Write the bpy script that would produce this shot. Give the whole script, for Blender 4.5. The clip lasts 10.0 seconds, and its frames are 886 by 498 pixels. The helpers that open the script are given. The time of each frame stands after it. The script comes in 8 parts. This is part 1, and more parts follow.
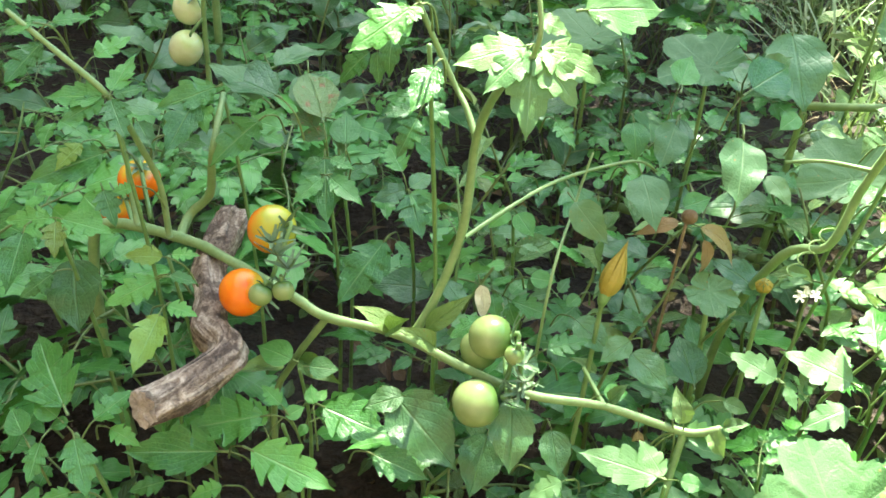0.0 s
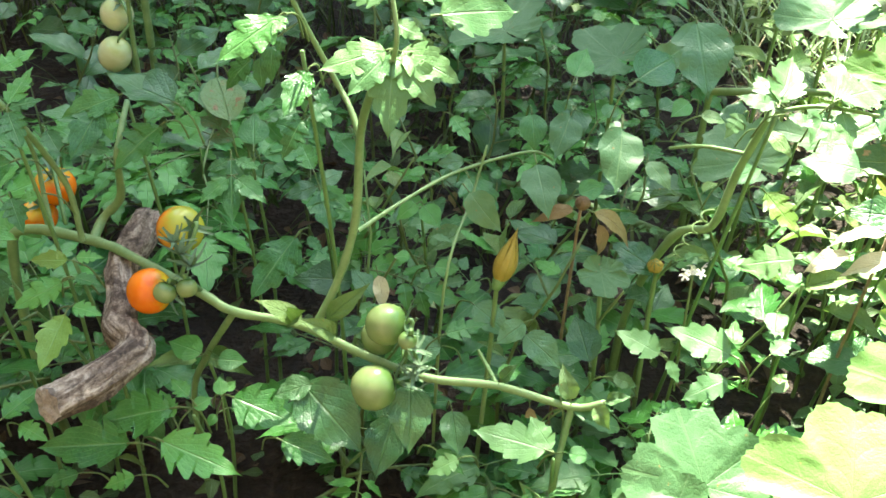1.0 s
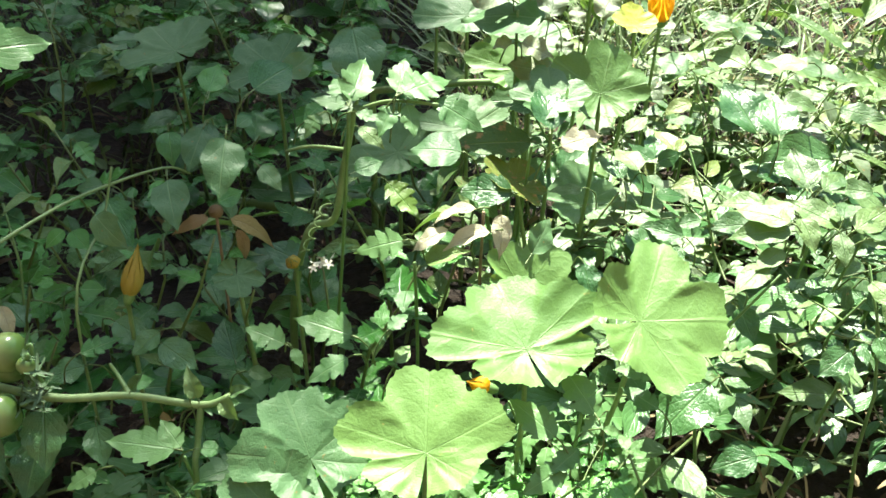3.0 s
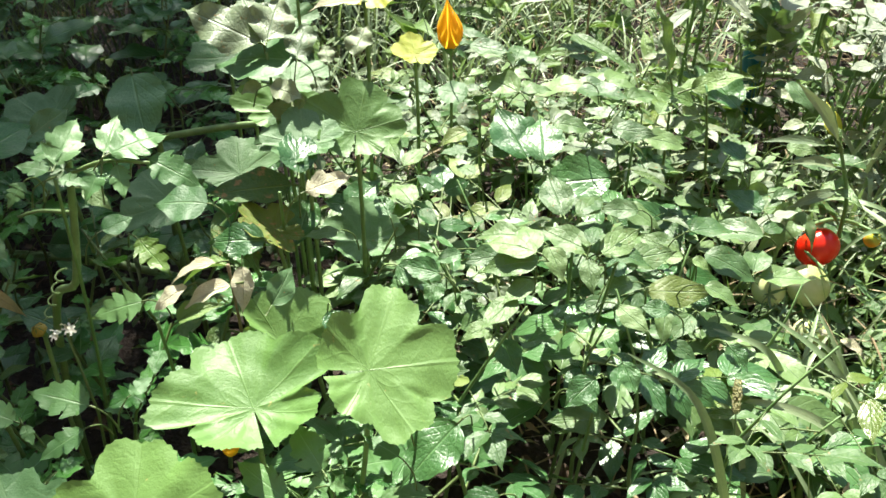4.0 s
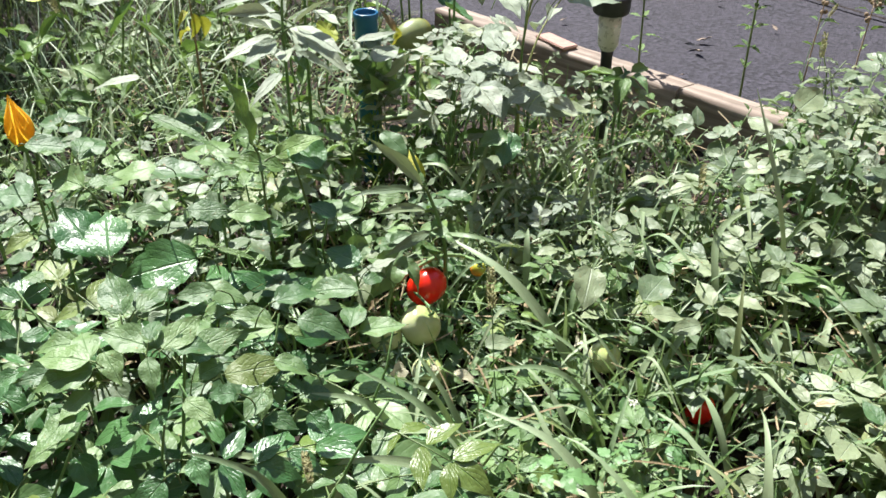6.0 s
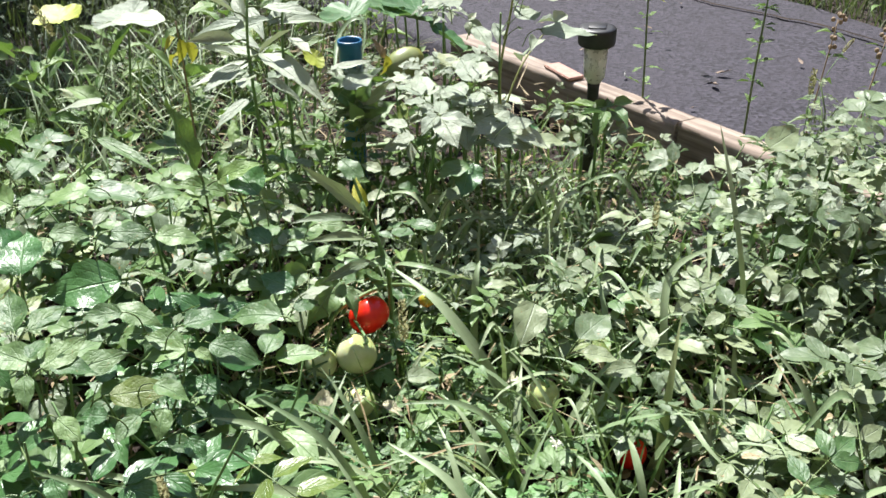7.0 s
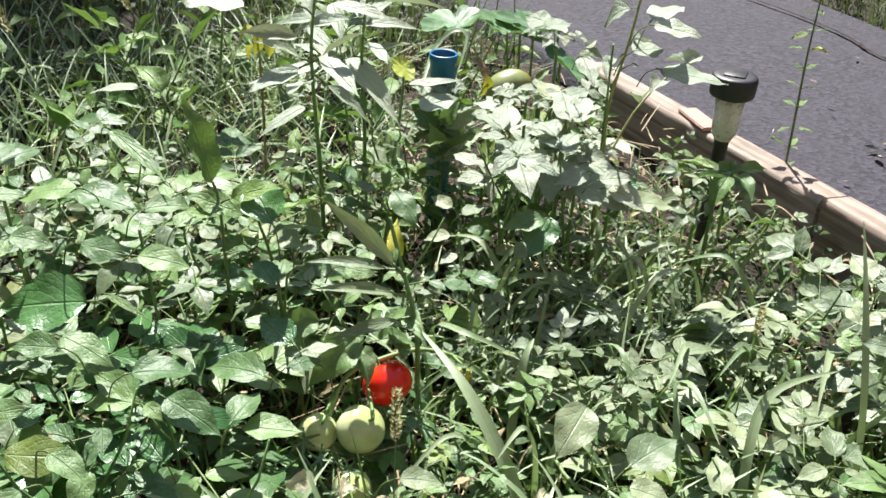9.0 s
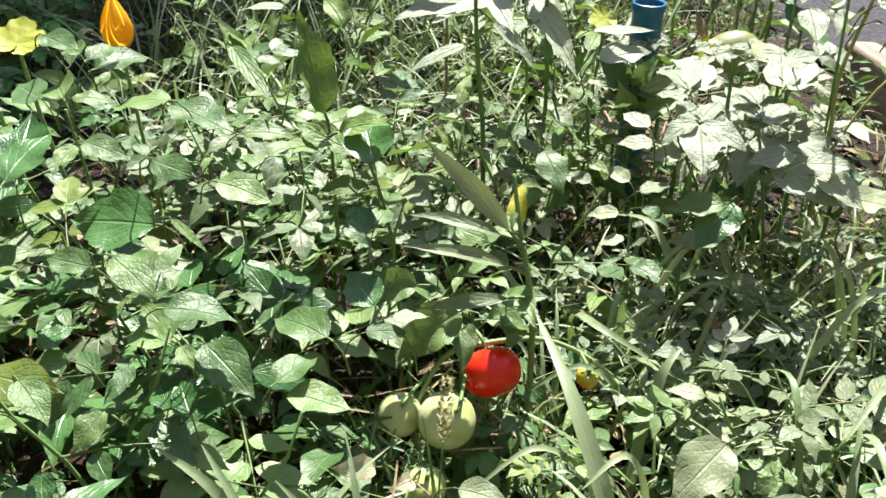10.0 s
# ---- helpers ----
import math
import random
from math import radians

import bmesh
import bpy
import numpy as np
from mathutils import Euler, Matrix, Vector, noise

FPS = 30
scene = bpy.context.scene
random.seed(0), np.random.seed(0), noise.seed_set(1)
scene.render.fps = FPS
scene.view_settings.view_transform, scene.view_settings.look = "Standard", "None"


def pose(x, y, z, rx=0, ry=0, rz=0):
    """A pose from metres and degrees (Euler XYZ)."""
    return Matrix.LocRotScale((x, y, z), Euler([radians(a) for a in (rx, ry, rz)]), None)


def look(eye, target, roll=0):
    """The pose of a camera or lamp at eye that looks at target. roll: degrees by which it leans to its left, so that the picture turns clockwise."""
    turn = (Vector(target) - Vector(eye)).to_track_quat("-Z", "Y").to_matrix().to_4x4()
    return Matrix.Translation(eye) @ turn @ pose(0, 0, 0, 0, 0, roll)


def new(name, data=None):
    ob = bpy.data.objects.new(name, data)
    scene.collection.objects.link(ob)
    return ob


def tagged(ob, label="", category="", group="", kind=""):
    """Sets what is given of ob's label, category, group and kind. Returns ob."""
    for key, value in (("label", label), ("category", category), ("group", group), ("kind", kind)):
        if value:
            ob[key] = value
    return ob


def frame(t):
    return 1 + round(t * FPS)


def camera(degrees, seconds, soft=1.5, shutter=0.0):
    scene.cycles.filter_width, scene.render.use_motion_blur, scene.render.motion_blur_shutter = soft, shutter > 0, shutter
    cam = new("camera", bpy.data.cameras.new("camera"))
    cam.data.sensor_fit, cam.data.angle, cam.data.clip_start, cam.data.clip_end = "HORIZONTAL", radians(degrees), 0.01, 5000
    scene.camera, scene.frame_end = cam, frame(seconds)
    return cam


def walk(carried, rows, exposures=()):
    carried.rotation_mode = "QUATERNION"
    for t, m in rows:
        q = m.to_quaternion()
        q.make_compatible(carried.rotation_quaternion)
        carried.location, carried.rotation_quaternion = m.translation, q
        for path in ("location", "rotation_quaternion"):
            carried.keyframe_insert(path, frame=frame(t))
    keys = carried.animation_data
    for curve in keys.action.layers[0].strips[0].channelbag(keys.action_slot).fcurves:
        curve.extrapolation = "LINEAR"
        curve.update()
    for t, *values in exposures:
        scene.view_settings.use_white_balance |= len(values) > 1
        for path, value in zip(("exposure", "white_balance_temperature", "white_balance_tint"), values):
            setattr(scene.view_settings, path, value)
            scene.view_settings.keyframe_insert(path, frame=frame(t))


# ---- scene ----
cam = camera(50.4, 10.0, 1.6)
LEVEL = pose(0, 0, -0.2, 0, -4, 0)
PATH = [
    (0, (0.193, 0.052, 1.208), (0.157, 1.692, 0.063), -1.3),
    (0.5, (0.253, 0.026, 1.215), (0.215, 1.658, 0.061), -2.4),
    (1, (0.289, 0.009, 1.237), (0.293, 1.636, 0.074), -2.6),
    (1.5, (0.321, -0.012, 1.253), (0.408, 1.617, 0.096), -1.9),
    (2, (0.374, -0.033, 1.27), (0.546, 1.578, 0.097), -1.9),
    (2.5, (0.439, -0.068, 1.267), (0.71, 1.532, 0.098), -2.0),
    (4, (0.797, -0.115, 1.273), (1.262, 1.45, 0.119), -4.6),
    (4.5, (0.884, -0.142, 1.287), (1.481, 1.404, 0.168), -4.2),
    (5, (0.974, -0.175, 1.307), (1.689, 1.32, 0.187), -4.4),
    (5.5, (0.99, -0.18, 1.297), (1.874, 1.218, 0.172), -4.1),
    (6, (1.031, -0.2, 1.301), (1.989, 1.154, 0.184), -3.7),
    (7.5, (1.356, -0.375, 1.286), (2.121, 1.157, 0.253), -4.4),
    (8, (1.413, -0.366, 1.266), (2.16, 1.184, 0.246), -3.0),
    (8.5, (1.488, -0.29, 1.223), (2.175, 1.291, 0.21), -2.3),
    (9, (1.538, -0.13, 1.193), (2.109, 1.485, 0.161), -1.0),
    (9.5, (1.593, 0.032, 1.13), (1.985, 1.689, 0.081), 0.6),
    (10, (1.774, 0.022, 1.033), (1.797, 1.731, -0.005), -3.1),
]
EXPOSURES = [(0.0, 3.58, 6800, -8), (1.0, 3.20, 6700, -7), (2.5, 2.40, 6550, -3), (4.0, 1.60, 6500, 4), (6.0, 1.22, 6050, 10), (8.5, 1.28, 6050, 11), (10.0, 1.47, 6350, 10)]
walk(cam, [(t, LEVEL @ look(eye, target, roll)) for t, eye, target, roll in PATH], EXPOSURES)

# ---- world, sun and exposure ----
SUN_AZ, SUN_EL = 12.0, 55.0          # degrees, from +y towards +x; above the horizon
to_sun = Vector((math.sin(radians(SUN_AZ)) * math.cos(radians(SUN_EL)), math.cos(radians(SUN_AZ)) * math.cos(radians(SUN_EL)), math.sin(radians(SUN_EL))))
world = bpy.data.worlds.new("sky")
scene.world = world
world.use_nodes = True
wn = world.node_tree.nodes
sky = wn.new("ShaderNodeTexSky")
sky.sky_type, sky.sun_disc, sky.sun_elevation, sky.sun_rotation = "NISHITA", False, radians(SUN_EL), radians(SUN_AZ)
world.node_tree.links.new(sky.outputs[0], wn["Background"].inputs[0])
wn["Background"].inputs[1].default_value = 0.086
sun = new("sun", bpy.data.lights.new("sun", "SUN"))
sun.data.energy, sun.data.angle, sun.data.color = 5.0, radians(0.6), (1.0, 0.94, 0.84)
sun.matrix_world = look(to_sun * 20, (0, 0, 0))


# ---- materials ----
def graph(name):
    m = bpy.data.materials.new(name)
    m.use_nodes = True
    nt = m.node_tree
    return m, nt, nt.nodes["Principled BSDF"]


def node(nt, kind, **values):
    n = nt.nodes.new(kind)
    for key, v in values.items():
        if key.startswith("i_"):
            n.inputs[key[2:].replace("_", " ")].default_value = v
    return n


def math_node(nt, op, a, b=None, c=None):
    n = nt.nodes.new("ShaderNodeMath")
    n.operation = op
    for i, v in enumerate((a, b, c)):
        if v is None:
            continue
        if isinstance(v, (int, float)):
            n.inputs[i].default_value = v
        else:
            nt.links.new(v, n.inputs[i])
    return n.outputs[0]


def ramp(nt, fac, *stops):
    n = nt.nodes.new("ShaderNodeValToRGB")
    e = n.color_ramp.elements
    while len(e) < len(stops):
        e.new(0.5)
    for el, (p, c) in zip(e, stops):
        el.position, el.color = p, (*c, 1) if len(c) == 3 else c
    nt.links.new(fac, n.inputs[0])
    return n.outputs[0]


def noise_tex(nt, scale, detail=4.0, coord="Object", rough=0.55):
    tc = nt.nodes.new("ShaderNodeTexCoord")
    n = nt.nodes.new("ShaderNodeTexNoise")
    n.inputs["Scale"].default_value, n.inputs["Detail"].default_value, n.inputs["Roughness"].default_value = scale, detail, rough
    nt.links.new(tc.outputs[coord], n.inputs["Vector"])
    return n.outputs[0]


def mixc(nt, fac, a, b, blend="MIX"):
    n = nt.nodes.new("ShaderNodeMix")
    n.data_type, n.blend_type = "RGBA", blend
    for i, v in ((0, fac), (6, a), (7, b)):
        if isinstance(v, (int, float)):
            n.inputs[i].default_value = v
        elif isinstance(v, tuple):
            n.inputs[i].default_value = (*v, 1)
        else:
            nt.links.new(v, n.inputs[i])
    return n.outputs[2]


def bump(nt, bsdf, height, strength, distance=0.002):
    n = nt.nodes.new("ShaderNodeBump")
    n.inputs["Strength"].default_value, n.inputs["Distance"].default_value = strength, distance
    nt.links.new(height, n.inputs["Height"])
    nt.links.new(n.outputs[0], bsdf.inputs["Normal"])
    return n.outputs[0]


def leaf_mat(name, dark, light, vein, through_col, rough=0.42, side=9.0, slant=1.3, spots=0.0, spot_col=(0.30, 0.17, 0.06), thin=0.2, island=False, gloss=0.42, unit=1.0, cells=13.0, relief=0.22, ribs=0.4, vein_mix=0.42, pucker=0.08, sink=0.85, turning=0.98):
    """A leaf blade: midrib and side veins from its UV, blotches, spots, gloss and light through it."""
    m, nt, b = graph(name)
    uv = nt.nodes.new("ShaderNodeUVMap")
    sep = nt.nodes.new("ShaderNodeSeparateXYZ")
    nt.links.new(uv.outputs[0], sep.inputs[0])
    u, v = sep.outputs[0], sep.outputs[1]
    off = math_node(nt, "ABSOLUTE", math_node(nt, "SUBTRACT", u, 0.5))
    mid = math_node(nt, "SUBTRACT", 1.0, math_node(nt, "MULTIPLY", off, 30.0))
    mid = math_node(nt, "MAXIMUM", mid, 0.0)
    wave = math_node(nt, "SINE", math_node(nt, "MULTIPLY", math_node(nt, "SUBTRACT", v, math_node(nt, "MULTIPLY", off, slant)), side * 6.2832))
    sidev = math_node(nt, "POWER", math_node(nt, "MAXIMUM", wave, 0.0), 9.0)
    veins = math_node(nt, "MAXIMUM", mid, math_node(nt, "MULTIPLY", sidev, ribs))
    pillow = math_node(nt, "MULTIPLY", wave, -0.5)
    big = noise_tex(nt, 4.0 * unit, 3.0)
    fine = noise_tex(nt, 42.0 * unit, 3.0)
    if island:
        geo = nt.nodes.new("ShaderNodeNewGeometry")
        rnd = geo.outputs["Random Per Island"]
    else:
        rnd = nt.nodes.new("ShaderNodeObjectInfo").outputs["Random"]
    tone = math_node(nt, "ADD", math_node(nt, "MULTIPLY", big, 0.7), math_node(nt, "MULTIPLY_ADD", rnd, 0.95, -0.34))
    col = ramp(nt, tone, (0.15, dark), (0.9, light))
    col = mixc(nt, math_node(nt, "MULTIPLY_ADD", fine, 0.8, -0.2), col, light)
    # some leaves go yellow
    hue = nt.nodes.new("ShaderNodeMath")
    hue.operation = "FRACT"
    nt.links.new(math_node(nt, "MULTIPLY", rnd, 37.0), hue.inputs[0])
    yellow = math_node(nt, "MULTIPLY", math_node(nt, "GREATER_THAN", hue.outputs[0], turning), 0.35)
    col = mixc(nt, yellow, col, (0.26, 0.27, 0.03))
    col = mixc(nt, math_node(nt, "MULTIPLY", veins, vein_mix), col, vein)
    if spots:
        sp = noise_tex(nt, 9.0 * unit, 3.0)
        mask = ramp(nt, sp, (0.70 - 0.12 * spots, (0, 0, 0)), (0.76 - 0.12 * spots, (1, 1, 1)))
        col = mixc(nt, mask, col, spot_col)
    nt.links.new(col, b.inputs["Base Color"])
    b.inputs["Specular IOR Level"].default_value = gloss
    ro = math_node(nt, "MULTIPLY_ADD", fine, 0.25, rough - 0.12)
    nt.links.new(ro, b.inputs["Roughness"])
    h = math_node(nt, "ADD", math_node(nt, "MULTIPLY", pillow, pucker), math_node(nt, "MULTIPLY_ADD", big, 0.9, math_node(nt, "MULTIPLY", fine, 0.5)))
    h = math_node(nt, "SUBTRACT", h, math_node(nt, "MAXIMUM", math_node(nt, "MULTIPLY", mid, 0.9), math_node(nt, "MULTIPLY", sidev, 0.18)))
    if cells:
        tc = nt.nodes.new("ShaderNodeTexCoord")
        vor = nt.nodes.new("ShaderNodeTexVoronoi")
        vor.feature = "DISTANCE_TO_EDGE"
        vor.inputs["Scale"].default_value = cells * unit
        nt.links.new(tc.outputs["Object"], vor.inputs["Vector"])
        net = math_node(nt, "MINIMUM", math_node(nt, "MULTIPLY", vor.outputs["Distance"], 4.0), 1.0)
        h = math_node(nt, "MULTIPLY_ADD", net, relief, h)
    nrm = bump(nt, b, h, sink, 0.002)
    tr = nt.nodes.new("ShaderNodeBsdfTranslucent")
    nt.links.new(mixc(nt, 0.6, col, through_col), tr.inputs[0])
    nt.links.new(nrm, tr.inputs["Normal"])
    mx = nt.nodes.new("ShaderNodeMixShader")
    mx.inputs[0].default_value = thin
    nt.links.new(b.outputs[0], mx.inputs[1])
    nt.links.new(tr.outputs[0], mx.inputs[2])
    nt.links.new(mx.outputs[0], nt.nodes["Material Output"].inputs[0])
    return m


def plain_mat(name, c1, c2, scale=30.0, rough=0.6, bumpy=0.3, metal=0.0, gloss=0.5, coat=0.0, dist=0.002, detail=5.0):
    m, nt, b = graph(name)
    n = noise_tex(nt, scale, detail)
    f = noise_tex(nt, scale * 7, 3.0)
    both = math_node(nt, "MULTIPLY_ADD", f, 0.4, math_node(nt, "MULTIPLY", n, 0.7))
    nt.links.new(ramp(nt, both, (0.3, c1), (0.75, c2)), b.inputs["Base Color"])
    nt.links.new(math_node(nt, "MULTIPLY_ADD", f, 0.3, rough - 0.15), b.inputs["Roughness"])
    b.inputs["Metallic"].default_value, b.inputs["Specular IOR Level"].default_value, b.inputs["Coat Weight"].default_value = metal, gloss, coat
    if bumpy:
        bump(nt, b, both, bumpy, dist)
    return m


def fruit_mat(name, low, high, shoulder, amount, rough=0.22):
    """Tomato skin: colour turns towards the shoulder at the stalk, with faint speckles."""
    m, nt, b = graph(name)
    tc = nt.nodes.new("ShaderNodeTexCoord")
    sep = nt.nodes.new("ShaderNodeSeparateXYZ")
    nt.links.new(tc.outputs["Generated"], sep.inputs[0])
    n = noise_tex(nt, 40.0, 4.0)
    t = math_node(nt, "ADD", sep.outputs[2], math_node(nt, "MULTIPLY_ADD", n, 0.5, -0.25))
    body = ramp(nt, n, (0.3, low), (0.7, high))
    fade = ramp(nt, t, (0.98 - amount, (0, 0, 0)), (1.05 - 0.4 * amount, (1, 1, 1)))
    nt.links.new(mixc(nt, fade, body, shoulder), b.inputs["Base Color"])
    b.inputs["Roughness"].default_value = rough
    b.inputs["Subsurface Weight"].default_value = 0.12
    b.inputs["Subsurface Radius"].default_value = (0.012, 0.006, 0.003)
    bump(nt, b, n, 0.06, 0.002)
    return m


M_TOMATO = leaf_mat("tomato_leaf", (0.018, 0.090, 0.013), (0.105, 0.300, 0.056), (0.26, 0.46, 0.19), (0.18, 0.42, 0.05), rough=0.34, side=5.0, slant=1.5, gloss=0.5, thin=0.13, ribs=0.30, pucker=0.03, sink=0.5)
M_TOMATO_TOP = leaf_mat("tomato_leaf_young", (0.055, 0.150, 0.042), (0.150, 0.290, 0.100), (0.28, 0.44, 0.21), (0.32, 0.48, 0.10), side=5.0, slant=1.5, ribs=0.12, pucker=0.01, sink=0.35, relief=0.12)
M_POTATO = leaf_mat("potato_leaf", (0.036, 0.100, 0.030), (0.180, 0.280, 0.098), (0.22, 0.33, 0.19), (0.24, 0.40, 0.06), rough=0.45, side=4.0, slant=1.0, spots=0.3, ribs=0.2, gloss=0.48, sink=0.55, pucker=0.05)
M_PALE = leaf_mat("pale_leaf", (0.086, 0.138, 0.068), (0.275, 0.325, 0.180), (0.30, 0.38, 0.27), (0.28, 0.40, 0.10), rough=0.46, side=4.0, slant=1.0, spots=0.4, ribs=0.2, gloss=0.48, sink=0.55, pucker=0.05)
# whitish base colour: the sun's sheen on flat leaves is painted in
M_BRIGHT = leaf_mat("pale_sheen_leaf", (0.21, 0.265, 0.185), (0.38, 0.43, 0.31), (0.48, 0.52, 0.39), (0.38, 0.45, 0.18), rough=0.5, side=4.0, slant=1.0, spots=0.2, ribs=0.2)
M_WEED = leaf_mat("weed_leaf", (0.056, 0.128, 0.029), (0.200, 0.300, 0.095), (0.19, 0.33, 0.12), (0.26, 0.45, 0.05), side=6.0, slant=0.9, spots=0.35, ribs=0.2, gloss=0.35)
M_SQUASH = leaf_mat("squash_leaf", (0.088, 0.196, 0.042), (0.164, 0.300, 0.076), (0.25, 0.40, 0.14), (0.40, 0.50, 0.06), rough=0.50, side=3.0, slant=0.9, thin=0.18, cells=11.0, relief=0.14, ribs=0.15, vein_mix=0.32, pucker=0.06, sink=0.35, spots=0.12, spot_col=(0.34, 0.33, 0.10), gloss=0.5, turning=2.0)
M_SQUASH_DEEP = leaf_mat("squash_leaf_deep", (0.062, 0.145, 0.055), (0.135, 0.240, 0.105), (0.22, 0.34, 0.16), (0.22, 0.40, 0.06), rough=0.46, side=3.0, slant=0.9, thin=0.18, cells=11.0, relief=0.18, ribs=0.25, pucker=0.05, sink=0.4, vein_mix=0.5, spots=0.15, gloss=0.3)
M_DEEP = leaf_mat("deep_leaf", (0.030, 0.098, 0.026), (0.092, 0.205, 0.068), (0.17, 0.31, 0.12), (0.16, 0.38, 0.04), rough=0.32, side=5.0, slant=1.2, gloss=0.55, thin=0.14, ribs=0.22, pucker=0.06, sink=0.6)
M_SPOTTED = leaf_mat("spotted_leaf", (0.075, 0.15, 0.05), (0.16, 0.25, 0.09), (0.22, 0.33, 0.15), (0.2, 0.36, 0.06), rough=0.45, side=5.0, slant=1.0, spots=1.0, spot_col=(0.24, 0.14, 0.07))
M_LIME = leaf_mat("yellowing_leaf", (0.36, 0.42, 0.05), (0.52, 0.55, 0.09), (0.45, 0.5, 0.15), (0.5, 0.55, 0.06), rough=0.5, side=3.0, slant=0.9, spots=0.05, spot_col=(0.42, 0.36, 0.05), sink=0.4)
M_SQUASH_OLD = leaf_mat("squash_leaf_old", (0.03, 0.10, 0.02), (0.14, 0.18, 0.025), (0.30, 0.36, 0.10), (0.36, 0.40, 0.05), rough=0.55, side=0.0, slant=0.0, spots=0.9)
M_YELLOW = leaf_mat("yellow_leaf", (0.34, 0.36, 0.03), (0.50, 0.48, 0.05), (0.5, 0.5, 0.12), (0.6, 0.6, 0.06), rough=0.5, spots=0.4)
M_SMALL = leaf_mat("small_leaf", (0.014, 0.040, 0.010), (0.085, 0.140, 0.042), (0.2, 0.33, 0.16), (0.25, 0.42, 0.06), rough=0.48, side=5.0, slant=1.0, island=True, unit=9.0)
M_GRASS = leaf_mat("grass_blade", (0.065, 0.130, 0.035), (0.190, 0.270, 0.090), (0.24, 0.38, 0.17), (0.26, 0.45, 0.06), rough=0.45, side=0.0, slant=0.0, island=True, unit=3.0, cells=0.0, sink=0.3)
M_GRASS_ONE = leaf_mat("broad_grass", (0.155, 0.240, 0.110), (0.325, 0.395, 0.225), (0.38, 0.46, 0.26), (0.28, 0.45, 0.08), rough=0.45, side=0.0, slant=0.0, unit=3.0, cells=0.0, sink=0.3)
M_DRY = leaf_mat("dry_leaf", (0.20, 0.12, 0.05), (0.42, 0.31, 0.17), (0.45, 0.36, 0.22), (0.45, 0.32, 0.14), rough=0.7, spots=0.5)
M_PAPER = leaf_mat("withered_leaf", (0.46, 0.42, 0.27), (0.74, 0.71, 0.50), (0.6, 0.54, 0.42), (0.7, 0.62, 0.45), rough=0.7, spots=0.2)
M_STRAW = leaf_mat("straw", (0.25, 0.18, 0.09), (0.50, 0.41, 0.25), (0.5, 0.42, 0.28), (0.5, 0.4, 0.2), rough=0.7, side=0.0, island=True, unit=9.0)
M_LITTER = leaf_mat("leaf_litter", (0.03, 0.018, 0.011), (0.15, 0.095, 0.055), (0.3, 0.2, 0.12), (0.3, 0.2, 0.1), rough=0.75, side=3.0, island=True, unit=9.0)
M_STEM = plain_mat("green_stem", (0.075, 0.165, 0.045), (0.18, 0.30, 0.10), 40, 0.5, 0.35)
M_STEM_PALE = plain_mat("pale_stem", (0.125, 0.220, 0.070), (0.245, 0.350, 0.140), 40, 0.55, 0.35)
M_STEM_DARK = plain_mat("weed_stem", (0.07, 0.12, 0.035), (0.16, 0.22, 0.07), 40, 0.5, 0.3)
M_STEM_YELLOW = plain_mat("yellow_stem", (0.20, 0.23, 0.06), (0.36, 0.38, 0.14), 40, 0.55, 0.3)
M_STALK = plain_mat("dry_stalk", (0.16, 0.11, 0.06), (0.36, 0.27, 0.17), 50, 0.75, 0.4)
M_CALYX = plain_mat("calyx", (0.06, 0.12, 0.05), (0.15, 0.23, 0.11), 60, 0.55, 0.3)
M_ORANGE = fruit_mat("orange_tomato", (0.80, 0.150, 0.006), (0.88, 0.24, 0.012), (0.62, 0.42, 0.03), 0.18)
M_ORANGE_Y = fruit_mat("ripening_tomato", (0.82, 0.20, 0.008), (0.84, 0.30, 0.02), (0.42, 0.42, 0.05), 0.55)
M_RED = fruit_mat("red_tomato", (0.72, 0.014, 0.006), (0.80, 0.03, 0.010), (0.7, 0.05, 0.01), 0.1)
M_GREENF = fruit_mat("green_tomato", (0.19, 0.26, 0.09), (0.28, 0.34, 0.14), (0.10, 0.18, 0.045), 0.40)
M_PALEF = fruit_mat("pale_tomato", (0.54, 0.58, 0.31), (0.66, 0.69, 0.42), (0.42, 0.48, 0.18), 0.25)
M_GOURD = fruit_mat("squash_fruit", (0.22, 0.26, 0.10), (0.31, 0.34, 0.15), (0.26, 0.26, 0.06), 0.3, 0.35)
M_PETAL = leaf_mat("squash_petal", (0.88, 0.42, 0.01), (0.94, 0.56, 0.03), (0.85, 0.52, 0.05), (0.98, 0.62, 0.05), rough=0.6, side=0.0, slant=0.0, unit=9.0, thin=0.5, sink=0.3)
M_PETAL_DULL = leaf_mat("closed_petal", (0.36, 0.27, 0.04), (0.46, 0.37, 0.08), (0.44, 0.42, 0.10), (0.7, 0.5, 0.08), rough=0.6, side=0.0, slant=0.0, unit=9.0)
M_WHITEFL = plain_mat("white_petal", (0.70, 0.68, 0.55), (0.85, 0.83, 0.72), 50, 0.6, 0.1)
M_SEED = plain_mat("seed_head", (0.30, 0.30, 0.13), (0.52, 0.50, 0.28), 120, 0.7, 0.3)
M_BLACK = plain_mat("black_plastic", (0.012, 0.012, 0.014), (0.03, 0.03, 0.032), 60, 0.45, 0.1)
M_BLUE = plain_mat("blue_plastic", (0.012, 0.10, 0.22), (0.025, 0.16, 0.32), 20, 0.35, 0.05)
M_BRICK = plain_mat("red_brick", (0.34, 0.19, 0.145), (0.48, 0.31, 0.25), 60, 0.85, 0.6)
M_WALL = plain_mat("wall_plaster", (0.10, 0.075, 0.055), (0.17, 0.13, 0.10), 6, 0.9, 0.4)
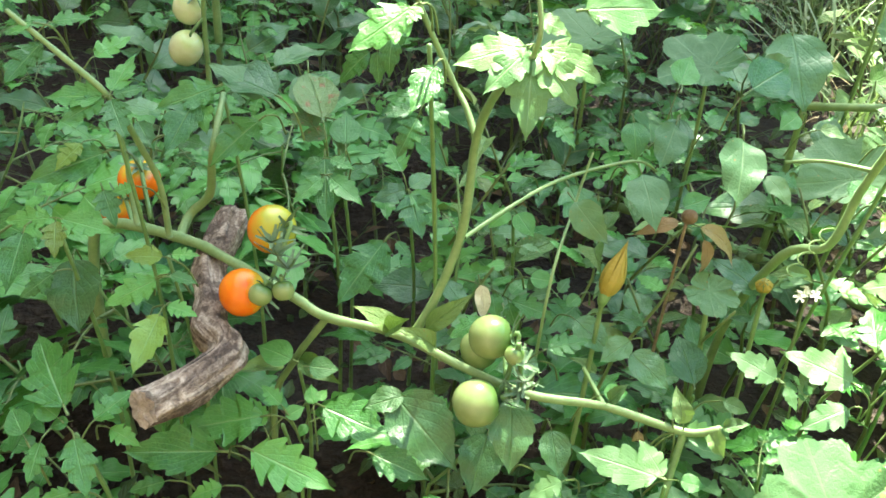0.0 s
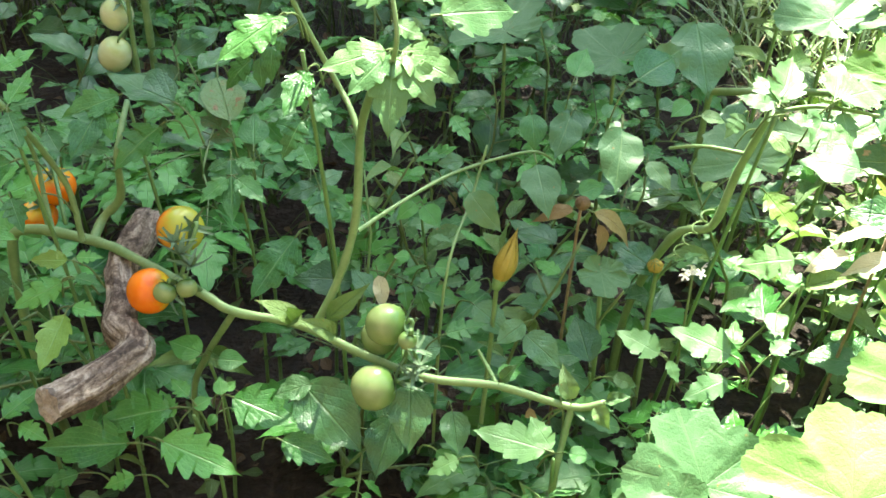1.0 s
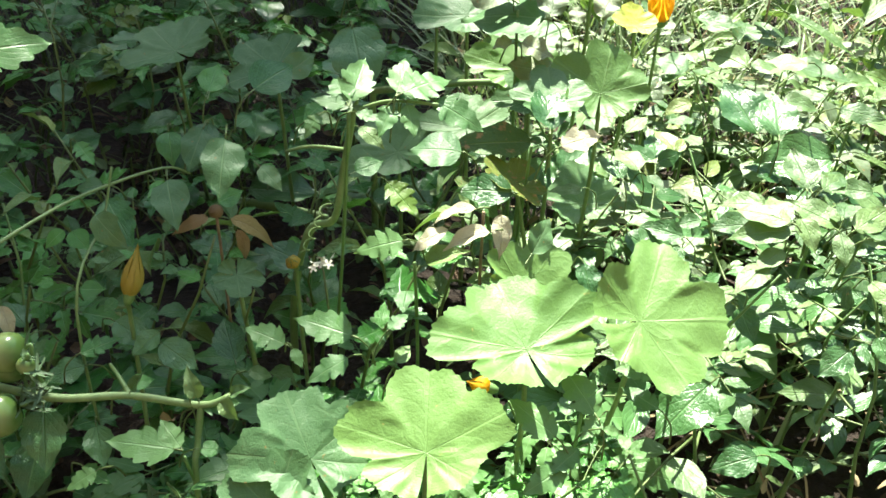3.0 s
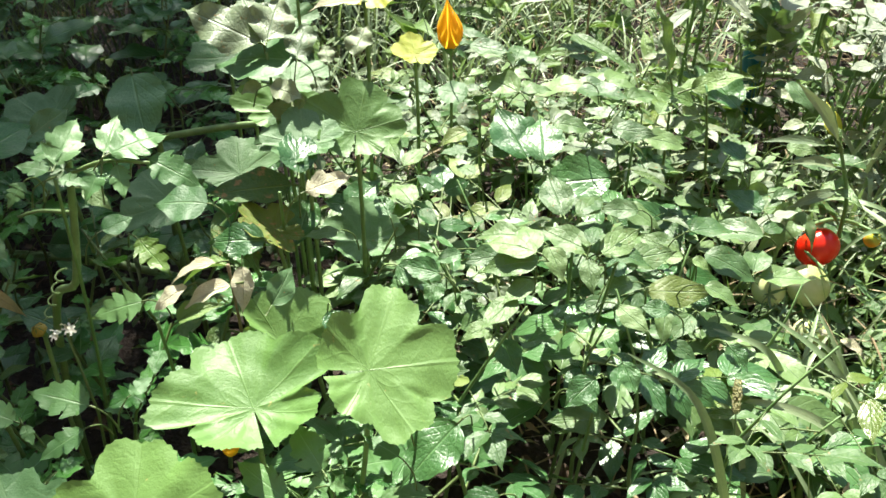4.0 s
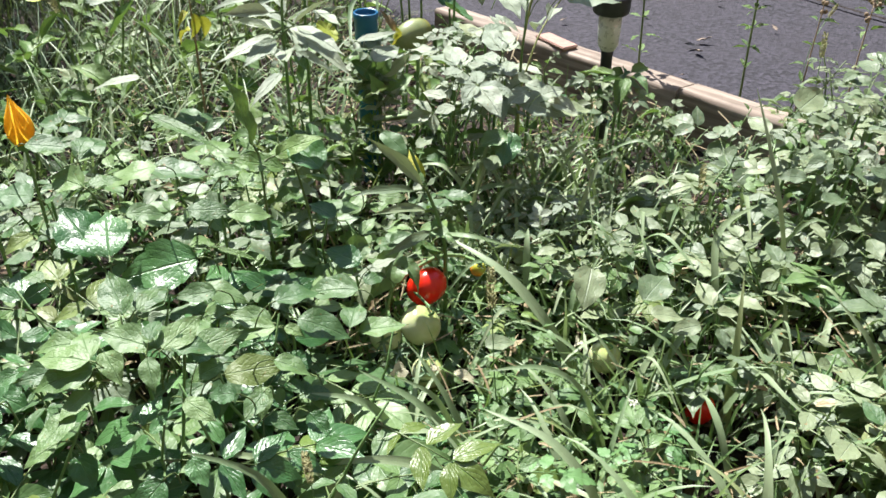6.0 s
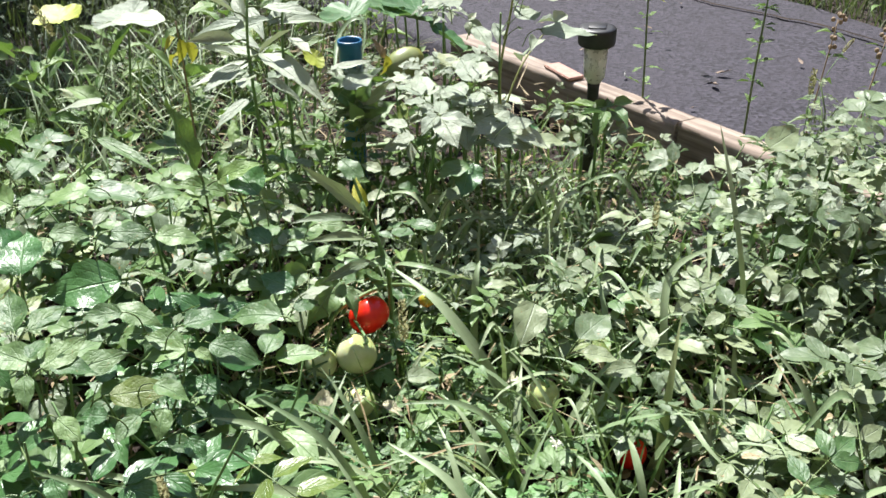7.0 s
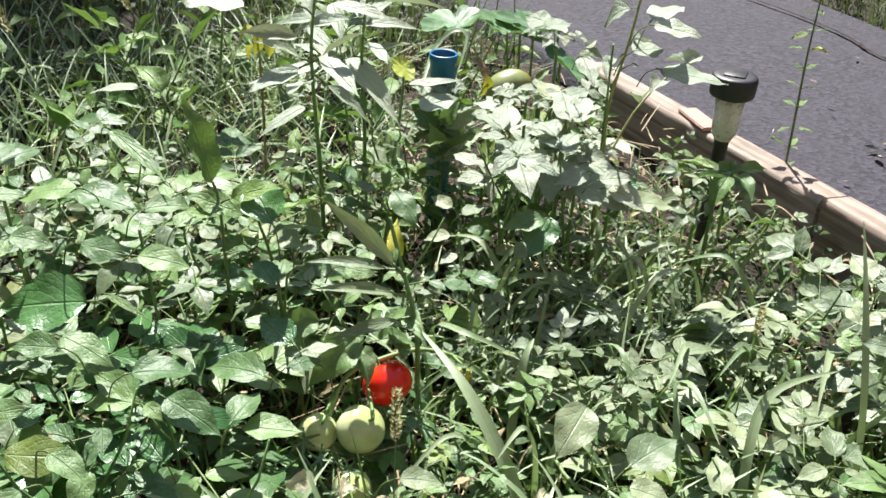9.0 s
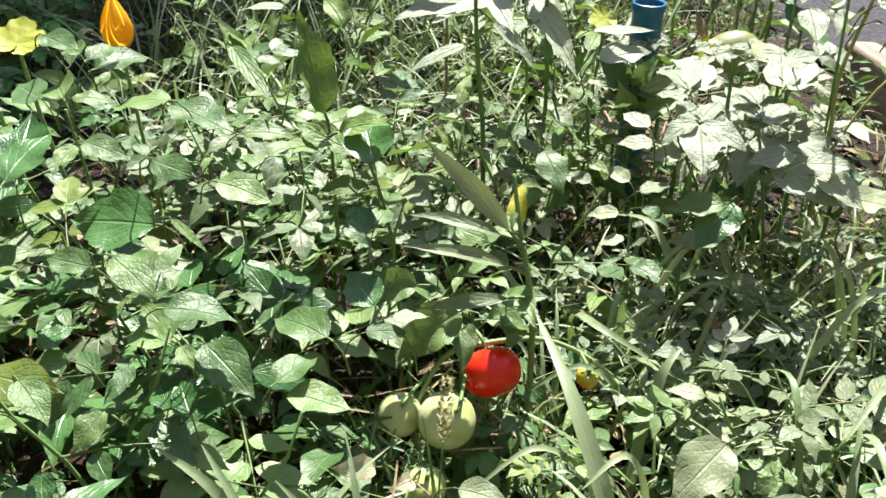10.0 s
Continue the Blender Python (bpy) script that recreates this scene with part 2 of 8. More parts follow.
M_STONE = plain_mat("stone", (0.16, 0.12, 0.09), (0.32, 0.25, 0.19), 30, 0.85, 0.6, dist=0.006)


def bark_mat():
    """Grey weathered wood with dark cracks along it."""
    m, nt, b = graph("driftwood")
    uv = nt.nodes.new("ShaderNodeUVMap")
    mp = nt.nodes.new("ShaderNodeMapping")
    mp.inputs["Scale"].default_value = (5.0, 2.4, 1.0)
    nt.links.new(uv.outputs[0], mp.inputs[0])
    n = nt.nodes.new("ShaderNodeTexNoise")
    n.inputs["Scale"].default_value, n.inputs["Detail"].default_value, n.inputs["Roughness"].default_value = 1.5, 9.0, 0.66
    n.inputs["Distortion"].default_value = 1.6
    nt.links.new(mp.outputs[0], n.inputs["Vector"])
    patch = noise_tex(nt, 45.0, 5.0)
    fine = noise_tex(nt, 260.0, 4.0)
    mixv = math_node(nt, "MULTIPLY_ADD", fine, 0.25, math_node(nt, "MULTIPLY", n.outputs[0], 0.8))
    col = ramp(nt, mixv, (0.36, (0.025, 0.016, 0.011)), (0.44, (0.12, 0.08, 0.055)), (0.53, (0.27, 0.20, 0.15)), (0.64, (0.56, 0.45, 0.35)))
    col = mixc(nt, ramp(nt, patch, (0.52, (0, 0, 0)), (0.60, (0.7, 0.7, 0.7))), col, (0.05, 0.03, 0.02))
    nt.links.new(col, b.inputs["Base Color"])
    b.inputs["Roughness"].default_value = 0.85
    bump(nt, b, mixv, 1.0, 0.009)
    return m


def timber_mat(name, a, c, rough=0.8):
    m, nt, b = graph(name)
    tc = nt.nodes.new("ShaderNodeTexCoord")
    mp = nt.nodes.new("ShaderNodeMapping")
    mp.inputs["Scale"].default_value = (60.0, 2.2, 60.0)
    nt.links.new(tc.outputs["Object"], mp.inputs[0])
    n = nt.nodes.new("ShaderNodeTexNoise")
    n.inputs["Scale"].default_value, n.inputs["Detail"].default_value = 1.0, 6.0
    nt.links.new(mp.outputs[0], n.inputs["Vector"])
    blot = noise_tex(nt, 9.0, 5.0)
    col = ramp(nt, n.outputs[0], (0.3, a), (0.7, c))
    col = mixc(nt, ramp(nt, blot, (0.48, (0, 0, 0)), (0.68, (0.6, 0.6, 0.6))), col, (0.13, 0.10, 0.075))
    nt.links.new(col, b.inputs["Base Color"])
    b.inputs["Roughness"].default_value = rough
    bump(nt, b, n.outputs[0], 0.8, 0.004)
    return m


def soil_mat():
    m, nt, b = graph("soil")
    n = noise_tex(nt, 5.0, 8.0)
    g = noise_tex(nt, 70.0, 6.0)
    col = ramp(nt, math_node(nt, "MULTIPLY_ADD", g, 0.6, math_node(nt, "MULTIPLY", n, 0.45)), (0.3, (0.010, 0.007, 0.005)), (0.55, (0.030, 0.019, 0.013)), (0.8, (0.085, 0.055, 0.038)))
    nt.links.new(col, b.inputs["Base Color"])
    b.inputs["Roughness"].default_value = 0.95
    bump(nt, b, g, 1.0, 0.02)
    return m


def asphalt_mat():
    m, nt, b = graph("asphalt")
    n = noise_tex(nt, 3.0, 6.0)
    g = noise_tex(nt, 160.0, 4.0, rough=0.7)
    tc = nt.nodes.new("ShaderNodeTexCoord")
    vor = nt.nodes.new("ShaderNodeTexVoronoi")
    vor.inputs["Scale"].default_value = 75.0
    nt.links.new(tc.outputs["Object"], vor.inputs["Vector"])
    stones = ramp(nt, vor.outputs["Color"], (0.15, (0.010, 0.009, 0.014)), (0.9, (0.054, 0.048, 0.066)))
    col = mixc(nt, ramp(nt, n, (0.35, (0.0, 0.0, 0.0)), (0.7, (0.55, 0.55, 0.55))), stones, (0.036, 0.031, 0.042))
    col = mixc(nt, ramp(nt, g, (0.60, (0, 0, 0)), (0.75, (0.5, 0.5, 0.5))), col, (0.13, 0.12, 0.12))
    nt.links.new(col, b.inputs["Base Color"])
    b.inputs["Roughness"].default_value = 0.85
    bump(nt, b, math_node(nt, "ADD", g, vor.outputs["Distance"]), 0.7, 0.006)
    return m


def clear_mat():
    m, nt, b = graph("clear_plastic")
    b.inputs["Base Color"].default_value = (0.80, 0.80, 0.76, 1)
    b.inputs["Roughness"].default_value = 0.22
    b.inputs["Transmission Weight"].default_value = 0.35
    b.inputs["IOR"].default_value = 1.3
    n = noise_tex(nt, 90.0, 3.0)
    nt.links.new(math_node(nt, "MULTIPLY_ADD", n, 0.4, 0.1), b.inputs["Roughness"])
    return m


M_SPLINTER = plain_mat("splintered_wood", (0.11, 0.08, 0.062), (0.54, 0.47, 0.40), 110, 0.85, 1.0, dist=0.004)
# dark blades: the verge's own tone, and shade painted into the back growth
M_VERGE_SHADE_GRASS = leaf_mat("verge_grass", (0.030, 0.062, 0.018), (0.110, 0.135, 0.050), (0.15, 0.2, 0.08), (0.2, 0.3, 0.06), rough=0.6, side=0.0, slant=0.0, island=True, unit=9.0)
M_BARK, M_TIMBER, M_SOIL, M_ASPHALT, M_CLEAR = bark_mat(), timber_mat("timber", (0.15, 0.105, 0.075), (0.42, 0.345, 0.28)), soil_mat(), asphalt_mat(), clear_mat()


# ---- mesh helpers ----
def finish(bm, name, mat, smooth=True):
    me = bpy.data.meshes.new(name)
    bm.to_mesh(me)
    bm.free()
    for mt in mat if isinstance(mat, tuple) else (mat,):
        me.materials.append(mt)
    if smooth:
        me.shade_smooth()
    return me


def grid():
    bm = bmesh.new()
    bm.loops.layers.uv.new("UVMap")
    return bm


def face(bm, vs, uvs, mi=0):
    f = bm.faces.new(vs)
    f.material_index, f.smooth = mi, True
    lay = bm.loops.layers.uv.active
    for lp, c in zip(f.loops, uvs):
        lp[lay].uv = c
    return f


def tube(bm, pts, r0, r1, n=6, mi=0, knots=0.0, seed=0):
    """A tapering round stem along the points, with swollen nodes."""
    rg = random.Random(seed)
    pts = [Vector(p) for p in pts]
    rings, last = [], None
    for i, p in enumerate(pts):
        d = (pts[min(i + 1, len(pts) - 1)] - pts[max(i - 1, 0)]).normalized()
        if last is None:
            last = d.orthogonal().normalized()
        last = (last - d * last.dot(d)).normalized()
        side = d.cross(last)
        f = i / (len(pts) - 1)
        r = (r0 + (r1 - r0) * f) * (1 + knots * rg.uniform(-1, 1))
        rings.append([bm.verts.new(p + (last * math.cos(a) + side * math.sin(a)) * r) for a in (2 * math.pi * k / n for k in range(n))])
    for i in range(len(rings) - 1):
        for k in range(n):
            a, b = k / n, (k + 1) / n
            va, vb = i / (len(rings) - 1), (i + 1) / (len(rings) - 1)
            face(bm, (rings[i][k], rings[i][(k + 1) % n], rings[i + 1][(k + 1) % n], rings[i + 1][k]), ((a, va), (b, va), (b, vb), (a, vb)), mi)
    for ring in (rings[0], rings[-1]):
        face(bm, ring, [(0.5, 0.5)] * n, mi)
    return bm


def smooth_line(pts, steps=5):
    """Points of a smooth curve through pts."""
    pts = [Vector(p) for p in pts]
    out = []
    for i in range(len(pts) - 1):
        p0, p1, p2, p3 = pts[max(i - 1, 0)], pts[i], pts[i + 1], pts[min(i + 2, len(pts) - 1)]
        for s in range(steps):
            t = s / steps
            out.append(0.5 * ((2 * p1) + (p2 - p0) * t + (2 * p0 - 5 * p1 + 4 * p2 - p3) * t * t + (3 * p1 - p0 - 3 * p2 + p3) * t ** 3))
    return out + [pts[-1]]


def blade(bm, m, length, width, teeth=0, depth=0.25, fold=0.25, droop=0.25, twist=0.0, ripple=0.0, belly=0.66, rows=8, mi=0, seed=0, power=0.85):
    """A leaf blade from m's origin along its y: teeth per side, folded at the midrib, drooping to the tip."""
    rg = random.Random(seed)
    rows = max(rows, teeth * 5)
    ph, prev = rg.uniform(0, 6.28), None
    cuts = [(rg.uniform(0.6, 1.4), rg.uniform(0.6, 1.4)) for _ in range(teeth + 2)]
    for i in range(rows + 1):
        v = i / rows
        w = 0.5 * width * max(math.sin(math.pi * min(1.0, v ** belly)), 0.0) ** (power + 0.55 * v)
        w = max(w, 0.0015)
        step = v * teeth + 0.35
        g = step % 1.0
        saw = ((g / 0.7) ** 0.8 if g < 0.7 else ((1 - g) / 0.3) ** 1.2) if teeth and 0 < i < rows else 0.5
        vs = []
        for s in (-1.0, -0.55, 0.0, 0.55, 1.0):
            cut = depth * (saw - 0.6) * max(1.45 - 1.3 * v, 0.2) * cuts[int(step) % len(cuts)][s > 0] if teeth else 0.0
            e = 1 + (cut if abs(s) == 1 else cut * 0.3)
            x = s * w * e
            y = length * (v + (0.16 * cut * abs(s) if teeth else 0))
            z = fold * abs(x) - droop * length * v * v + ripple * width * math.sin(ph + v * 15 + (1.7 if s > 0 else 0)) * abs(s)
            tw = twist * v
            p = Vector((x * math.cos(tw) - z * math.sin(tw) * 0.3, y * (1 - 0.25 * droop * v), z + x * math.sin(tw)))
            vs.append((bm.verts.new(m @ p), (0.5 + 0.5 * s, v)))
        if prev:
            for k in range(4):
                q = (prev[k], prev[k + 1], vs[k + 1], vs[k])
                face(bm, [a for a, _ in q], [c for _, c in q], mi)
        prev = vs


def turn(x=0.0, y=0.0, z=0.0):
    return pose(0, 0, 0, x, y, z)


def tomato_leaf(seed, size=0.2, mat=None):
    """A compound tomato leaf: a drooping rachis, toothed leaflets in pairs and small ones between."""
    rg = random.Random(seed)
    bm = grid()
    bend = rg.uniform(0.15, 0.45)
    side = rg.uniform(-0.12, 0.12)
    at = lambda f: Vector((side * size * f * f, size * f * (1 - 0.2 * bend * f), -bend * size * f * f))
    tube(bm, [at(f) for f in (0, 0.2, 0.4, 0.6, 0.75)], size * 0.011, size * 0.005, 5, 1)
    for f, k in ((0.26, 0.24), (0.44, 0.40), (0.66, 0.40)):
        for s in (-1, 1):
            ln = size * k * rg.uniform(0.85, 1.15)
            m = Matrix.Translation(at(f + rg.uniform(-0.03, 0.03))) @ turn(-6 - 26 * bend * f + rg.uniform(-14, 12), s * rg.uniform(-8, 20), -s * rg.uniform(46, 72))
            tube(bm, [m @ Vector((0, 0, 0)), m @ Vector((0, ln * 0.2, 0))], size * 0.006, size * 0.005, 4, 1)
            blade(bm, m @ Matrix.Translation((0, ln * 0.18, 0)), ln, ln * rg.uniform(0.44, 0.56), teeth=4, depth=rg.uniform(0.35, 0.6), fold=rg.uniform(0.0, 0.28), droop=rg.uniform(0.0, 0.38), ripple=0.03, power=0.75, belly=0.66, seed=rg.random())
    for f in (0.35, 0.56):
        for s in (-1, 1):
            if rg.random() < 0.6:
                ln = size * rg.uniform(0.10, 0.17)
                m = Matrix.Translation(at(f)) @ turn(rg.uniform(-20, 10), 0, -s * rg.uniform(60, 85))
                tube(bm, [m @ Vector((0, 0, 0)), m @ Vector((0, ln * 0.3, 0))], size * 0.005, size * 0.004, 4, 1)
                blade(bm, m @ Matrix.Translation((0, ln * 0.28, 0)), ln, ln * 0.7, fold=0.2, rows=6, seed=rg.random())
    ln = size * rg.uniform(0.48, 0.60)
    m = Matrix.Translation(at(0.75)) @ turn(-50 * bend * 0.75 + rg.uniform(-10, 5), rg.uniform(-12, 12), -60 * side)
    blade(bm, m, ln, ln * rg.uniform(0.48, 0.60), teeth=5, depth=rg.uniform(0.4, 0.65), fold=0.14, droop=rg.uniform(0.1, 0.38), ripple=0.035, power=0.75, belly=0.64, seed=rg.random())
    return finish(bm, "tomato_leaf", (mat or M_TOMATO, M_STEM_DARK if mat is None else M_STEM))


def potato_leaf(seed, size=0.14, mat=None, pairs=3, wide=0.47):
    """A compound leaf with smooth oval leaflets in pairs."""
    rg = random.Random(seed)
    bm = grid()
    bend = rg.uniform(0.05, 0.35)
    at = lambda f: Vector((0, size * f, -bend * size * f * f))
    tube(bm, [at(f) for f in (0, 0.25, 0.5, 0.72)], size * 0.010, size * 0.005, 4, 1)
    for j in range(pairs):
        f = 0.22 + 0.46 * j / max(pairs - 1, 1)
        k = (0.26, 0.36, 0.38, 0.38)[j if pairs > 2 else j + 1]
        for s in (-1, 1):
            ln = size * k * rg.uniform(0.85, 1.15)
            m = Matrix.Translation(at(f + rg.uniform(-0.03, 0.03))) @ turn(rg.uniform(-16, 12), s * rg.uniform(-16, 20), -s * rg.uniform(48, 76))
            blade(bm, m @ Matrix.Translation((0, ln * 0.05, 0)), ln, ln * wide * rg.uniform(0.85, 1.2), fold=rg.uniform(0.0, 0.3), droop=rg.uniform(-0.1, 0.35), twist=rg.uniform(-0.3, 0.3), ripple=0.035, power=0.80, belly=0.74, rows=10, seed=rg.random())
    ln = size * rg.uniform(0.42, 0.52)
    m = Matrix.Translation(at(0.72)) @ turn(-25 * bend + rg.uniform(-12, 8), rg.uniform(-10, 10), rg.uniform(-10, 10))
    blade(bm, m, ln, ln * wide * 1.1, fold=rg.uniform(0.1, 0.35), droop=rg.uniform(0.1, 0.4), ripple=0.03, power=0.80, belly=0.74, rows=10, seed=rg.random())
    return finish(bm, "compound_leaf", (mat or M_POTATO, M_STEM_DARK))


def single_leaf(seed, size=0.07, mat=None, wide=0.55, teeth=0, droop=None, stalk=0.25):
    rg = random.Random(seed)
    bm = grid()
    tube(bm, [(0, 0, 0), (0, size * stalk * 0.5, size * 0.02), (0, size * stalk, 0.0)], size * 0.022, size * 0.014, 4, 1)
    blade(bm, Matrix.Translation((0, size * stalk, 0)), size, size * wide * rg.uniform(0.9, 1.1), teeth=teeth, depth=0.10, fold=rg.uniform(0.05, 0.8), droop=rg.uniform(0.0, 0.75) if droop is None else droop, twist=rg.uniform(-0.8, 0.8), ripple=0.06, power=0.72, belly=0.74, rows=9, seed=seed)
    return finish(bm, "leaf", (mat or M_WEED, M_STEM_DARK))


def leaflet(seed, mat, wide=0.55, teeth=0, depth=0.3, ripple=0.04, stalk=0.10, belly=0.66, power=0.75):
    """One broad leaflet on a short stalk, one unit long."""
    rg = random.Random(seed)
    bm = grid()
    tube(bm, [(0, 0, 0), (0, stalk * 0.5, 0.008), (0, stalk + 0.02, 0.0)], 0.016, 0.011, 5, 1)
    blade(bm, Matrix.Translation((0, stalk, 0)), 1.0 - stalk, wide * rg.uniform(0.9, 1.12), teeth=teeth, depth=depth * rg.uniform(0.8, 1.2), fold=rg.uniform(0.02, 0.34), droop=rg.uniform(-0.02, 0.32), twist=rg.uniform(-0.45, 0.45), ripple=ripple, power=power, belly=belly, rows=14, seed=seed)
    return finish(bm, "leaflet", (mat, M_STEM_DARK))


def squash_leaf(seed, radius=0.1, mat=None, cup=0.12, lobes=0.18, open_notch=0.16):
    """A broad squash leaf round its petiole at the origin: rounded lobes parted by narrow clefts, a notch towards -y, wavy finely toothed margin."""
    rg = random.Random(seed)
    bm = grid()
    nseg, nring = 132, 9
    veins = [math.radians(a + rg.uniform(-5, 5)) for a in (-128, -64, 0, 64, 128)]
    size = [rg.uniform(0.90, 1.10) * q for q in (0.66, 0.98, 1.08, 0.98, 0.66)]
    lift = [rg.uniform(-0.09, 0.07) + q for q in (0.14, 0.0, -0.10, 0.0, 0.14)]
    cleft = [lobes * q * rg.uniform(0.6, 1.4) for q in (0, 1.2, 0.8, 0.8, 1.2, 0)]
    centre = bm.verts.new((0, 0, 0))
    rings = []
    span = math.pi * 2 - open_notch
    ph, ph2 = rg.uniform(0, 6.28), rg.uniform(0, 6.28)
    teeth = [rg.uniform(-1, 1) for _ in range(nseg + 1)]
    for j in range(1, nring + 1):
        f = (j / nring) ** 0.85
        ring = []
        for k in range(nseg + 1):
            th = -span / 2 + span * k / nseg
            near = min(range(5), key=lambda q: abs(th - veins[q]))
            off = (th - veins[near]) / radians(33)
            dv = min(abs(off), 1.45)
            gap = cleft[near + (1 if off > 0 else 0)]
            w = [math.exp(-((th - q) / 0.55) ** 2) for q in veins]
            mean = sum(a * c for a, c in zip(w, size)) / sum(w)
            rise = sum(a * c for a, c in zip(w, lift)) / sum(w)
            out = radius * mean * (1.0 - 0.07 * min(dv, 1.0) ** 2 - gap * math.exp(-((1.0 - min(dv, 1.0)) / 0.24) ** 2) + 0.03 * math.sin(7 * th + ph) + 0.018 * math.sin(17 * th + ph2))
            edge = 1 + (0.012 * (teeth[k] + (1 if k % 2 else -1)) if j == nring else 0)
            r = out * f * edge
            wave = (0.045 * math.sin(4.0 * th + ph) + 0.010 * math.sin(13.0 * th + ph2)) * max(f - 0.45, 0) / 0.55
            crease = 0.010 * (min(dv, 1.0) - 0.5) * (1 - abs(2 * f - 1) * 0.5)
            z = radius * (cup * f * f + rise * f * f + wave + crease + 0.045 * f * noise.noise((math.sin(th) * f * 3.5, math.cos(th) * f * 3.5, seed)) + 0.007 * noise.noise((math.sin(th) * f * 11, math.cos(th) * f * 11, seed + 4)))
            ring.append((bm.verts.new((math.sin(th) * r, math.cos(th) * r, z)), (0.5 + min(dv, 1.0) * 0.5, f)))
        rings.append(ring)
    for k in range(nseg):
        a, b = rings[0][k], rings[0][k + 1]
        face(bm, (centre, b[0], a[0]), ((0.5, 0), b[1], a[1]))
    for j in range(nring - 1):
        for k in range(nseg):
            q = (rings[j][k], rings[j][k + 1], rings[j + 1][k + 1], rings[j + 1][k])
            face(bm, [x for x, _ in q], [c for _, c in q])
    bmesh.ops.reverse_faces(bm, faces=bm.faces[:])
    bmesh.ops.recalc_face_normals(bm, faces=bm.faces[:])
    return finish(bm, "squash_leaf", mat or M_SQUASH)


def grass_leaf(bm, base, az, length, width, lean, arch, mi=0, seed=0, rows=8, crease=0.25):
    """One grass blade that rises and arches over."""
    rg = random.Random(seed)
    d = Vector((math.sin(az), math.cos(az), 0))
    side = Vector((d.y, -d.x, 0))
    p, el, prev = Vector(base), lean, None
    for i in range(rows + 1):
        v = i / rows
        w = 0.5 * width * min(1.0, 0.55 + 2.2 * v) * (1 - max(v - 0.35, 0) / 0.66) ** 0.8
        w = max(w, 0.0003)
        t = d * math.cos(el) + Vector((0, 0, 1)) * math.sin(el)
        nrm = t.cross(side)
        if nrm.z < 0:
            nrm = -nrm
        vs = [(bm.verts.new(p - side * w + nrm * w * crease), (0.0, v)), (bm.verts.new(p), (0.5, v)), (bm.verts.new(p + side * w + nrm * w * crease), (1.0, v))]
        if prev:
            for k in range(2):
                q = (prev[k], prev[k + 1], vs[k + 1], vs[k])
                face(bm, [a for a, _ in q], [c for _, c in q], mi)
        prev = vs
        p = p + t * (length / rows)
        el -= arch / rows * (0.4 + 1.2 * v)


def part(name, data, mat, parent, label=""):
    """Link a bmesh or mesh as one part under a thing or part."""
    me = data if isinstance(data, bpy.types.Mesh) else finish(data, name, mat)
    ob = new(name, me)
    ob.parent = parent
    if label:
        ob["label"] = label
    return ob


def thing(name, at, label, category, group="", kind=""):
    ob = new(name)
    ob.location = at
    ob.empty_display_size = 0.02
    return tagged(ob, label, category, group, kind)


def local(parent, pts):
    o = parent.location
    return [Vector(p) - o for p in pts]


def along(base, tip, up=(0, 0, 1), scale=1.0):
    """A pose with y from base to tip and z as near as can be to up."""
    b, t = Vector(base), Vector(tip)
    y = (t - b).normalized()
    z = Vector(up) - y * Vector(up).dot(y)
    z = z.normalized() if z.length > 1e-4 else y.orthogonal().normalized()
    x = y.cross(z)
    return Matrix.Translation(b) @ Matrix((x, y, z)).transposed().to_4x4() @ Matrix.Diagonal((scale, scale, scale, 1))


def put(name, mesh, parent, m, label=""):
    ob = new(name, mesh)
    ob.parent = parent
    ob.matrix_basis = Matrix.Translation(-parent.location) @ m
    if label:
        ob["label"] = label
    return ob


rng = random.Random(11)
TOMATO_LEAVES = [tomato_leaf(s, 1.0) for s in range(7)]
TOMATO_YOUNG = [tomato_leaf(40 + s, 1.0, M_TOMATO_TOP) for s in range(3)]
POTATO_LEAVES = [potato_leaf(s, 1.0, None, 2 + s % 2) for s in range(7)]
# darker copies of the potato leaf, with self-shading put into the colour
POTATO_SHADED = [potato_leaf(s + 170, 1.0, M_DEEP, 2 + s % 2) for s in range(4)]
PALE_LEAVES = [potato_leaf(70 + s, 1.0, M_PALE, 2 + s % 2, 0.50) for s in range(6)]
BRIGHT_LEAVES = [potato_leaf(90 + s, 1.0, M_BRIGHT, 2 + s % 2, 0.48) for s in range(4)]
BRIGHT_ROUND = [single_leaf(95 + s, 1.0, M_BRIGHT, 0.75) for s in range(3)]
WEED_LEAVES = [single_leaf(s, 1.0, M_WEED, (0.40, 0.50, 0.30, 0.36)[s % 4]) for s in range(9)]
BROAD_LEAVES = [single_leaf(20 + s, 1.0, M_POTATO, (0.52, 0.62)[s % 2], 6) for s in range(5)]
BROAD_DEEP = [single_leaf(140 + s, 1.0, M_SQUASH_DEEP, 0.56, 3, 0.25) for s in range(2)]
PALE_SINGLE = [single_leaf(25 + s, 1.0, M_BRIGHT, 0.28, 0, 0.1) for s in range(3)]
PALE_NARROW = [single_leaf(125 + s, 1.0, M_PALE, 0.15, 0, 0.25) for s in range(3)]
TOOTH_LEAVES = [single_leaf(30 + s, 1.0, M_WEED, 0.45, 7) for s in range(3)]
YELLOW_LEAVES = [single_leaf(35 + s, 1.0, M_YELLOW, 0.4) for s in range(2)]
DRY_LEAVES = [single_leaf(50 + s, 1.0, M_DRY, 0.34, 3, 0.9) for s in range(3)]
PAPER_LEAVES = [single_leaf(60 + s, 1.0, M_PAPER, 0.42, 3, 0.3) for s in range(3)]
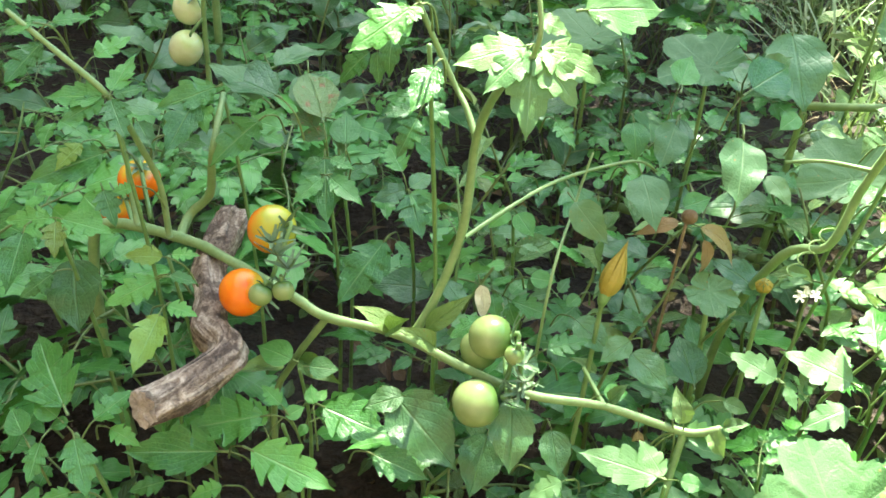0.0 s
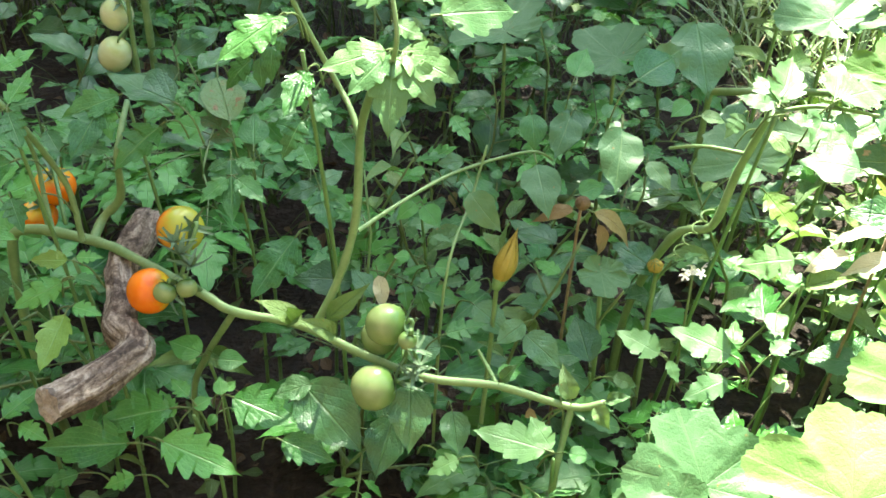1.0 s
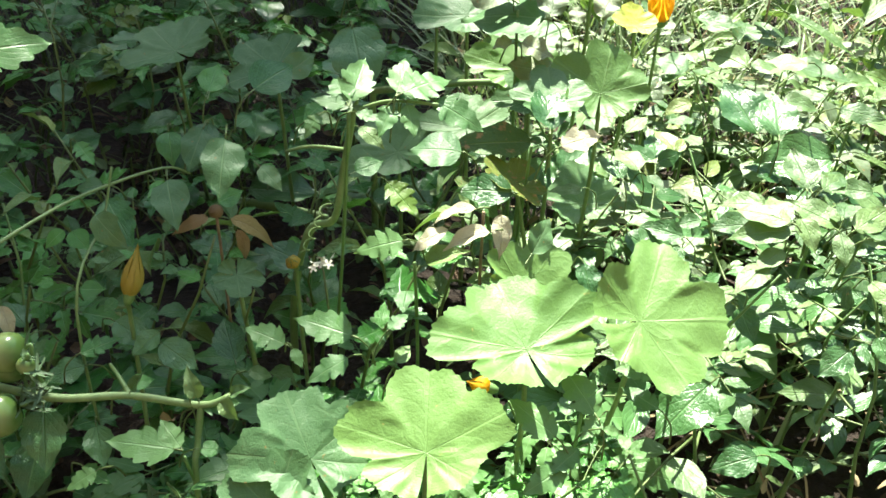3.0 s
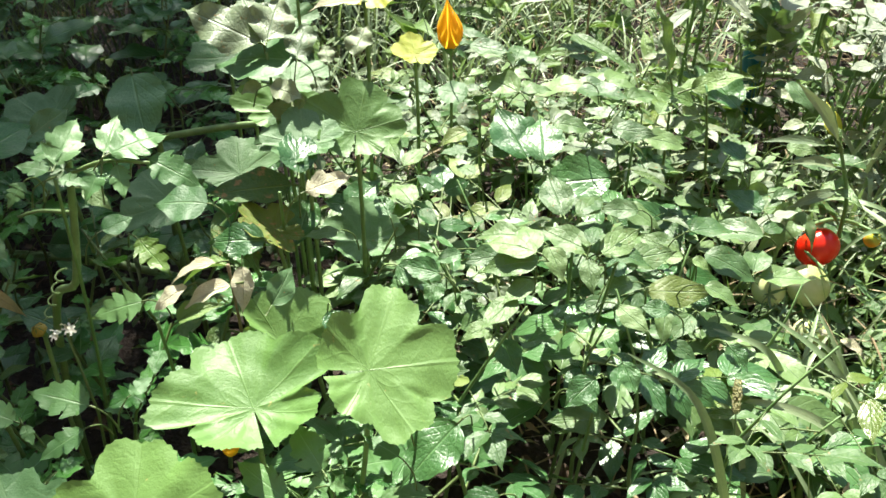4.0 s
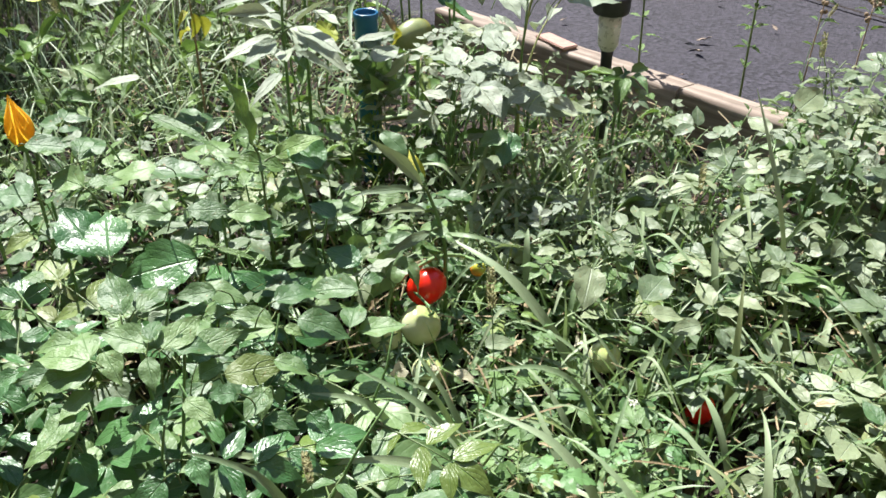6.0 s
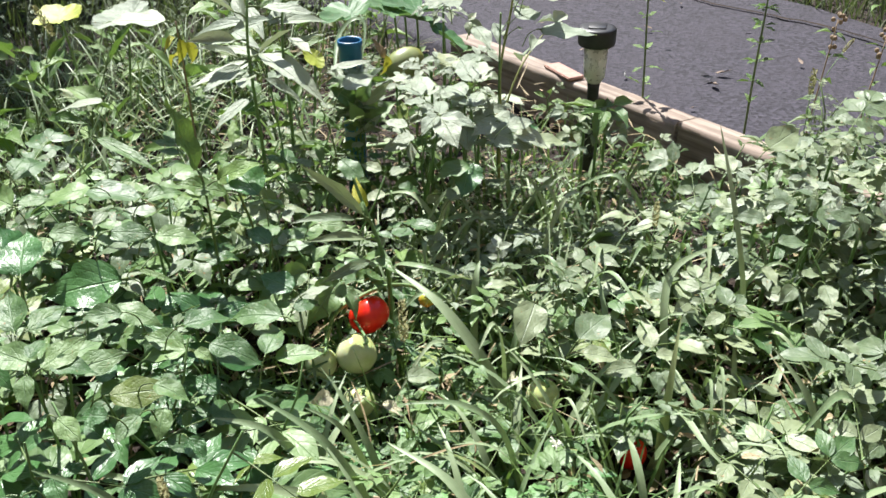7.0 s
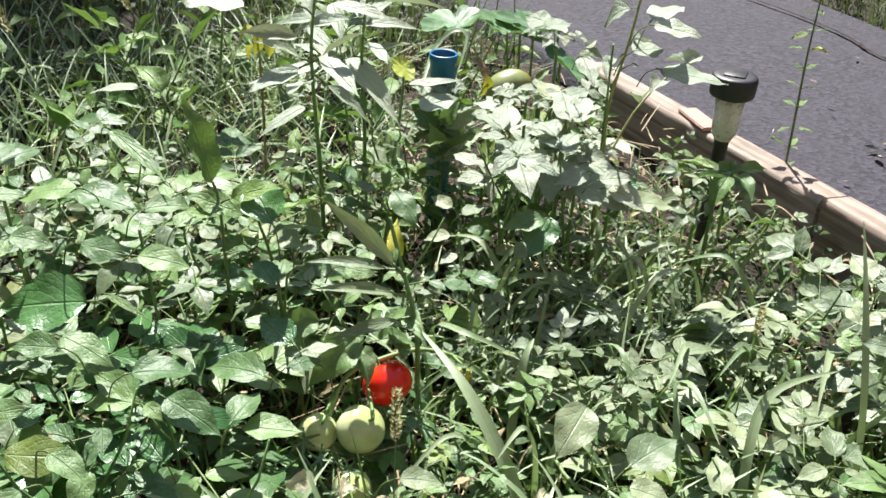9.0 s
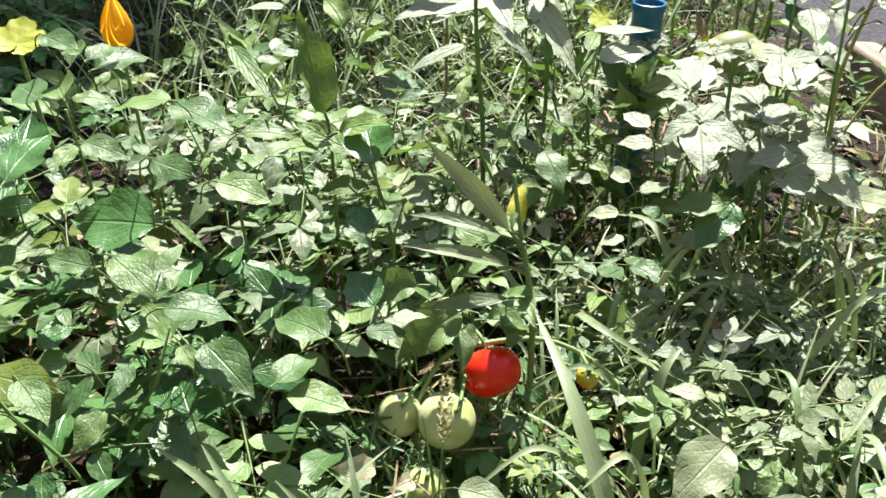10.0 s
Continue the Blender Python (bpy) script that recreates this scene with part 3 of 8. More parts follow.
SQUASH_LEAVES = [squash_leaf(s, 1.0, None, (0.12, 0.05, 0.2, 0.08, 0.1, 0.15)[s]) for s in range(6)]
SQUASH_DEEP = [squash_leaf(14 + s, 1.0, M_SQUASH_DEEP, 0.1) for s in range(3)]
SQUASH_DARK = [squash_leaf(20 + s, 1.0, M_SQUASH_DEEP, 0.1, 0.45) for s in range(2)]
BRIGHT_SQUASH = squash_leaf(33, 1.0, M_BRIGHT, 0.1, 0.1)
SQUASH_YELLOW = squash_leaf(31, 1.0, M_LIME, 0.1, 0.08)
SQUASH_OLD = [squash_leaf(10 + s, 1.0, M_SQUASH_OLD, 0.15) for s in range(2)]

LEAFLET = [leaflet(200 + s, M_TOMATO, 0.50, 5, 0.52, 0.03) for s in range(6)]
YOUNG = [leaflet(210 + s, M_TOMATO_TOP, 0.50, 5, 0.48, 0.035) for s in range(5)]
HEART = [leaflet(220 + s, M_TOMATO, 0.60, 0, 0, 0.02, 0.16, 0.70) for s in range(4)]
OVAL = [leaflet(230 + s, M_POTATO, 0.50, 0, 0, 0.05, 0.08, 0.74) for s in range(7)]
DEEP = [leaflet(240 + s, M_DEEP, 0.56, 6, 0.14, 0.04, 0.08, 0.72) for s in range(5)]
DUSTY = [leaflet(250 + s, M_PALE, 0.52, 0, 0, 0.05, 0.08, 0.74) for s in range(6)]
# leaflets with the sheen in their colour
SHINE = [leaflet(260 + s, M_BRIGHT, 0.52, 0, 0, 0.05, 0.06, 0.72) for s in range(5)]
CRINKLED = [leaflet(270 + s, M_PALE, 0.60, 7, 0.10, 0.10, 0.06, 0.74) for s in range(5)]
SPOTTED = [leaflet(280 + s, M_SPOTTED, 0.58, 0, 0, 0.05, 0.06, 0.78) for s in range(3)]
ROUND = [leaflet(285 + s, M_SQUASH_DEEP, 0.80, 0, 0, 0.04, 0.06, 0.72) for s in range(3)]
PALEROUND = [leaflet(310 + s, M_BRIGHT, 0.85, 0, 0, 0.03, 0.04, 0.70) for s in range(2)]
LANCE = [leaflet(290 + s, M_BRIGHT, 0.24, 0, 0, 0.03, 0.04, 0.66) for s in range(4)]
LIMELEAF = [leaflet(295 + s, M_WEED, 0.16, 0, 0, 0.03, 0.05, 0.66) for s in range(2)]
DRYLEAF = [leaflet(300 + s, M_PAPER, 0.45, 3, 0.3, 0.10) for s in range(2)]
YELLOWED = [leaflet(305, M_SQUASH_OLD, 0.50, 4, 0.1, 0.05, 0.05)]

# places where fruit, stick and branch lie open to the sky and to the front
OPEN = []
FRONT = (Vector((0.0, -0.80, 0.62)).normalized(), Vector((0.2, -0.80, 0.62)).normalized())
FRONT_SUNNY = (Vector((-0.1, -0.78, 0.62)).normalized(), Vector((-0.35, -0.76, 0.52)).normalized(), Vector((-0.58, -0.64, 0.54)).normalized())


def keep_open(p, r):
    OPEN.append((Vector(p), r, FRONT if p[0] < 0.9 else FRONT_SUNNY))




def is_open(p):
    p = Vector(p)
    for q, r, ways in OPEN:
        d = p - q
        if d.length_squared > 0.55:
            continue
        for way in ways:
            a = d.dot(way)
            if -r * 0.5 < a < (0.7 if q.x < 0.9 else 0.5) and (d - way * a).length < r + (0.03 if q.x < 0.9 else 0.012):
                return True
    return False


def plant(kind, x, y, h, n, leaves, size, label, category, group, stem_mat=None, lean=0.25, start=0.3, up=(5, 45), foot=0.0, free=False):
    """A leafy plant: a bent stem and its leaves, one object each."""
    root = thing(kind, (x, y, foot), label, category, group)
    a = rng.uniform(0, 6.28)
    lx, ly = math.cos(a) * lean * h, math.sin(a) * lean * h
    pts = [Vector((lx * f * f + 0.01 * math.sin(9 * f + a), ly * f * f, h * f)) for f in (0, 0.2, 0.4, 0.6, 0.8, 1.0)]
    bm = grid()
    tube(bm, [(0, 0, -0.02)] + pts[1:], 0.0038, 0.0016, 5)
    part("stem", bm, stem_mat or M_STEM_DARK, root)
    for i in range(n):
        f = start + (1 - start) * (i + rng.random()) / n
        k = min(int(f * 5), 4)
        p = pts[k].lerp(pts[k + 1], f * 5 - k)
        az = i * 137.5 + rng.uniform(-30, 30) + math.degrees(a)
        s = size * rng.uniform(0.5, 1.25) * (1.15 - 0.35 * f)
        m = Matrix.Translation(p) @ turn(0, 0, az) @ turn(rng.uniform(*up) * (0.4 + 0.6 * f), rng.uniform(-24, 24), 0)
        tip = m @ Vector((0, s * 0.6, 0))
        if not free and (is_open(root.location + tip) or is_open(root.location + m @ Vector((0, s * 0.95, -s * 0.1))) or is_open(root.location + p)):
            continue
        ob = put("leaf", rng.choice(leaves), root, Matrix.Translation(root.location) @ m @ Matrix.Diagonal((s, s, s, 1)))
    return root


# ---- the setting ----
def ground_sheet():
    """Garden soil as one sheet to the horizon, uneven in the bed."""
    bm = grid()
    steps = [-400, -40, -8, -3] + [-2 + 0.1 * i for i in range(81)] + [9, 40, 400]
    vs = {}
    for i, x in enumerate(steps):
        for j, y in enumerate(steps):
            near = max(0.0, 1 - max(abs(x - 1.2) - 1.9, 0) / 0.5) * max(0.0, 1 - max(abs(y - 1.5) - 2.5, 0) / 0.5)
            z = 0.05 * noise.noise((x * 3, y * 3, 0)) + 0.02 * noise.noise((x * 11, y * 11, 3))
            vs[i, j] = bm.verts.new((x, y, z * near - 0.01))
    n = len(steps)
    for i in range(n - 1):
        for j in range(n - 1):
            face(bm, (vs[i, j], vs[i + 1, j], vs[i + 1, j + 1], vs[i, j + 1]), ((0, 0), (1, 0), (1, 1), (0, 1)))
    return tagged(new("ground", finish(bm, "ground", M_SOIL)), "dark brown loose garden soil under the plants", "soil", kind="structure")


ground_sheet()

EDGE_A, EDGE_B = Vector((2.90, 2.42, 0)), Vector((3.13, 0.2, 0))     # the bed's edge along the drive
edge_dir = (EDGE_B - EDGE_A).normalized()
edge_out = Vector((-edge_dir.y, edge_dir.x, 0))
if edge_out.x < 0:
    edge_out = -edge_out


def drive():
    """A worn asphalt drive with a slightly uneven top, beyond the timber edging."""
    bm = grid()
    nx, ny = 24, 60
    vs = {}
    for i in range(nx + 1):
        for j in range(ny + 1):
            y = -4.0 + 12.0 * j / ny
            x0 = EDGE_A.x + (EDGE_A.y - y) * 0.1036 + 0.09
            x1 = 4.60 + 0.05 * noise.noise((0, y * 1.7, 2)) + 0.02 * noise.noise((0, y * 9, 2))
            x = x0 + (x1 - x0) * i / nx
            z = 0.05 + 0.012 * noise.noise((x * 1.3, y * 1.3, 5)) - (0.03 if i == nx else 0)
            vs[i, j] = bm.verts.new((x, y, z))
    for i in range(nx):
        for j in range(ny):
            face(bm, (vs[i, j], vs[i + 1, j], vs[i + 1, j + 1], vs[i, j + 1]), ((0, 0), (1, 0), (1, 1), (0, 1)))
    low = {j: bm.verts.new((vs[0, j].co.x, vs[0, j].co.y, -0.1)) for j in range(ny + 1)}
    for j in range(ny):
        face(bm, (vs[0, j], vs[0, j + 1], low[j + 1], low[j]), ((0, 0), (1, 0), (1, 1), (0, 1)))
    return tagged(new("road", finish(bm, "road", M_ASPHALT)), "worn grey asphalt drive with a long crack", "driveway", kind="structure")


drive_ob = drive()


def crack(pts, width):
    """A dark tar-filled crack that stands a little proud of the asphalt."""
    bm = grid()
    line = smooth_line(pts, 10)
    prev = None
    for i, p in enumerate(line):
        d = (line[min(i + 1, len(line) - 1)] - line[max(i - 1, 0)]).normalized()
        s = Vector((d.y, -d.x, 0)) * width * (0.55 + 0.7 * abs(noise.noise(p * 9)))
        q = p + Vector((0.014 * noise.noise(p * 14), 0.014 * noise.noise(p * 14 + Vector((5, 0, 0))), 0))
        vs = (bm.verts.new(q - s), bm.verts.new(q + Vector((0, 0, 0.003))), bm.verts.new(q + s))
        if prev:
            for k in range(2):
                face(bm, (prev[k], prev[k + 1], vs[k + 1], vs[k]), ((0, 0), (1, 0), (1, 1), (0, 1)))
        prev = vs
    return bm


def unseen_wall(name, a, b, h, label):
    """A plastered wall, 0.2 m thick, out of view, added to block low sky light."""
    bm = bmesh.new()
    bmesh.ops.create_cube(bm, size=1.0)
    for v in bm.verts:
        v.co = Vector((a[0] if v.co.x < 0 else b[0], a[1] if v.co.y < 0 else b[1], -0.1 if v.co.z < 0 else h))
    return tagged(new(name, finish(bm, name, M_WALL, False)), label, "wall", kind="structure")


# added walls, never in view, tall enough to cut skylight from the sides
unseen_wall("wall_south", (-4.0, -2.2), (9.2, -2.0), 7.0, "unseen plain brown wall added to block sky light from the south")
unseen_wall("wall_west", (-3.4, -2.0), (-3.2, 6.8), 6.0, "unseen plain brown wall added to block sky light from the west")
unseen_wall("wall_north", (-3.4, 6.8), (9.0, 7.0), 4.4, "unseen plain brown wall added beyond the uncut grass to block sky light")
unseen_wall("wall_east", (9.0, -2.0), (9.2, 6.8), 4.4, "unseen plain brown wall added beyond the drive to block sky light")

part("crack", crack([(4.20, 3.6, 0.062), (4.27, 2.87, 0.062), (4.21, 2.47, 0.062), (4.30, 2.13, 0.062), (4.35, 1.84, 0.062), (4.33, 1.2, 0.062)], 0.010), M_SOIL, drive_ob, "dark crack in the asphalt")


def timber(name, a, b, w, h, z, label):
    """A squared landscape timber, edges worn round, ends rough."""
    root_m = along(a, b)
    ln = (Vector(b) - Vector(a)).length
    bm = grid()
    prof = [(-w / 2, -h), (-w / 2, -0.012), (-w / 2 + 0.004, -0.004), (-w / 2 + 0.012, 0), (w / 2 - 0.012, 0), (w / 2 - 0.004, -0.004), (w / 2, -0.012), (w / 2, -h)]
    n = 26
    rings = []
    for i in range(n + 1):
        y = ln * i / n
        ring = []
        for k, (x, zz) in enumerate(prof):
            wob = 0.004 * noise.noise((x * 30, y * 7, zz * 30)) + 0.003 * noise.noise((k * 3.1, y * 25, 1))
            ring.append(bm.verts.new((x + wob, y + (0.012 * noise.noise((x * 40, zz * 40, i)) if i in (0, n) else 0), zz + wob)))
        rings.append(ring)
    for i in range(n):
        for k in range(len(prof) - 1):
            face(bm, (rings[i][k], rings[i + 1][k], rings[i + 1][k + 1], rings[i][k + 1]), ((0, 0), (1, 0), (1, 1), (0, 1)))
    ends = [[v.co.copy() for v in ring] for ring in (rings[0], rings[-1])]
    bmesh.ops.recalc_face_normals(bm, faces=bm.faces[:])
    root = thing(name, a, label, "timber", "garden edging")
    m = Matrix.Translation((0, 0, z)) @ root_m
    put("beam", finish(bm, "beam", M_TIMBER), root, m)
    for ring in ends:
        bm = grid()
        face(bm, [bm.verts.new(p) for p in ring], [(0, 0)] * len(ring))
        put("end_grain", finish(bm, "end_grain", M_SPLINTER), root, m, "rough weathered end grain")
    return root


inner = lambda d: EDGE_A + edge_dir * d + edge_out * 0.045
timber("garden_timber", inner(0.0), inner(1.02), 0.09, 0.16, 0.15, "weathered squared timber edging the bed beside the drive")
timber("garden_timber", inner(1.03), inner(2.6), 0.09, 0.16, 0.152, "sun-bleached squared timber edging the bed beside the drive")


def brick_piece(at, m):
    bm = bmesh.new()
    bmesh.ops.create_cube(bm, size=1.0)
    bmesh.ops.scale(bm, vec=(0.15, 0.06, 0.010), verts=bm.verts)
    bmesh.ops.bevel(bm, geom=bm.edges[:], offset=0.003, segments=2, affect="EDGES")
    for v in bm.verts:
        v.co += Vector([0.0015 * noise.noise(v.co * 60 + Vector((k, 0, 0))) for k in (0, 7, 13)])
    ob = new("brick", finish(bm, "brick", M_BRICK, False))
    ob.matrix_world = Matrix.Translation(at) @ m
    return tagged(ob, "faded red brick piece lying on the timber edging", "brick")


brick_piece((2.995, 1.90, 0.1575), turn(0, 0.5, 84))


# ---- solar lamp, blue container, fruit by the drive ----
def turned(bm, prof, n=28, mi=0):
    """A turned form from (radius, height) pairs."""
    rings = [[bm.verts.new((r * math.cos(2 * math.pi * k / n), r * math.sin(2 * math.pi * k / n), z)) for k in range(n)] for r, z in prof]
    for i in range(len(rings) - 1):
        for k in range(n):
            face(bm, (rings[i][k], rings[i][(k + 1) % n], rings[i + 1][(k + 1) % n], rings[i + 1][k]), ((k / n, i), ((k + 1) / n, i), ((k + 1) / n, i + 1), (k / n, i + 1)), mi)
    face(bm, rings[0][::-1], [(0, 0)] * n, mi)
    face(bm, rings[-1], [(0, 0)] * n, mi)
    return bm


def solar_lamp(x, y):
    root = thing("solar_lamp", (x, y, 0), "black plastic solar garden lamp with a clear lens on a stake", "garden lamp")
    part("cap", turned(grid(), [(0.040, 0.445), (0.044, 0.447), (0.046, 0.452), (0.047, 0.480), (0.046, 0.487), (0.043, 0.490), (0.034, 0.491)]), M_BLACK, root, "black plastic cap")
    part("solar_panel", turned(grid(), [(0.030, 0.4912), (0.030, 0.4935), (0.029, 0.494)], 4), M_BLACK, root, "small dark solar cell")
    part("lens", turned(grid(), [(0.024, 0.362), (0.026, 0.364), (0.028, 0.40), (0.030, 0.4455)]), M_CLEAR, root, "cloudy clear plastic lens")
    part("collar", turned(grid(), [(0.015, 0.348), (0.017, 0.350), (0.022, 0.358), (0.022, 0.3635)]), M_CLEAR, root)
    part("reflector", turned(grid(), [(0.004, 0.364), (0.012, 0.368), (0.007, 0.40), (0.004, 0.44)], 16), M_PAPER, root)
    part("stake", turned(grid(), [(0.002, -0.09), (0.012, -0.02), (0.015, 0.0), (0.015, 0.335), (0.017, 0.35)], 12), M_BLACK, root, "black plastic stake")
    for a in (0.15, 0.25):
        part("ring", turned(grid(), [(0.015, a), (0.018, a + 0.002), (0.018, a + 0.008), (0.015, a + 0.01)], 14), M_BLACK, root)
    return root


solar_lamp(2.664, 1.376)


def blue_tumbler(x, y):
    root = thing("blue_container", (x, y, 0), "tall blue plastic container open at the top among leaves", "container")
    bm = grid()
    turned(bm, [(0.024, 0.0), (0.025, 0.004), (0.029, 0.44), (0.031, 0.446), (0.031, 0.458), (0.029, 0.460), (0.027, 0.455), (0.0265, 0.43), (0.022, 0.10)])
    part("body", bm, M_BLUE, root)
    bm = grid()
    turned(bm, [(0.001, 0.440), (0.0268, 0.4405), (0.0268, 0.442), (0.001, 0.444)], 20)
    part("soil_fill", bm, M_SOIL, root, "dark soil near the rim")
    return root


blue_tumbler(2.158, 1.712)


def lathe_fruit(rx, rz, dent, ribs, mat, seed, flat=0.0):
    """A fruit: squat round body with a dent at the stalk and faint ribs."""
    bm = grid()
    n, rows = 28, 16
    rings = []
    for i in range(1, rows):
        th = math.pi * i / rows
        r = math.sin(th) ** 0.92
        z = math.cos(th)
        d = dent * math.exp(-(th / 0.5) ** 2) + 0.4 * dent * math.exp(-((math.pi - th) / 0.45) ** 2) * -1
        rings.append([bm.verts.new((rx * r * math.cos(a) * (1 + ribs * math.cos(5 * a + seed) * max(z, 0) + 0.015 * noise.noise((math.cos(a) * 2, math.sin(a) * 2, z * 2 + seed))), rx * r * math.sin(a) * (1 + ribs * math.cos(5 * a + seed) * max(z, 0)), rz * (z - d))) for a in (2 * math.pi * k / n for k in range(n))])
    top, low = bm.verts.new((0, 0, rz * (1 - dent))), bm.verts.new((0, 0, -rz * (1 - 0.4 * dent)))
    for i in range(len(rings) - 1):
        for k in range(n):
            face(bm, (rings[i][k], rings[i + 1][k], rings[i + 1][(k + 1) % n], rings[i][(k + 1) % n]), ((0, 0), (0, 1), (1, 1), (1, 0)))
    for k in range(n):
        face(bm, (top, rings[0][k], rings[0][(k + 1) % n]), ((0, 0), (0, 1), (1, 1)))
        face(bm, (low, rings[-1][(k + 1) % n], rings[-1][k]), ((0, 0), (0, 1), (1, 1)))
    return finish(bm, "fruit", mat)


def calyx_mesh(size, n=6, seed=0, lift=20):
    """The green star at the stalk, its points curling up."""
    rg = random.Random(seed)
    bm = grid()
    for k in range(n):
        m = turn(0, 0, 360 * k / n + rg.uniform(-12, 12)) @ turn(rg.uniform(lift - 25, lift + 20), rg.uniform(-20, 20), 0)
        blade(bm, m, size * rg.uniform(0.8, 1.2), size * 0.26, fold=0.4, droop=rg.uniform(-0.5, 0.3), rows=5, belly=0.55, seed=seed + k)
    bmesh.ops.pointmerge(bm, verts=[v for v in bm.verts if v.co.length < 0.004], merge_co=(0, 0, 0))
    return finish(bm, "calyx", M_CALYX)


def tomato(at, r, mat, label, stalk_to=None, tilt=(0, 0), squash=0.9, calyx=True, group="tomatoes", seed=0):
    root = thing("tomato", at, label, "tomato", group)
    m = turn(tilt[0], tilt[1], 0) @ turn(0, 0, seed * 40.0)
    put("fruit", lathe_fruit(r, r * squash, 0.13, 0.02, mat, seed), root, Matrix.Translation(at) @ m)
    top = m @ Vector((0, 0, r * squash * 0.88))
    if calyx:
        put("calyx", calyx_mesh(r * 0.95, 6, seed), root, Matrix.Translation(Vector(at) + top) @ m, "green star-shaped calyx")
    if stalk_to:
        bm = grid()
        e = Vector(stalk_to) - Vector(at)
        tube(bm, smooth_line([top, top + (m @ Vector((0, 0, r * 0.35))), e], 4), 0.0022, 0.003, 6)
        part("stalk", bm, M_STEM, root)
    keep_open(at, r)
    if at[0] > 0.9:
        OPEN.append((Vector(at), r * (0.9 if mat == M_PALEF else 0.6), (to_sun,)))
    return root


# ---- the sprawling tomato plant with the orange fruit ----
def branch(root, pts, r0, r1, name="branch", mat=None, knots=0.08, n=8):
    bm = grid()
    tube(bm, local(root, smooth_line(pts, 5)), r0, r1, n, 0, knots, 3)
    return part(name, bm, mat or M_STEM_PALE, root)


def leaf_on(root, meshes, base, tip, up=(0, -0.25, 1), label="", stretch=1.0, i=None):
    b, t = Vector(base), Vector(tip)
    mesh = meshes[i] if i is not None else rng.choice(meshes)
    return put("leaf", mesh, root, along(b, t, up, (t - b).length * stretch), label)


vine = thing("tomato_plant", (-0.30, 1.02, 0), "sprawling tomato plant with thick pale green branches and toothed leaves", "tomato plant", "tomato plants")
branch(vine, [(-0.30, 1.02, -0.02), (-0.31, 1.01, 0.15), (-0.30, 1.01, 0.33), (-0.268, 1.003, 0.37), (-0.168, 0.961, 0.38), (-0.112, 0.925, 0.38), (-0.034, 0.888, 0.36), (0.006, 0.869, 0.348), (0.083, 0.85, 0.345), (0.164, 0.807, 0.335), (0.232, 0.788, 0.32), (0.31, 0.781, 0.315), (0.391, 0.753, 0.31), (0.425, 0.745, 0.325)], 0.0074, 0.0042)
branch(vine, [(0.006, 0.869, 0.348), (-0.015, 0.876, 0.31), (-0.036, 0.88, 0.27), (-0.066, 0.899, 0.18), (-0.07, 0.91, -0.02)], 0.0045, 0.004)
branch(vine, [(0.391, 0.753, 0.31), (0.382, 0.735, 0.27), (0.374, 0.715, 0.22), (0.37, 0.71, -0.02)], 0.0045, 0.0035)
branch(vine, [(0.309, 0.786, 0.315), (0.297, 0.81, 0.325), (0.289, 0.82, 0.335)], 0.003, 0.002)
branch(vine, [(-0.178, 0.97, 0.378), (-0.172, 1.0, 0.39), (-0.146, 0.999, 0.42), (-0.135, 0.98, 0.47), (-0.125, 0.96, 0.51), (-0.125, 1.025, 0.540)], 0.0066, 0.0035)
branch(vine, [(-0.335, 1.90, -0.02), (-0.332, 1.89, 0.2), (-0.329, 1.882, 0.36), (-0.325, 1.87, 0.60)], 0.009, 0.008)
branch(vine, [(-0.187, 0.958, 0.385), (-0.191, 0.964, 0.450), (-0.200, 0.952, 0.500), (-0.206, 0.892, 0.595), (-0.253, 0.903, 0.635), (-0.299, 0.915, 0.670)], 0.0042, 0.0026)
branch(vine, [(-0.232, 0.985, 0.380), (-0.242, 1.009, 0.420), (-0.245, 1.019, 0.460), (-0.246, 1.002, 0.520)], 0.0040, 0.0022)
# the tall shoot
branch(vine, [(0.10, 0.845, 0.343), (0.127, 0.854, 0.40), (0.15, 0.867, 0.48), (0.157, 0.875, 0.582), (0.173, 0.827, 0.66), (0.192, 0.776, 0.71)], 0.0054, 0.0038)
branch(vine, [(0.157, 0.875, 0.575), (0.145, 0.90, 0.60), (0.13, 0.92, 0.62), (0.093, 0.919, 0.70), (0.07, 0.90, 0.77)], 0.0035, 0.0025)
branch(vine, [(0.152, 0.868, 0.465), (0.21, 0.94, 0.465), (0.272, 1.01, 0.46), (0.365, 1.077, 0.45), (0.40, 1.09, 0.43)], 0.0026, 0.0015)
branch(vine, [(0.245, 0.90, 0.0), (0.251, 0.894, 0.36), (0.287, 1.006, 0.42), (0.306, 1.039, 0.48)], 0.0022, 0.0015)
for p in ((-0.034, 0.888, 0.36), (0.083, 0.85, 0.345), (0.164, 0.807, 0.335), (0.28, 0.785, 0.318), (0.37, 0.76, 0.312), (0.006, 0.869, 0.34), (0.127, 0.854, 0.42), (0.155, 0.872, 0.53), (0.05, 0.93, 0.25)):
    keep_open(p, 0.012)

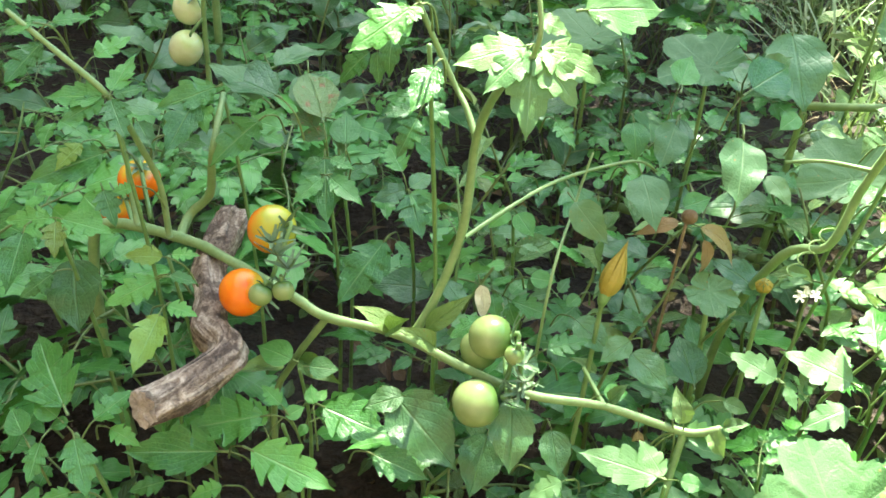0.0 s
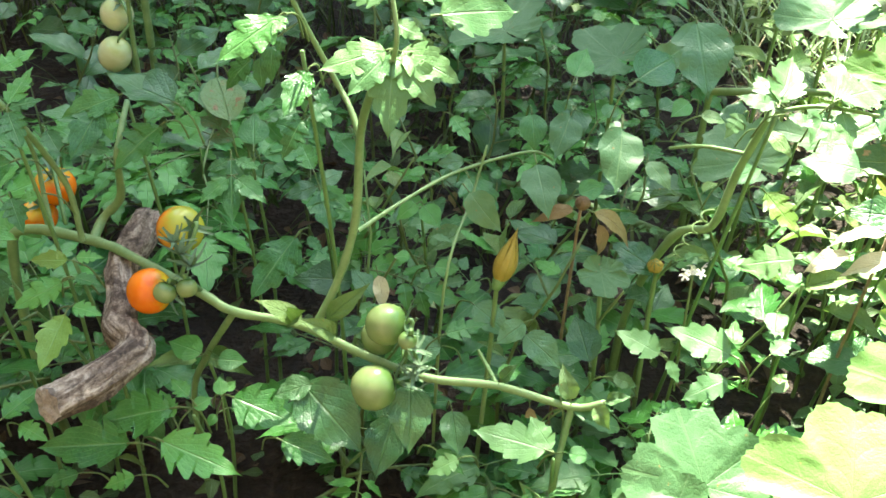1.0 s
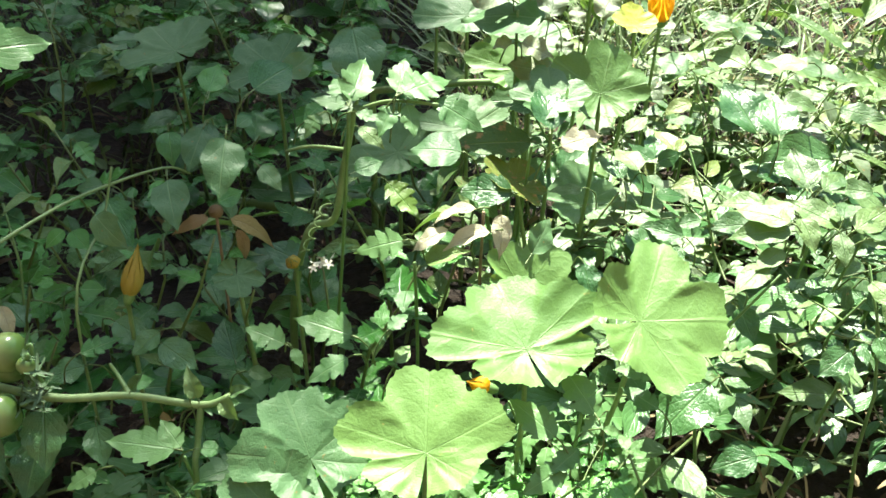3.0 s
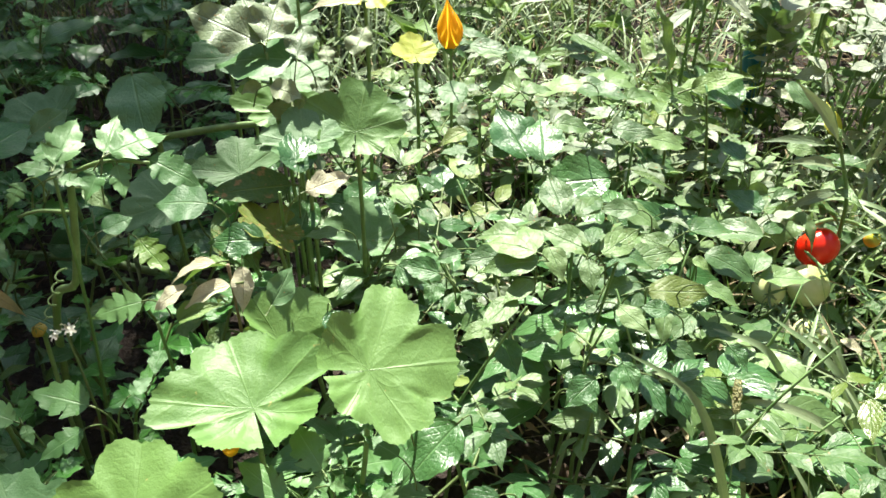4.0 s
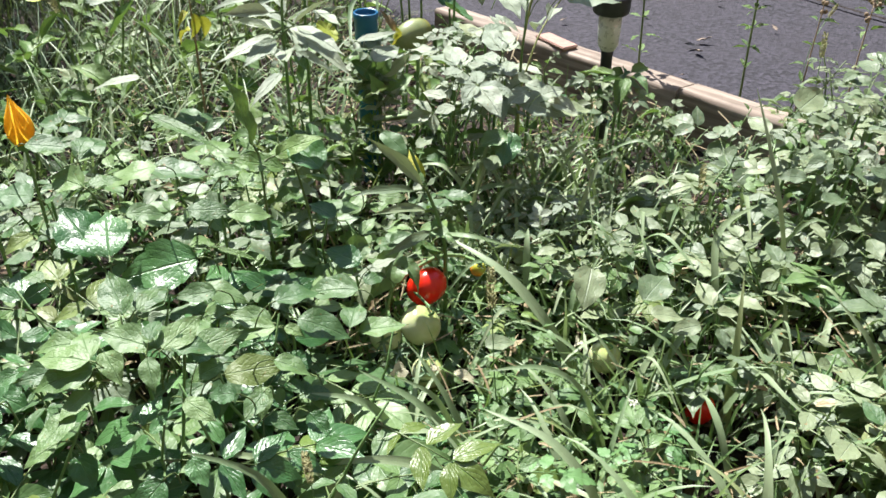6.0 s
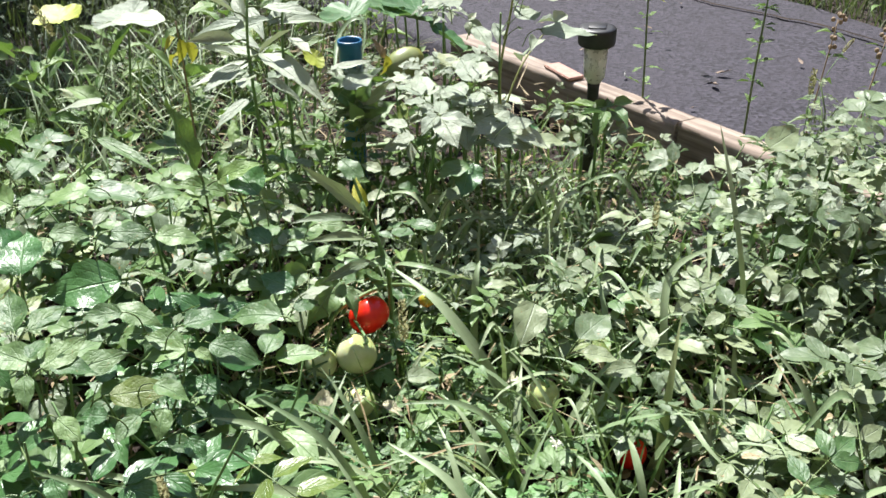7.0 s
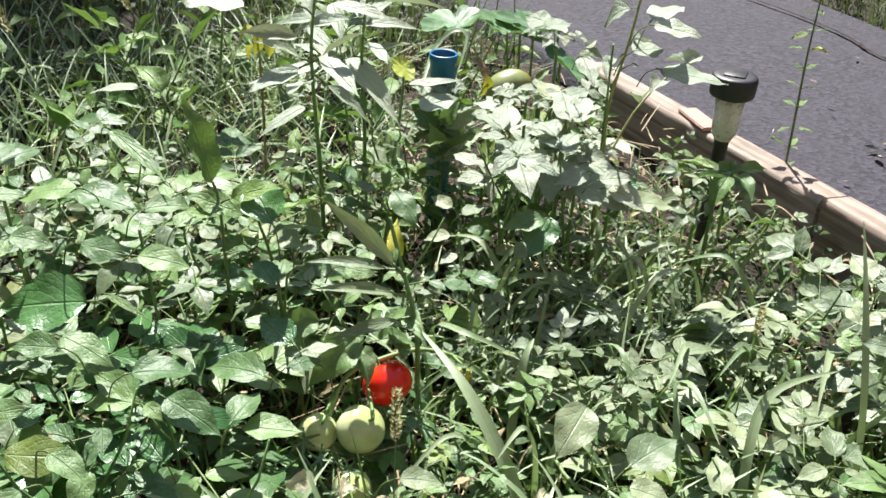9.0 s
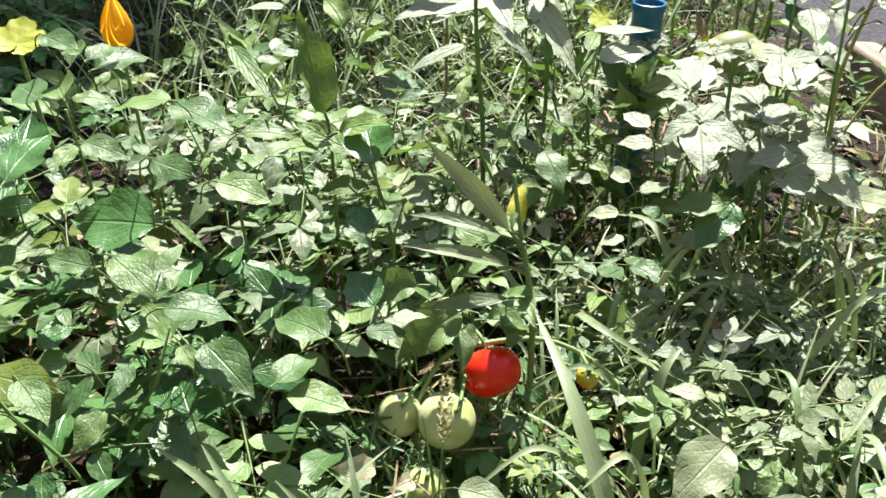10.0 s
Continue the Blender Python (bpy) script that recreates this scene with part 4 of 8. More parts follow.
# leaves that stand out on it
branch(vine, [(0.192, 0.776, 0.71), (0.195, 0.772, 0.735), (0.19, 0.79, 0.77), (0.185, 0.80, 0.80)], 0.0026, 0.0016)
for tip, up in (((0.123, 0.768, 0.705), (0, -0.6, 0.8)), ((0.256, 0.763, 0.698), (0, -0.6, 0.8)), ((0.188, 0.722, 0.660), (0, -0.75, 0.65)), ((0.150, 0.745, 0.690), (0, -0.6, 0.8)), ((0.232, 0.742, 0.682), (0, -0.6, 0.8))):
    leaf_on(vine, YOUNG, (0.192, 0.786, 0.716), tip, up, "pale sunlit tomato leaflet" if tip[2] < 0.68 else "")
for base, tip in (((0.224, 0.790, 0.745), (0.312, 0.822, 0.745)), ((0.19, 0.79, 0.76), (0.140, 0.79, 0.775)), ((0.20, 0.79, 0.765), (0.260, 0.80, 0.78)), ((0.188, 0.80, 0.79), (0.17, 0.77, 0.83)), ((0.19, 0.79, 0.74), (0.222, 0.775, 0.73))):
    leaf_on(vine, YOUNG, base, tip, (0, -0.7, 0.7))
# broad leaflets with a blue sheen behind the shoot
leaf_on(vine, BROAD_DEEP, (0.457, 0.99, 0.55), (0.441, 0.891, 0.52), (0.1, -0.8, 0.6), "drooping blue-green leaflet with water drops", 0.86, 0)
leaf_on(vine, BROAD_DEEP, (0.486, 0.982, 0.5), (0.509, 0.945, 0.49), (0.0, -0.7, 0.7), "", 1.05, 1)
leaf_on(vine, BROAD_DEEP, (0.434, 1.174, 0.5), (0.455, 1.252, 0.52), (0.1, -0.8, 0.6), "", 0.9, 1)
leaf_on(vine, BROAD_DEEP, (0.533, 1.211, 0.5), (0.598, 1.244, 0.53), (0.1, -0.7, 0.7), "", 0.9, 0)
leaf_on(vine, BROAD_DEEP, (0.43, 1.149, 0.48), (0.404, 1.071, 0.46), (0.1, -0.8, 0.6), "", 0.9, 0)
leaf_on(vine, BROAD_DEEP, (0.371, 1.071, 0.45), (0.375, 0.965, 0.44), (-0.2, -0.8, 0.6), "", 0.85, 1)
leaf_on(vine, BROAD_DEEP, (0.275, 0.995, 0.45), (0.31, 0.933, 0.43), (-0.2, -0.8, 0.6), "", 0.9, 0)
leaf_on(vine, TOMATO_LEAVES, (0.10, 0.915, 0.69), (0.03, 0.87, 0.66), (0, -0.5, 0.9), "", 1.0)
leaf_on(vine, TOMATO_LEAVES, (0.12, 0.92, 0.63), (0.08, 0.84, 0.60), (0, -0.5, 0.9), "", 0.9)
for b, t in (((0.07, 0.848, 0.345), (0.10, 0.79, 0.42)), ((0.13, 0.83, 0.34), (0.10, 0.80, 0.40)), ((0.107, 0.84, 0.35), (0.16, 0.82, 0.43)), ((0.10, 0.845, 0.343), (0.035, 0.83, 0.41)),
             ((-0.036, 0.88, 0.27), (-0.10, 0.80, 0.32)), ((-0.036, 0.88, 0.28), (0.02, 0.82, 0.30))):
    leaf_on(vine, WEED_LEAVES, b, t, (0, -0.6, 0.8), "", 0.68)
leaf_on(vine, BROAD_DEEP, (-0.059, 0.974, 0.55), (-0.113, 0.979, 0.6), (0.1, -0.3, 1), "broad leaf with a pale sheen", 0.95, 0)
leaf_on(vine, BROAD_DEEP, (-0.055, 1.215, 0.5), (-0.036, 1.106, 0.47), (0, -0.7, 0.7), "", 0.85, 1)
leaf_on(vine, BROAD_DEEP, (0.001, 1.152, 0.46), (0.001, 1.092, 0.44), (0, -0.7, 0.7), "", 0.85, 0)
for b, t in (((0.42, 0.745, 0.325), (0.45, 0.735, 0.345)), ((0.39, 0.753, 0.312), (0.38, 0.76, 0.36)), ((0.31, 0.78, 0.318), (0.33, 0.78, 0.35)), ((0.41, 0.75, 0.32), (0.43, 0.72, 0.31))):
    leaf_on(vine, BROAD_LEAVES, b, t, (0, -0.5, 0.8), "", 0.8)

leaf_on(vine, DRY_LEAVES, (0.345, 0.765, 0.31), (0.350, 0.755, 0.27), (0, -1, 0.2), "small orange-brown dry leaf", 1.0)
leaf_on(vine, PAPER_LEAVES, (0.171, 0.885, 0.405), (0.183, 0.855, 0.365), (0.3, -1, 0.2), "grey papery dry leaf", 0.9)
tomato((-0.083, 0.856, 0.388), 0.0262, M_ORANGE, "smooth ripe orange tomato hanging from a branch", (-0.055, 0.895, 0.37), (10, 75), 0.95, seed=1)
tomato((-0.066, 0.955, 0.405), 0.0285, M_ORANGE_Y, "ripening orange tomato with a yellow-green shoulder", (-0.06, 0.905, 0.372), (30, 55), 0.98, seed=2)
tomato((-0.250, 1.066, 0.395), 0.0265, M_ORANGE, "ripe orange tomato half hidden behind a stem", (-0.22, 1.0, 0.38), (10, 10), 0.9, seed=3)
tomato((-0.272, 1.045, 0.362), 0.0245, M_ORANGE, "ripe orange tomato low behind the thick branch", (-0.24, 0.995, 0.372), (10, 20), 0.9, seed=4)
tomato((-0.059, 0.832, 0.405), 0.0128, M_GREENF, "small hard green tomato beside an orange one", (-0.045, 0.885, 0.365), (-30, 30), 0.95, seed=5)
tomato((-0.036, 0.838, 0.407), 0.0118, M_GREENF, "small hard green tomato beside an orange one", (-0.035, 0.888, 0.365), (-30, -10), 0.95, seed=6)
for p, s in (((-0.045, 0.86, 0.435), 0.030), ((-0.032, 0.852, 0.425), 0.026), ((-0.05, 0.87, 0.445), 0.024)):
    put("calyx", calyx_mesh(s, 8, int(s * 999), 35), vine, Matrix.Translation(p), "grey-green withered flower truss")
tomato((0.185, 0.812, 0.378), 0.0235, M_GREENF, "round green unripe tomato on a branch", (0.205, 0.797, 0.335), (10, 75), 1.04, seed=7)
tomato((0.176, 0.838, 0.338), 0.0215, M_GREENF, "green unripe tomato below another one", (0.205, 0.797, 0.33), (0, 70), 1.02, calyx=False, seed=8)
tomato((0.172, 0.762, 0.330), 0.0252, M_GREENF, "glossy green unripe tomato with a dark shoulder", (0.205, 0.795, 0.33), (-10, 75), 1.04, seed=9)
tomato((0.208, 0.785, 0.378), 0.0105, M_GREENF, "tiny green tomato in a withered truss", (0.22, 0.792, 0.33), (-10, 20), 0.95, seed=10)
for p, s in (((0.218, 0.78, 0.37), 0.018), ((0.222, 0.775, 0.35), 0.019), ((0.215, 0.77, 0.34), 0.021)):
    put("calyx", calyx_mesh(s, 8, int(s * 1999), 10), vine, Matrix.Translation(p), "grey-green withered flower truss")
tomato((-0.347, 1.693, 0.300), 0.031, M_PALEF, "pale green ribbed fruit half hidden in the shade", (-0.31, 1.70, 0.36), (15, 25), 1.15, calyx=False, seed=11)
tomato((-0.345, 1.74, 0.360), 0.031, M_PALEF, "yellowing ribbed fruit behind leaves", (-0.31, 1.70, 0.37), (15, 25), 1.0, seed=12)
branch(vine, [(-0.31, 1.70, -0.02), (-0.31, 1.70, 0.36), (-0.28, 1.65, 0.50)], 0.006, 0.004)


def driftwood():
    """A bent, cracked grey branch with a broken end."""
    pts = smooth_line([(-0.134, 1.06, 0.350), (-0.138, 0.995, 0.352), (-0.139, 0.943, 0.358), (-0.127, 0.887, 0.357), (-0.118, 0.84, 0.347), (-0.088, 0.790, 0.355), (-0.113, 0.722, 0.372), (-0.144, 0.680, 0.383)], 16)
    o = Vector((-0.12, 0.82, 0.33))
    bm = grid()
    n, rings, last = 36, [], Vector((0, 0, 1))
    for i, p in enumerate(pts):
        d = (pts[min(i + 1, len(pts) - 1)] - pts[max(i - 1, 0)]).normalized()
        last = (last - d * last.dot(d)).normalized()
        side = d.cross(last)
        f = i / (len(pts) - 1)
        base = 0.0205 - 0.004 * math.exp(-((f - 0.45) / 0.12) ** 2) + 0.003 * math.exp(-((f - 0.62) / 0.08) ** 2)
        ring = []
        for k in range(n):
            a = 2 * math.pi * k / n
            r = base * (1 + 0.22 * noise.noise((math.cos(a) * 1.6, math.sin(a) * 1.6, f * 6)) + 0.10 * noise.noise((math.cos(a) * 5, math.sin(a) * 5, f * 9)) - 0.20 * max(0.0, 0.25 - abs(noise.noise((math.cos(a) * 2.6 + 4, math.sin(a) * 2.6, f * 3.2)))) / 0.25 + 0.06 * noise.noise((math.cos(a) * 11, math.sin(a) * 11, f * 30)))
            end = d * (0.005 * noise.noise((math.cos(a) * 2, math.sin(a) * 2, 9))) if i == len(pts) - 1 else Vector()
            ring.append(bm.verts.new(p - o + end + (last * math.cos(a) + side * math.sin(a)) * r))
        rings.append(ring)
    m = len(rings) - 1
    for i in range(m):
        for k in range(n):
            face(bm, (rings[i][k], rings[i][(k + 1) % n], rings[i + 1][(k + 1) % n], rings[i + 1][k]), ((k / n, i / m * 2), ((k + 1) / n, i / m * 2), ((k + 1) / n, (i + 1) / m * 2), (k / n, (i + 1) / m * 2)))
    tip = [v.co.copy() for v in rings[-1]]
    bmesh.ops.recalc_face_normals(bm, faces=bm.faces[:])
    root = thing("driftwood_stick", o, "bent grey weathered stick with cracked bark and a broken end", "stick")
    part("bark", bm, M_BARK, root)
    bm = grid()
    mid = sum(tip, Vector()) / n
    inner = []
    for s in (1.0, 0.75, 0.5, 0.25):
        inner.append([bm.verts.new(mid.lerp(q, s) + d * (0.005 * noise.noise(q * 200 * s + Vector((s * 9, 0, 0))) * (1 - s) * 2)) for q in tip])
    c = bm.verts.new(mid - d * 0.006)
    for j in range(3):
        for k in range(n):
            face(bm, (inner[j][k], inner[j][(k + 1) % n], inner[j + 1][(k + 1) % n], inner[j + 1][k]), ((0, 0), (1, 0), (1, 1), (0, 1)))
    for k in range(n):
        face(bm, (c, inner[3][k], inner[3][(k + 1) % n]), ((0, 0), (1, 0), (1, 1)))
    bmesh.ops.recalc_face_normals(bm, faces=bm.faces[:])
    part("broken_end", bm, M_SPLINTER, root, "pale splintered broken end")
    for p in pts[::10]:
        keep_open(p, 0.018)
    return root


driftwood()


# ---- the second tomato top ----
top2 = thing("tomato_plant", (0.52, 1.06, 0), "tomato shoot with a pale sunlit crown of young leaves", "tomato plant", "tomato plants")
branch(top2, [(0.52, 1.06, -0.02), (0.525, 1.055, 0.20), (0.55, 1.0, 0.37), (0.582, 0.96, 0.415), (0.597, 0.96, 0.49), (0.609, 0.939, 0.58), (0.614, 0.935, 0.62)], 0.0065, 0.0042)
branch(top2, [(0.60, 0.955, 0.52), (0.56, 0.99, 0.51), (0.53, 1.02, 0.49)], 0.003, 0.002)
branch(top2, [(0.61, 0.94, 0.58), (0.65, 0.92, 0.60), (0.70, 0.88, 0.61)], 0.003, 0.002)
put("flower", calyx_mesh(0.022, 7, 5, 10), top2, Matrix.Translation((0.605, 0.925, 0.595)), "withered pale tomato flowers")
for p in ((0.59, 0.96, 0.45), (0.60, 0.955, 0.52), (0.61, 0.94, 0.6)):
    keep_open(p, 0.012)
bm = grid()
coil = [Vector((0.572 - 0.0014 * i + 0.006 * math.cos(i * 1.1), 0.95 + 0.006 * math.sin(i * 1.1), 0.445 - 0.0030 * i)) for i in range(26)]
tube(bm, local(top2, smooth_line(coil, 2)), 0.0013, 0.0009, 5)
part("tendril", bm, M_STEM_PALE, top2, "pale coiled tendril")


def white_flowers(at, n, seed):
    rg = random.Random(seed)
    root = thing("flower_cluster", at, "small cluster of white drooping flowers", "flower")
    bm = grid()
    tube(bm, [(0, 0, -at[2]), (0.01, 0.01, -0.15), (0.0, 0, 0)], 0.003, 0.0015, 5)
    part("stem", bm, M_STEM_DARK, root)
    for k in range(n):
        bm = grid()
        for j in range(5):
            blade(bm, turn(0, 0, 72 * j) @ turn(rg.uniform(-10, 30), 0, 0), 0.0075, 0.003, fold=0.2, droop=0.3, rows=4, seed=k * 9 + j)
        ob = part("blossom", bm, M_WHITEFL, root)
        ob.location = (rg.uniform(-0.016, 0.016), rg.uniform(-0.012, 0.012), rg.uniform(-0.01, 0.012))
        ob.rotation_euler = (rg.uniform(0.2, 1.1), rg.uniform(-0.6, 0.6), rg.uniform(0, 6))
    keep_open(at, 0.02)
    return root


white_flowers((0.560, 0.927, 0.363), 8, 3)


# ---- squash: broad leaves on hollow stalks ----
def squash_on(root, mesh, centre, tip, radius, up, foot, label=""):
    """One squash leaf with its petiole down to foot."""
    lf = put("leaf", mesh, root, along(centre, tip, up, radius) @ Matrix.Diagonal((1.12, 0.95, 1.0, 1)), label)
    c, f = Vector(centre), Vector(foot)
    bm = grid()
    o = root.location
    tube(bm, [p - o for p in smooth_line([c - Vector((0, 0, 0.004)), c.lerp(f, 0.3) + Vector((0, -0.01, 0.0)), c.lerp(f, 0.7), f], 4)], 0.0030, 0.0042, 7)
    stalk = part("leaf_stalk", bm, M_STEM_PALE, lf)
    stalk.matrix_parent_inverse = lf.matrix_basis.inverted()
    keep_open(c + Vector((0, 0, 0.01)), radius * (0.7 if c.y < 0.8 else 0.35))
    if c.y < 0.8:
        OPEN.append((c + Vector((0, 0, 0.02)), radius * 0.8, (to_sun,)))
    return lf


sq1 = thing("squash_plant", (0.80, 0.80, 0), "squash plant with broad pale green lobed leaves", "squash plant", "squash plants")
branch(sq1, [(0.45, 0.62, 0.02), (0.62, 0.66, 0.04), (0.80, 0.80, 0.03), (0.95, 0.95, 0.06), (1.05, 1.10, 0.05)], 0.009, 0.008, "vine_stem")
squash_on(sq1, SQUASH_LEAVES[0], (0.759, 0.672, 0.400), (0.745, 0.78, 0.445), 0.100, (-0.05, -0.50, 1), (0.765, 0.69, 0.04), "broad pale green squash leaf in the sun")
squash_on(sq1, SQUASH_LEAVES[1], (0.888, 0.658, 0.430), (0.968, 0.645, 0.436), 0.094, (0.0, -0.55, 1), (0.87, 0.72, 0.04), "broad yellow-green squash leaf in the sun")
squash_on(sq1, SQUASH_DEEP[0], (0.505, 0.628, 0.325), (0.485, 0.69, 0.37), 0.078, (0.1, -0.6, 1), (0.51, 0.64, 0.03), "deep green ridged squash leaf")
squash_on(sq1, SQUASH_LEAVES[4], (0.620, 0.570, 0.370), (0.635, 0.632, 0.412), 0.086, (-0.42, -0.62, 1), (0.63, 0.655, 0.03), "broad green squash leaf half in the sun")
squash_on(sq1, SQUASH_DEEP[1], (0.46, 0.585, 0.30), (0.42, 0.62, 0.33), 0.06, (-0.1, -0.6, 1), (0.48, 0.63, 0.03))
squash_on(sq1, SQUASH_LEAVES[3], (0.82, 0.86, 0.33), (0.88, 0.90, 0.37), 0.075, (0.3, -0.4, 1), (0.81, 0.80, 0.05))
squash_on(sq1, SQUASH_OLD[0], (0.845, 0.995, 0.42), (0.79, 0.97, 0.44), 0.055, (0.2, -0.2, 1), (0.9, 0.95, 0.05), "squash leaf gone yellow at its edge")

sq2 = thing("squash_plant", (0.95, 1.30, 0), "squash plant with overlapping grey-green leaves behind the bed", "squash plant", "squash plants")
branch(sq2, [(0.30, 1.75, 0.02), (0.60, 1.55, 0.05), (0.95, 1.30, 0.04), (1.15, 1.40, 0.05), (1.30, 1.60, 0.02)], 0.010, 0.008, "vine_stem")
branch(sq2, [(0.72, 1.45, 0.36), (0.85, 1.33, 0.42), (0.98, 1.22, 0.46)], 0.007, 0.006, "vine_stem")
branch(sq2, [(0.72, 1.45, 0.0), (0.72, 1.45, 0.2), (0.72, 1.45, 0.36)], 0.007, 0.006, "vine_stem")
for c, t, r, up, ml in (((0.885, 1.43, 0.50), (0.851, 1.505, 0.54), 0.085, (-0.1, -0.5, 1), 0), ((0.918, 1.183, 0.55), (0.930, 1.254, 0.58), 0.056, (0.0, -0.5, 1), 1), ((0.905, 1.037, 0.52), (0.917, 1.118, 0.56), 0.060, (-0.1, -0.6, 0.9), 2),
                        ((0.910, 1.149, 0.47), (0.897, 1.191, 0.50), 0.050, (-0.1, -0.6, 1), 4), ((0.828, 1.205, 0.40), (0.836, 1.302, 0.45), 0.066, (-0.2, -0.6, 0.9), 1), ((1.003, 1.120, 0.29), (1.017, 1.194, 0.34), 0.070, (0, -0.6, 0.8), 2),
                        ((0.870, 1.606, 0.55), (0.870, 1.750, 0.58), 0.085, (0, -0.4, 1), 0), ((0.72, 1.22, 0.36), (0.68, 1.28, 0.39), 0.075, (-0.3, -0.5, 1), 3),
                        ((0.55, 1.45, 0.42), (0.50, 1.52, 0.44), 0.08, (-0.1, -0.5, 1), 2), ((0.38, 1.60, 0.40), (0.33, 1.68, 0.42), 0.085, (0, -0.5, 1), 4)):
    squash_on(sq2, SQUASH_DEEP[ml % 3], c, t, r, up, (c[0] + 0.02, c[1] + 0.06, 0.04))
squash_on(sq2, SQUASH_LEAVES[1], (0.982, 1.051, 0.52), (1.022, 1.124, 0.60), 0.074, (-0.3, -0.95, 0.35), (1.0, 1.12, 0.04), "pale squash leaf standing on edge")
squash_on(sq2, SQUASH_YELLOW, (1.082, 1.360, 0.625), (1.100, 1.410, 0.70), 0.078, (-0.2, -0.8, 0.6), (1.10, 1.44, 0.04), "yellowing squash leaf lit by the sun")
squash_on(sq2, SQUASH_LEAVES[3], (0.990, 1.470, 0.63), (0.984, 1.55, 0.70), 0.080, (-0.2, -0.8, 0.6), (1.0, 1.52, 0.04), "pale green squash leaf standing high")
squash_on(sq2, SQUASH_LEAVES[4], (0.906, 1.218, 0.49), (0.925, 1.30, 0.56), 0.068, (-0.2, -0.8, 0.6), (0.93, 1.26, 0.04), "pale green squash leaf under the crinkled crown")
squash_on(sq2, SQUASH_DEEP[0], (0.970, 1.500, 0.52), (0.975, 1.57, 0.57), 0.062, (-0.1, -0.7, 0.8), (0.98, 1.54, 0.04))
squash_on(sq1, SQUASH_DEEP[2], (0.448, 0.935, 0.36), (0.448, 0.872, 0.34), 0.036, (0.1, -0.5, 0.9), (0.47, 0.95, 0.02), "small lobed dark green squash leaf")
squash_on(sq2, SQUASH_OLD[1], (0.80, 1.00, 0.40), (0.76, 0.97, 0.41), 0.042, (0, -0.3, 1), (0.9, 1.2, 0.04), "squash leaf turned yellow and brown")
squash_on(sq2, SQUASH_YELLOW, (1.160, 1.335, 0.50), (1.165, 1.38, 0.53), 0.042, (0, -0.7, 0.8), (1.19, 1.42, 0.03), "bright yellow withering squash leaf")
leaf_on(sq2, YELLOW_LEAVES, (1.10, 1.37, 0.60), (1.07, 1.37, 0.67), (0.2, -0.8, 0.4), "", 0.9)
leaf_on(sq2, DRY_LEAVES, (1.104, 1.356, 0.60), (1.127, 1.369, 0.67), (0, -0.9, 0.3), "orange-brown dry leaf", 1.0)
leaf_on(sq2, PAPER_LEAVES, (1.089, 1.335, 0.60), (1.003, 1.326, 0.62), (0, -0.4, 0.9), "bleached dry leaf", 1.0)


def squash_flower(base, tip, radius, mat, label, parent=None, foot=None):
    """A closed squash flower: five long petals wrapped to a point on a green cup and stalk."""
    b, t = Vector(base), Vector(tip)
    ln = (t - b).length
    root = thing("squash_flower", base, label, "flower", "squash flowers")
    m = along(b, t, (0, -1, 0.2))
    for k in range(5):
        bm = grid()
        mm = turn(0, 72 * k + 10, 0)
        prev = None
        for i in range(10):
            v = i / 9
            r = radius * (0.45 + 1.0 * math.sin(math.pi * min(v * 1.15, 1) ** 0.8) * 0.6) * (1 - v ** 3)
            vs = []
            for s in (-1, -0.5, 0, 0.5, 1):
                a = s * 0.75 * (1 - 0.5 * v)
                q = Vector((math.sin(a) * r * 1.02, ln * v * (1 - 0.02 * abs(s)), math.cos(a) * r * (1 + 0.12 * (s == 0))))
                vs.append((bm.verts.new(mm @ q), (0.5 + 0.5 * s, v)))
            if prev:
                for j in range(4):
                    q = (prev[j], prev[j + 1], vs[j + 1], vs[j])
                    face(bm, [x for x, _ in q], [c for _, c in q])
            prev = vs
        put("petal", finish(bm, "petal", mat), root, m)
    bm = grid()
    prof = [(0.004, -0.012), (radius * 0.45, -0.008), (radius * 0.6, 0.0), (radius * 0.5, 0.012)]
    turned(bm, prof, 14)
    put("cup", finish(bm, "cup", M_STEM), root, m @ turn(-90, 0, 0))
    for k in range(5):
        bm = grid()
        blade(bm, turn(0, 72 * k, 0) @ Matrix.Translation((0, 0, radius * 0.5)) @ turn(20, 0, 0), ln * 0.35, 0.004, rows=4, seed=k)
        put("sepal", finish(bm, "sepal", M_STEM), root, m)
    if foot:
        bm = grid()
        tube(bm, local(root, smooth_line([b - (t - b).normalized() * 0.008, b.lerp(Vector(foot), 0.4), foot], 4)), 0.0030, 0.0034, 7)
        part("stalk", bm, M_STEM_PALE, root)
    keep_open(b.lerp(t, 0.5), radius + 0.01)
    return root


squash_flower((0.316, 0.893, 0.378), (0.336, 0.915, 0.440), 0.0130, M_PETAL_DULL, "closed dull yellow squash flower on a thick stalk", foot=(0.30, 0.87, 0.0))
squash_flower((1.268, 1.456, 0.452), (1.262, 1.462, 0.548), 0.023, M_PETAL, "bright orange closed squash flower standing in the sun", foot=(1.29, 1.50, 0.0))
squash_flower((0.741, 0.741, 0.28), (0.713, 0.749, 0.29), 0.013, M_PETAL, "small yellow squash bud under a leaf", foot=(0.761, 0.958, 0.05))
squash_flower((0.525, 0.966, 0.345), (0.520, 0.960, 0.360), 0.010, M_PETAL_DULL, "small dried yellow blossom", foot=(0.535, 0.955, 0.0))

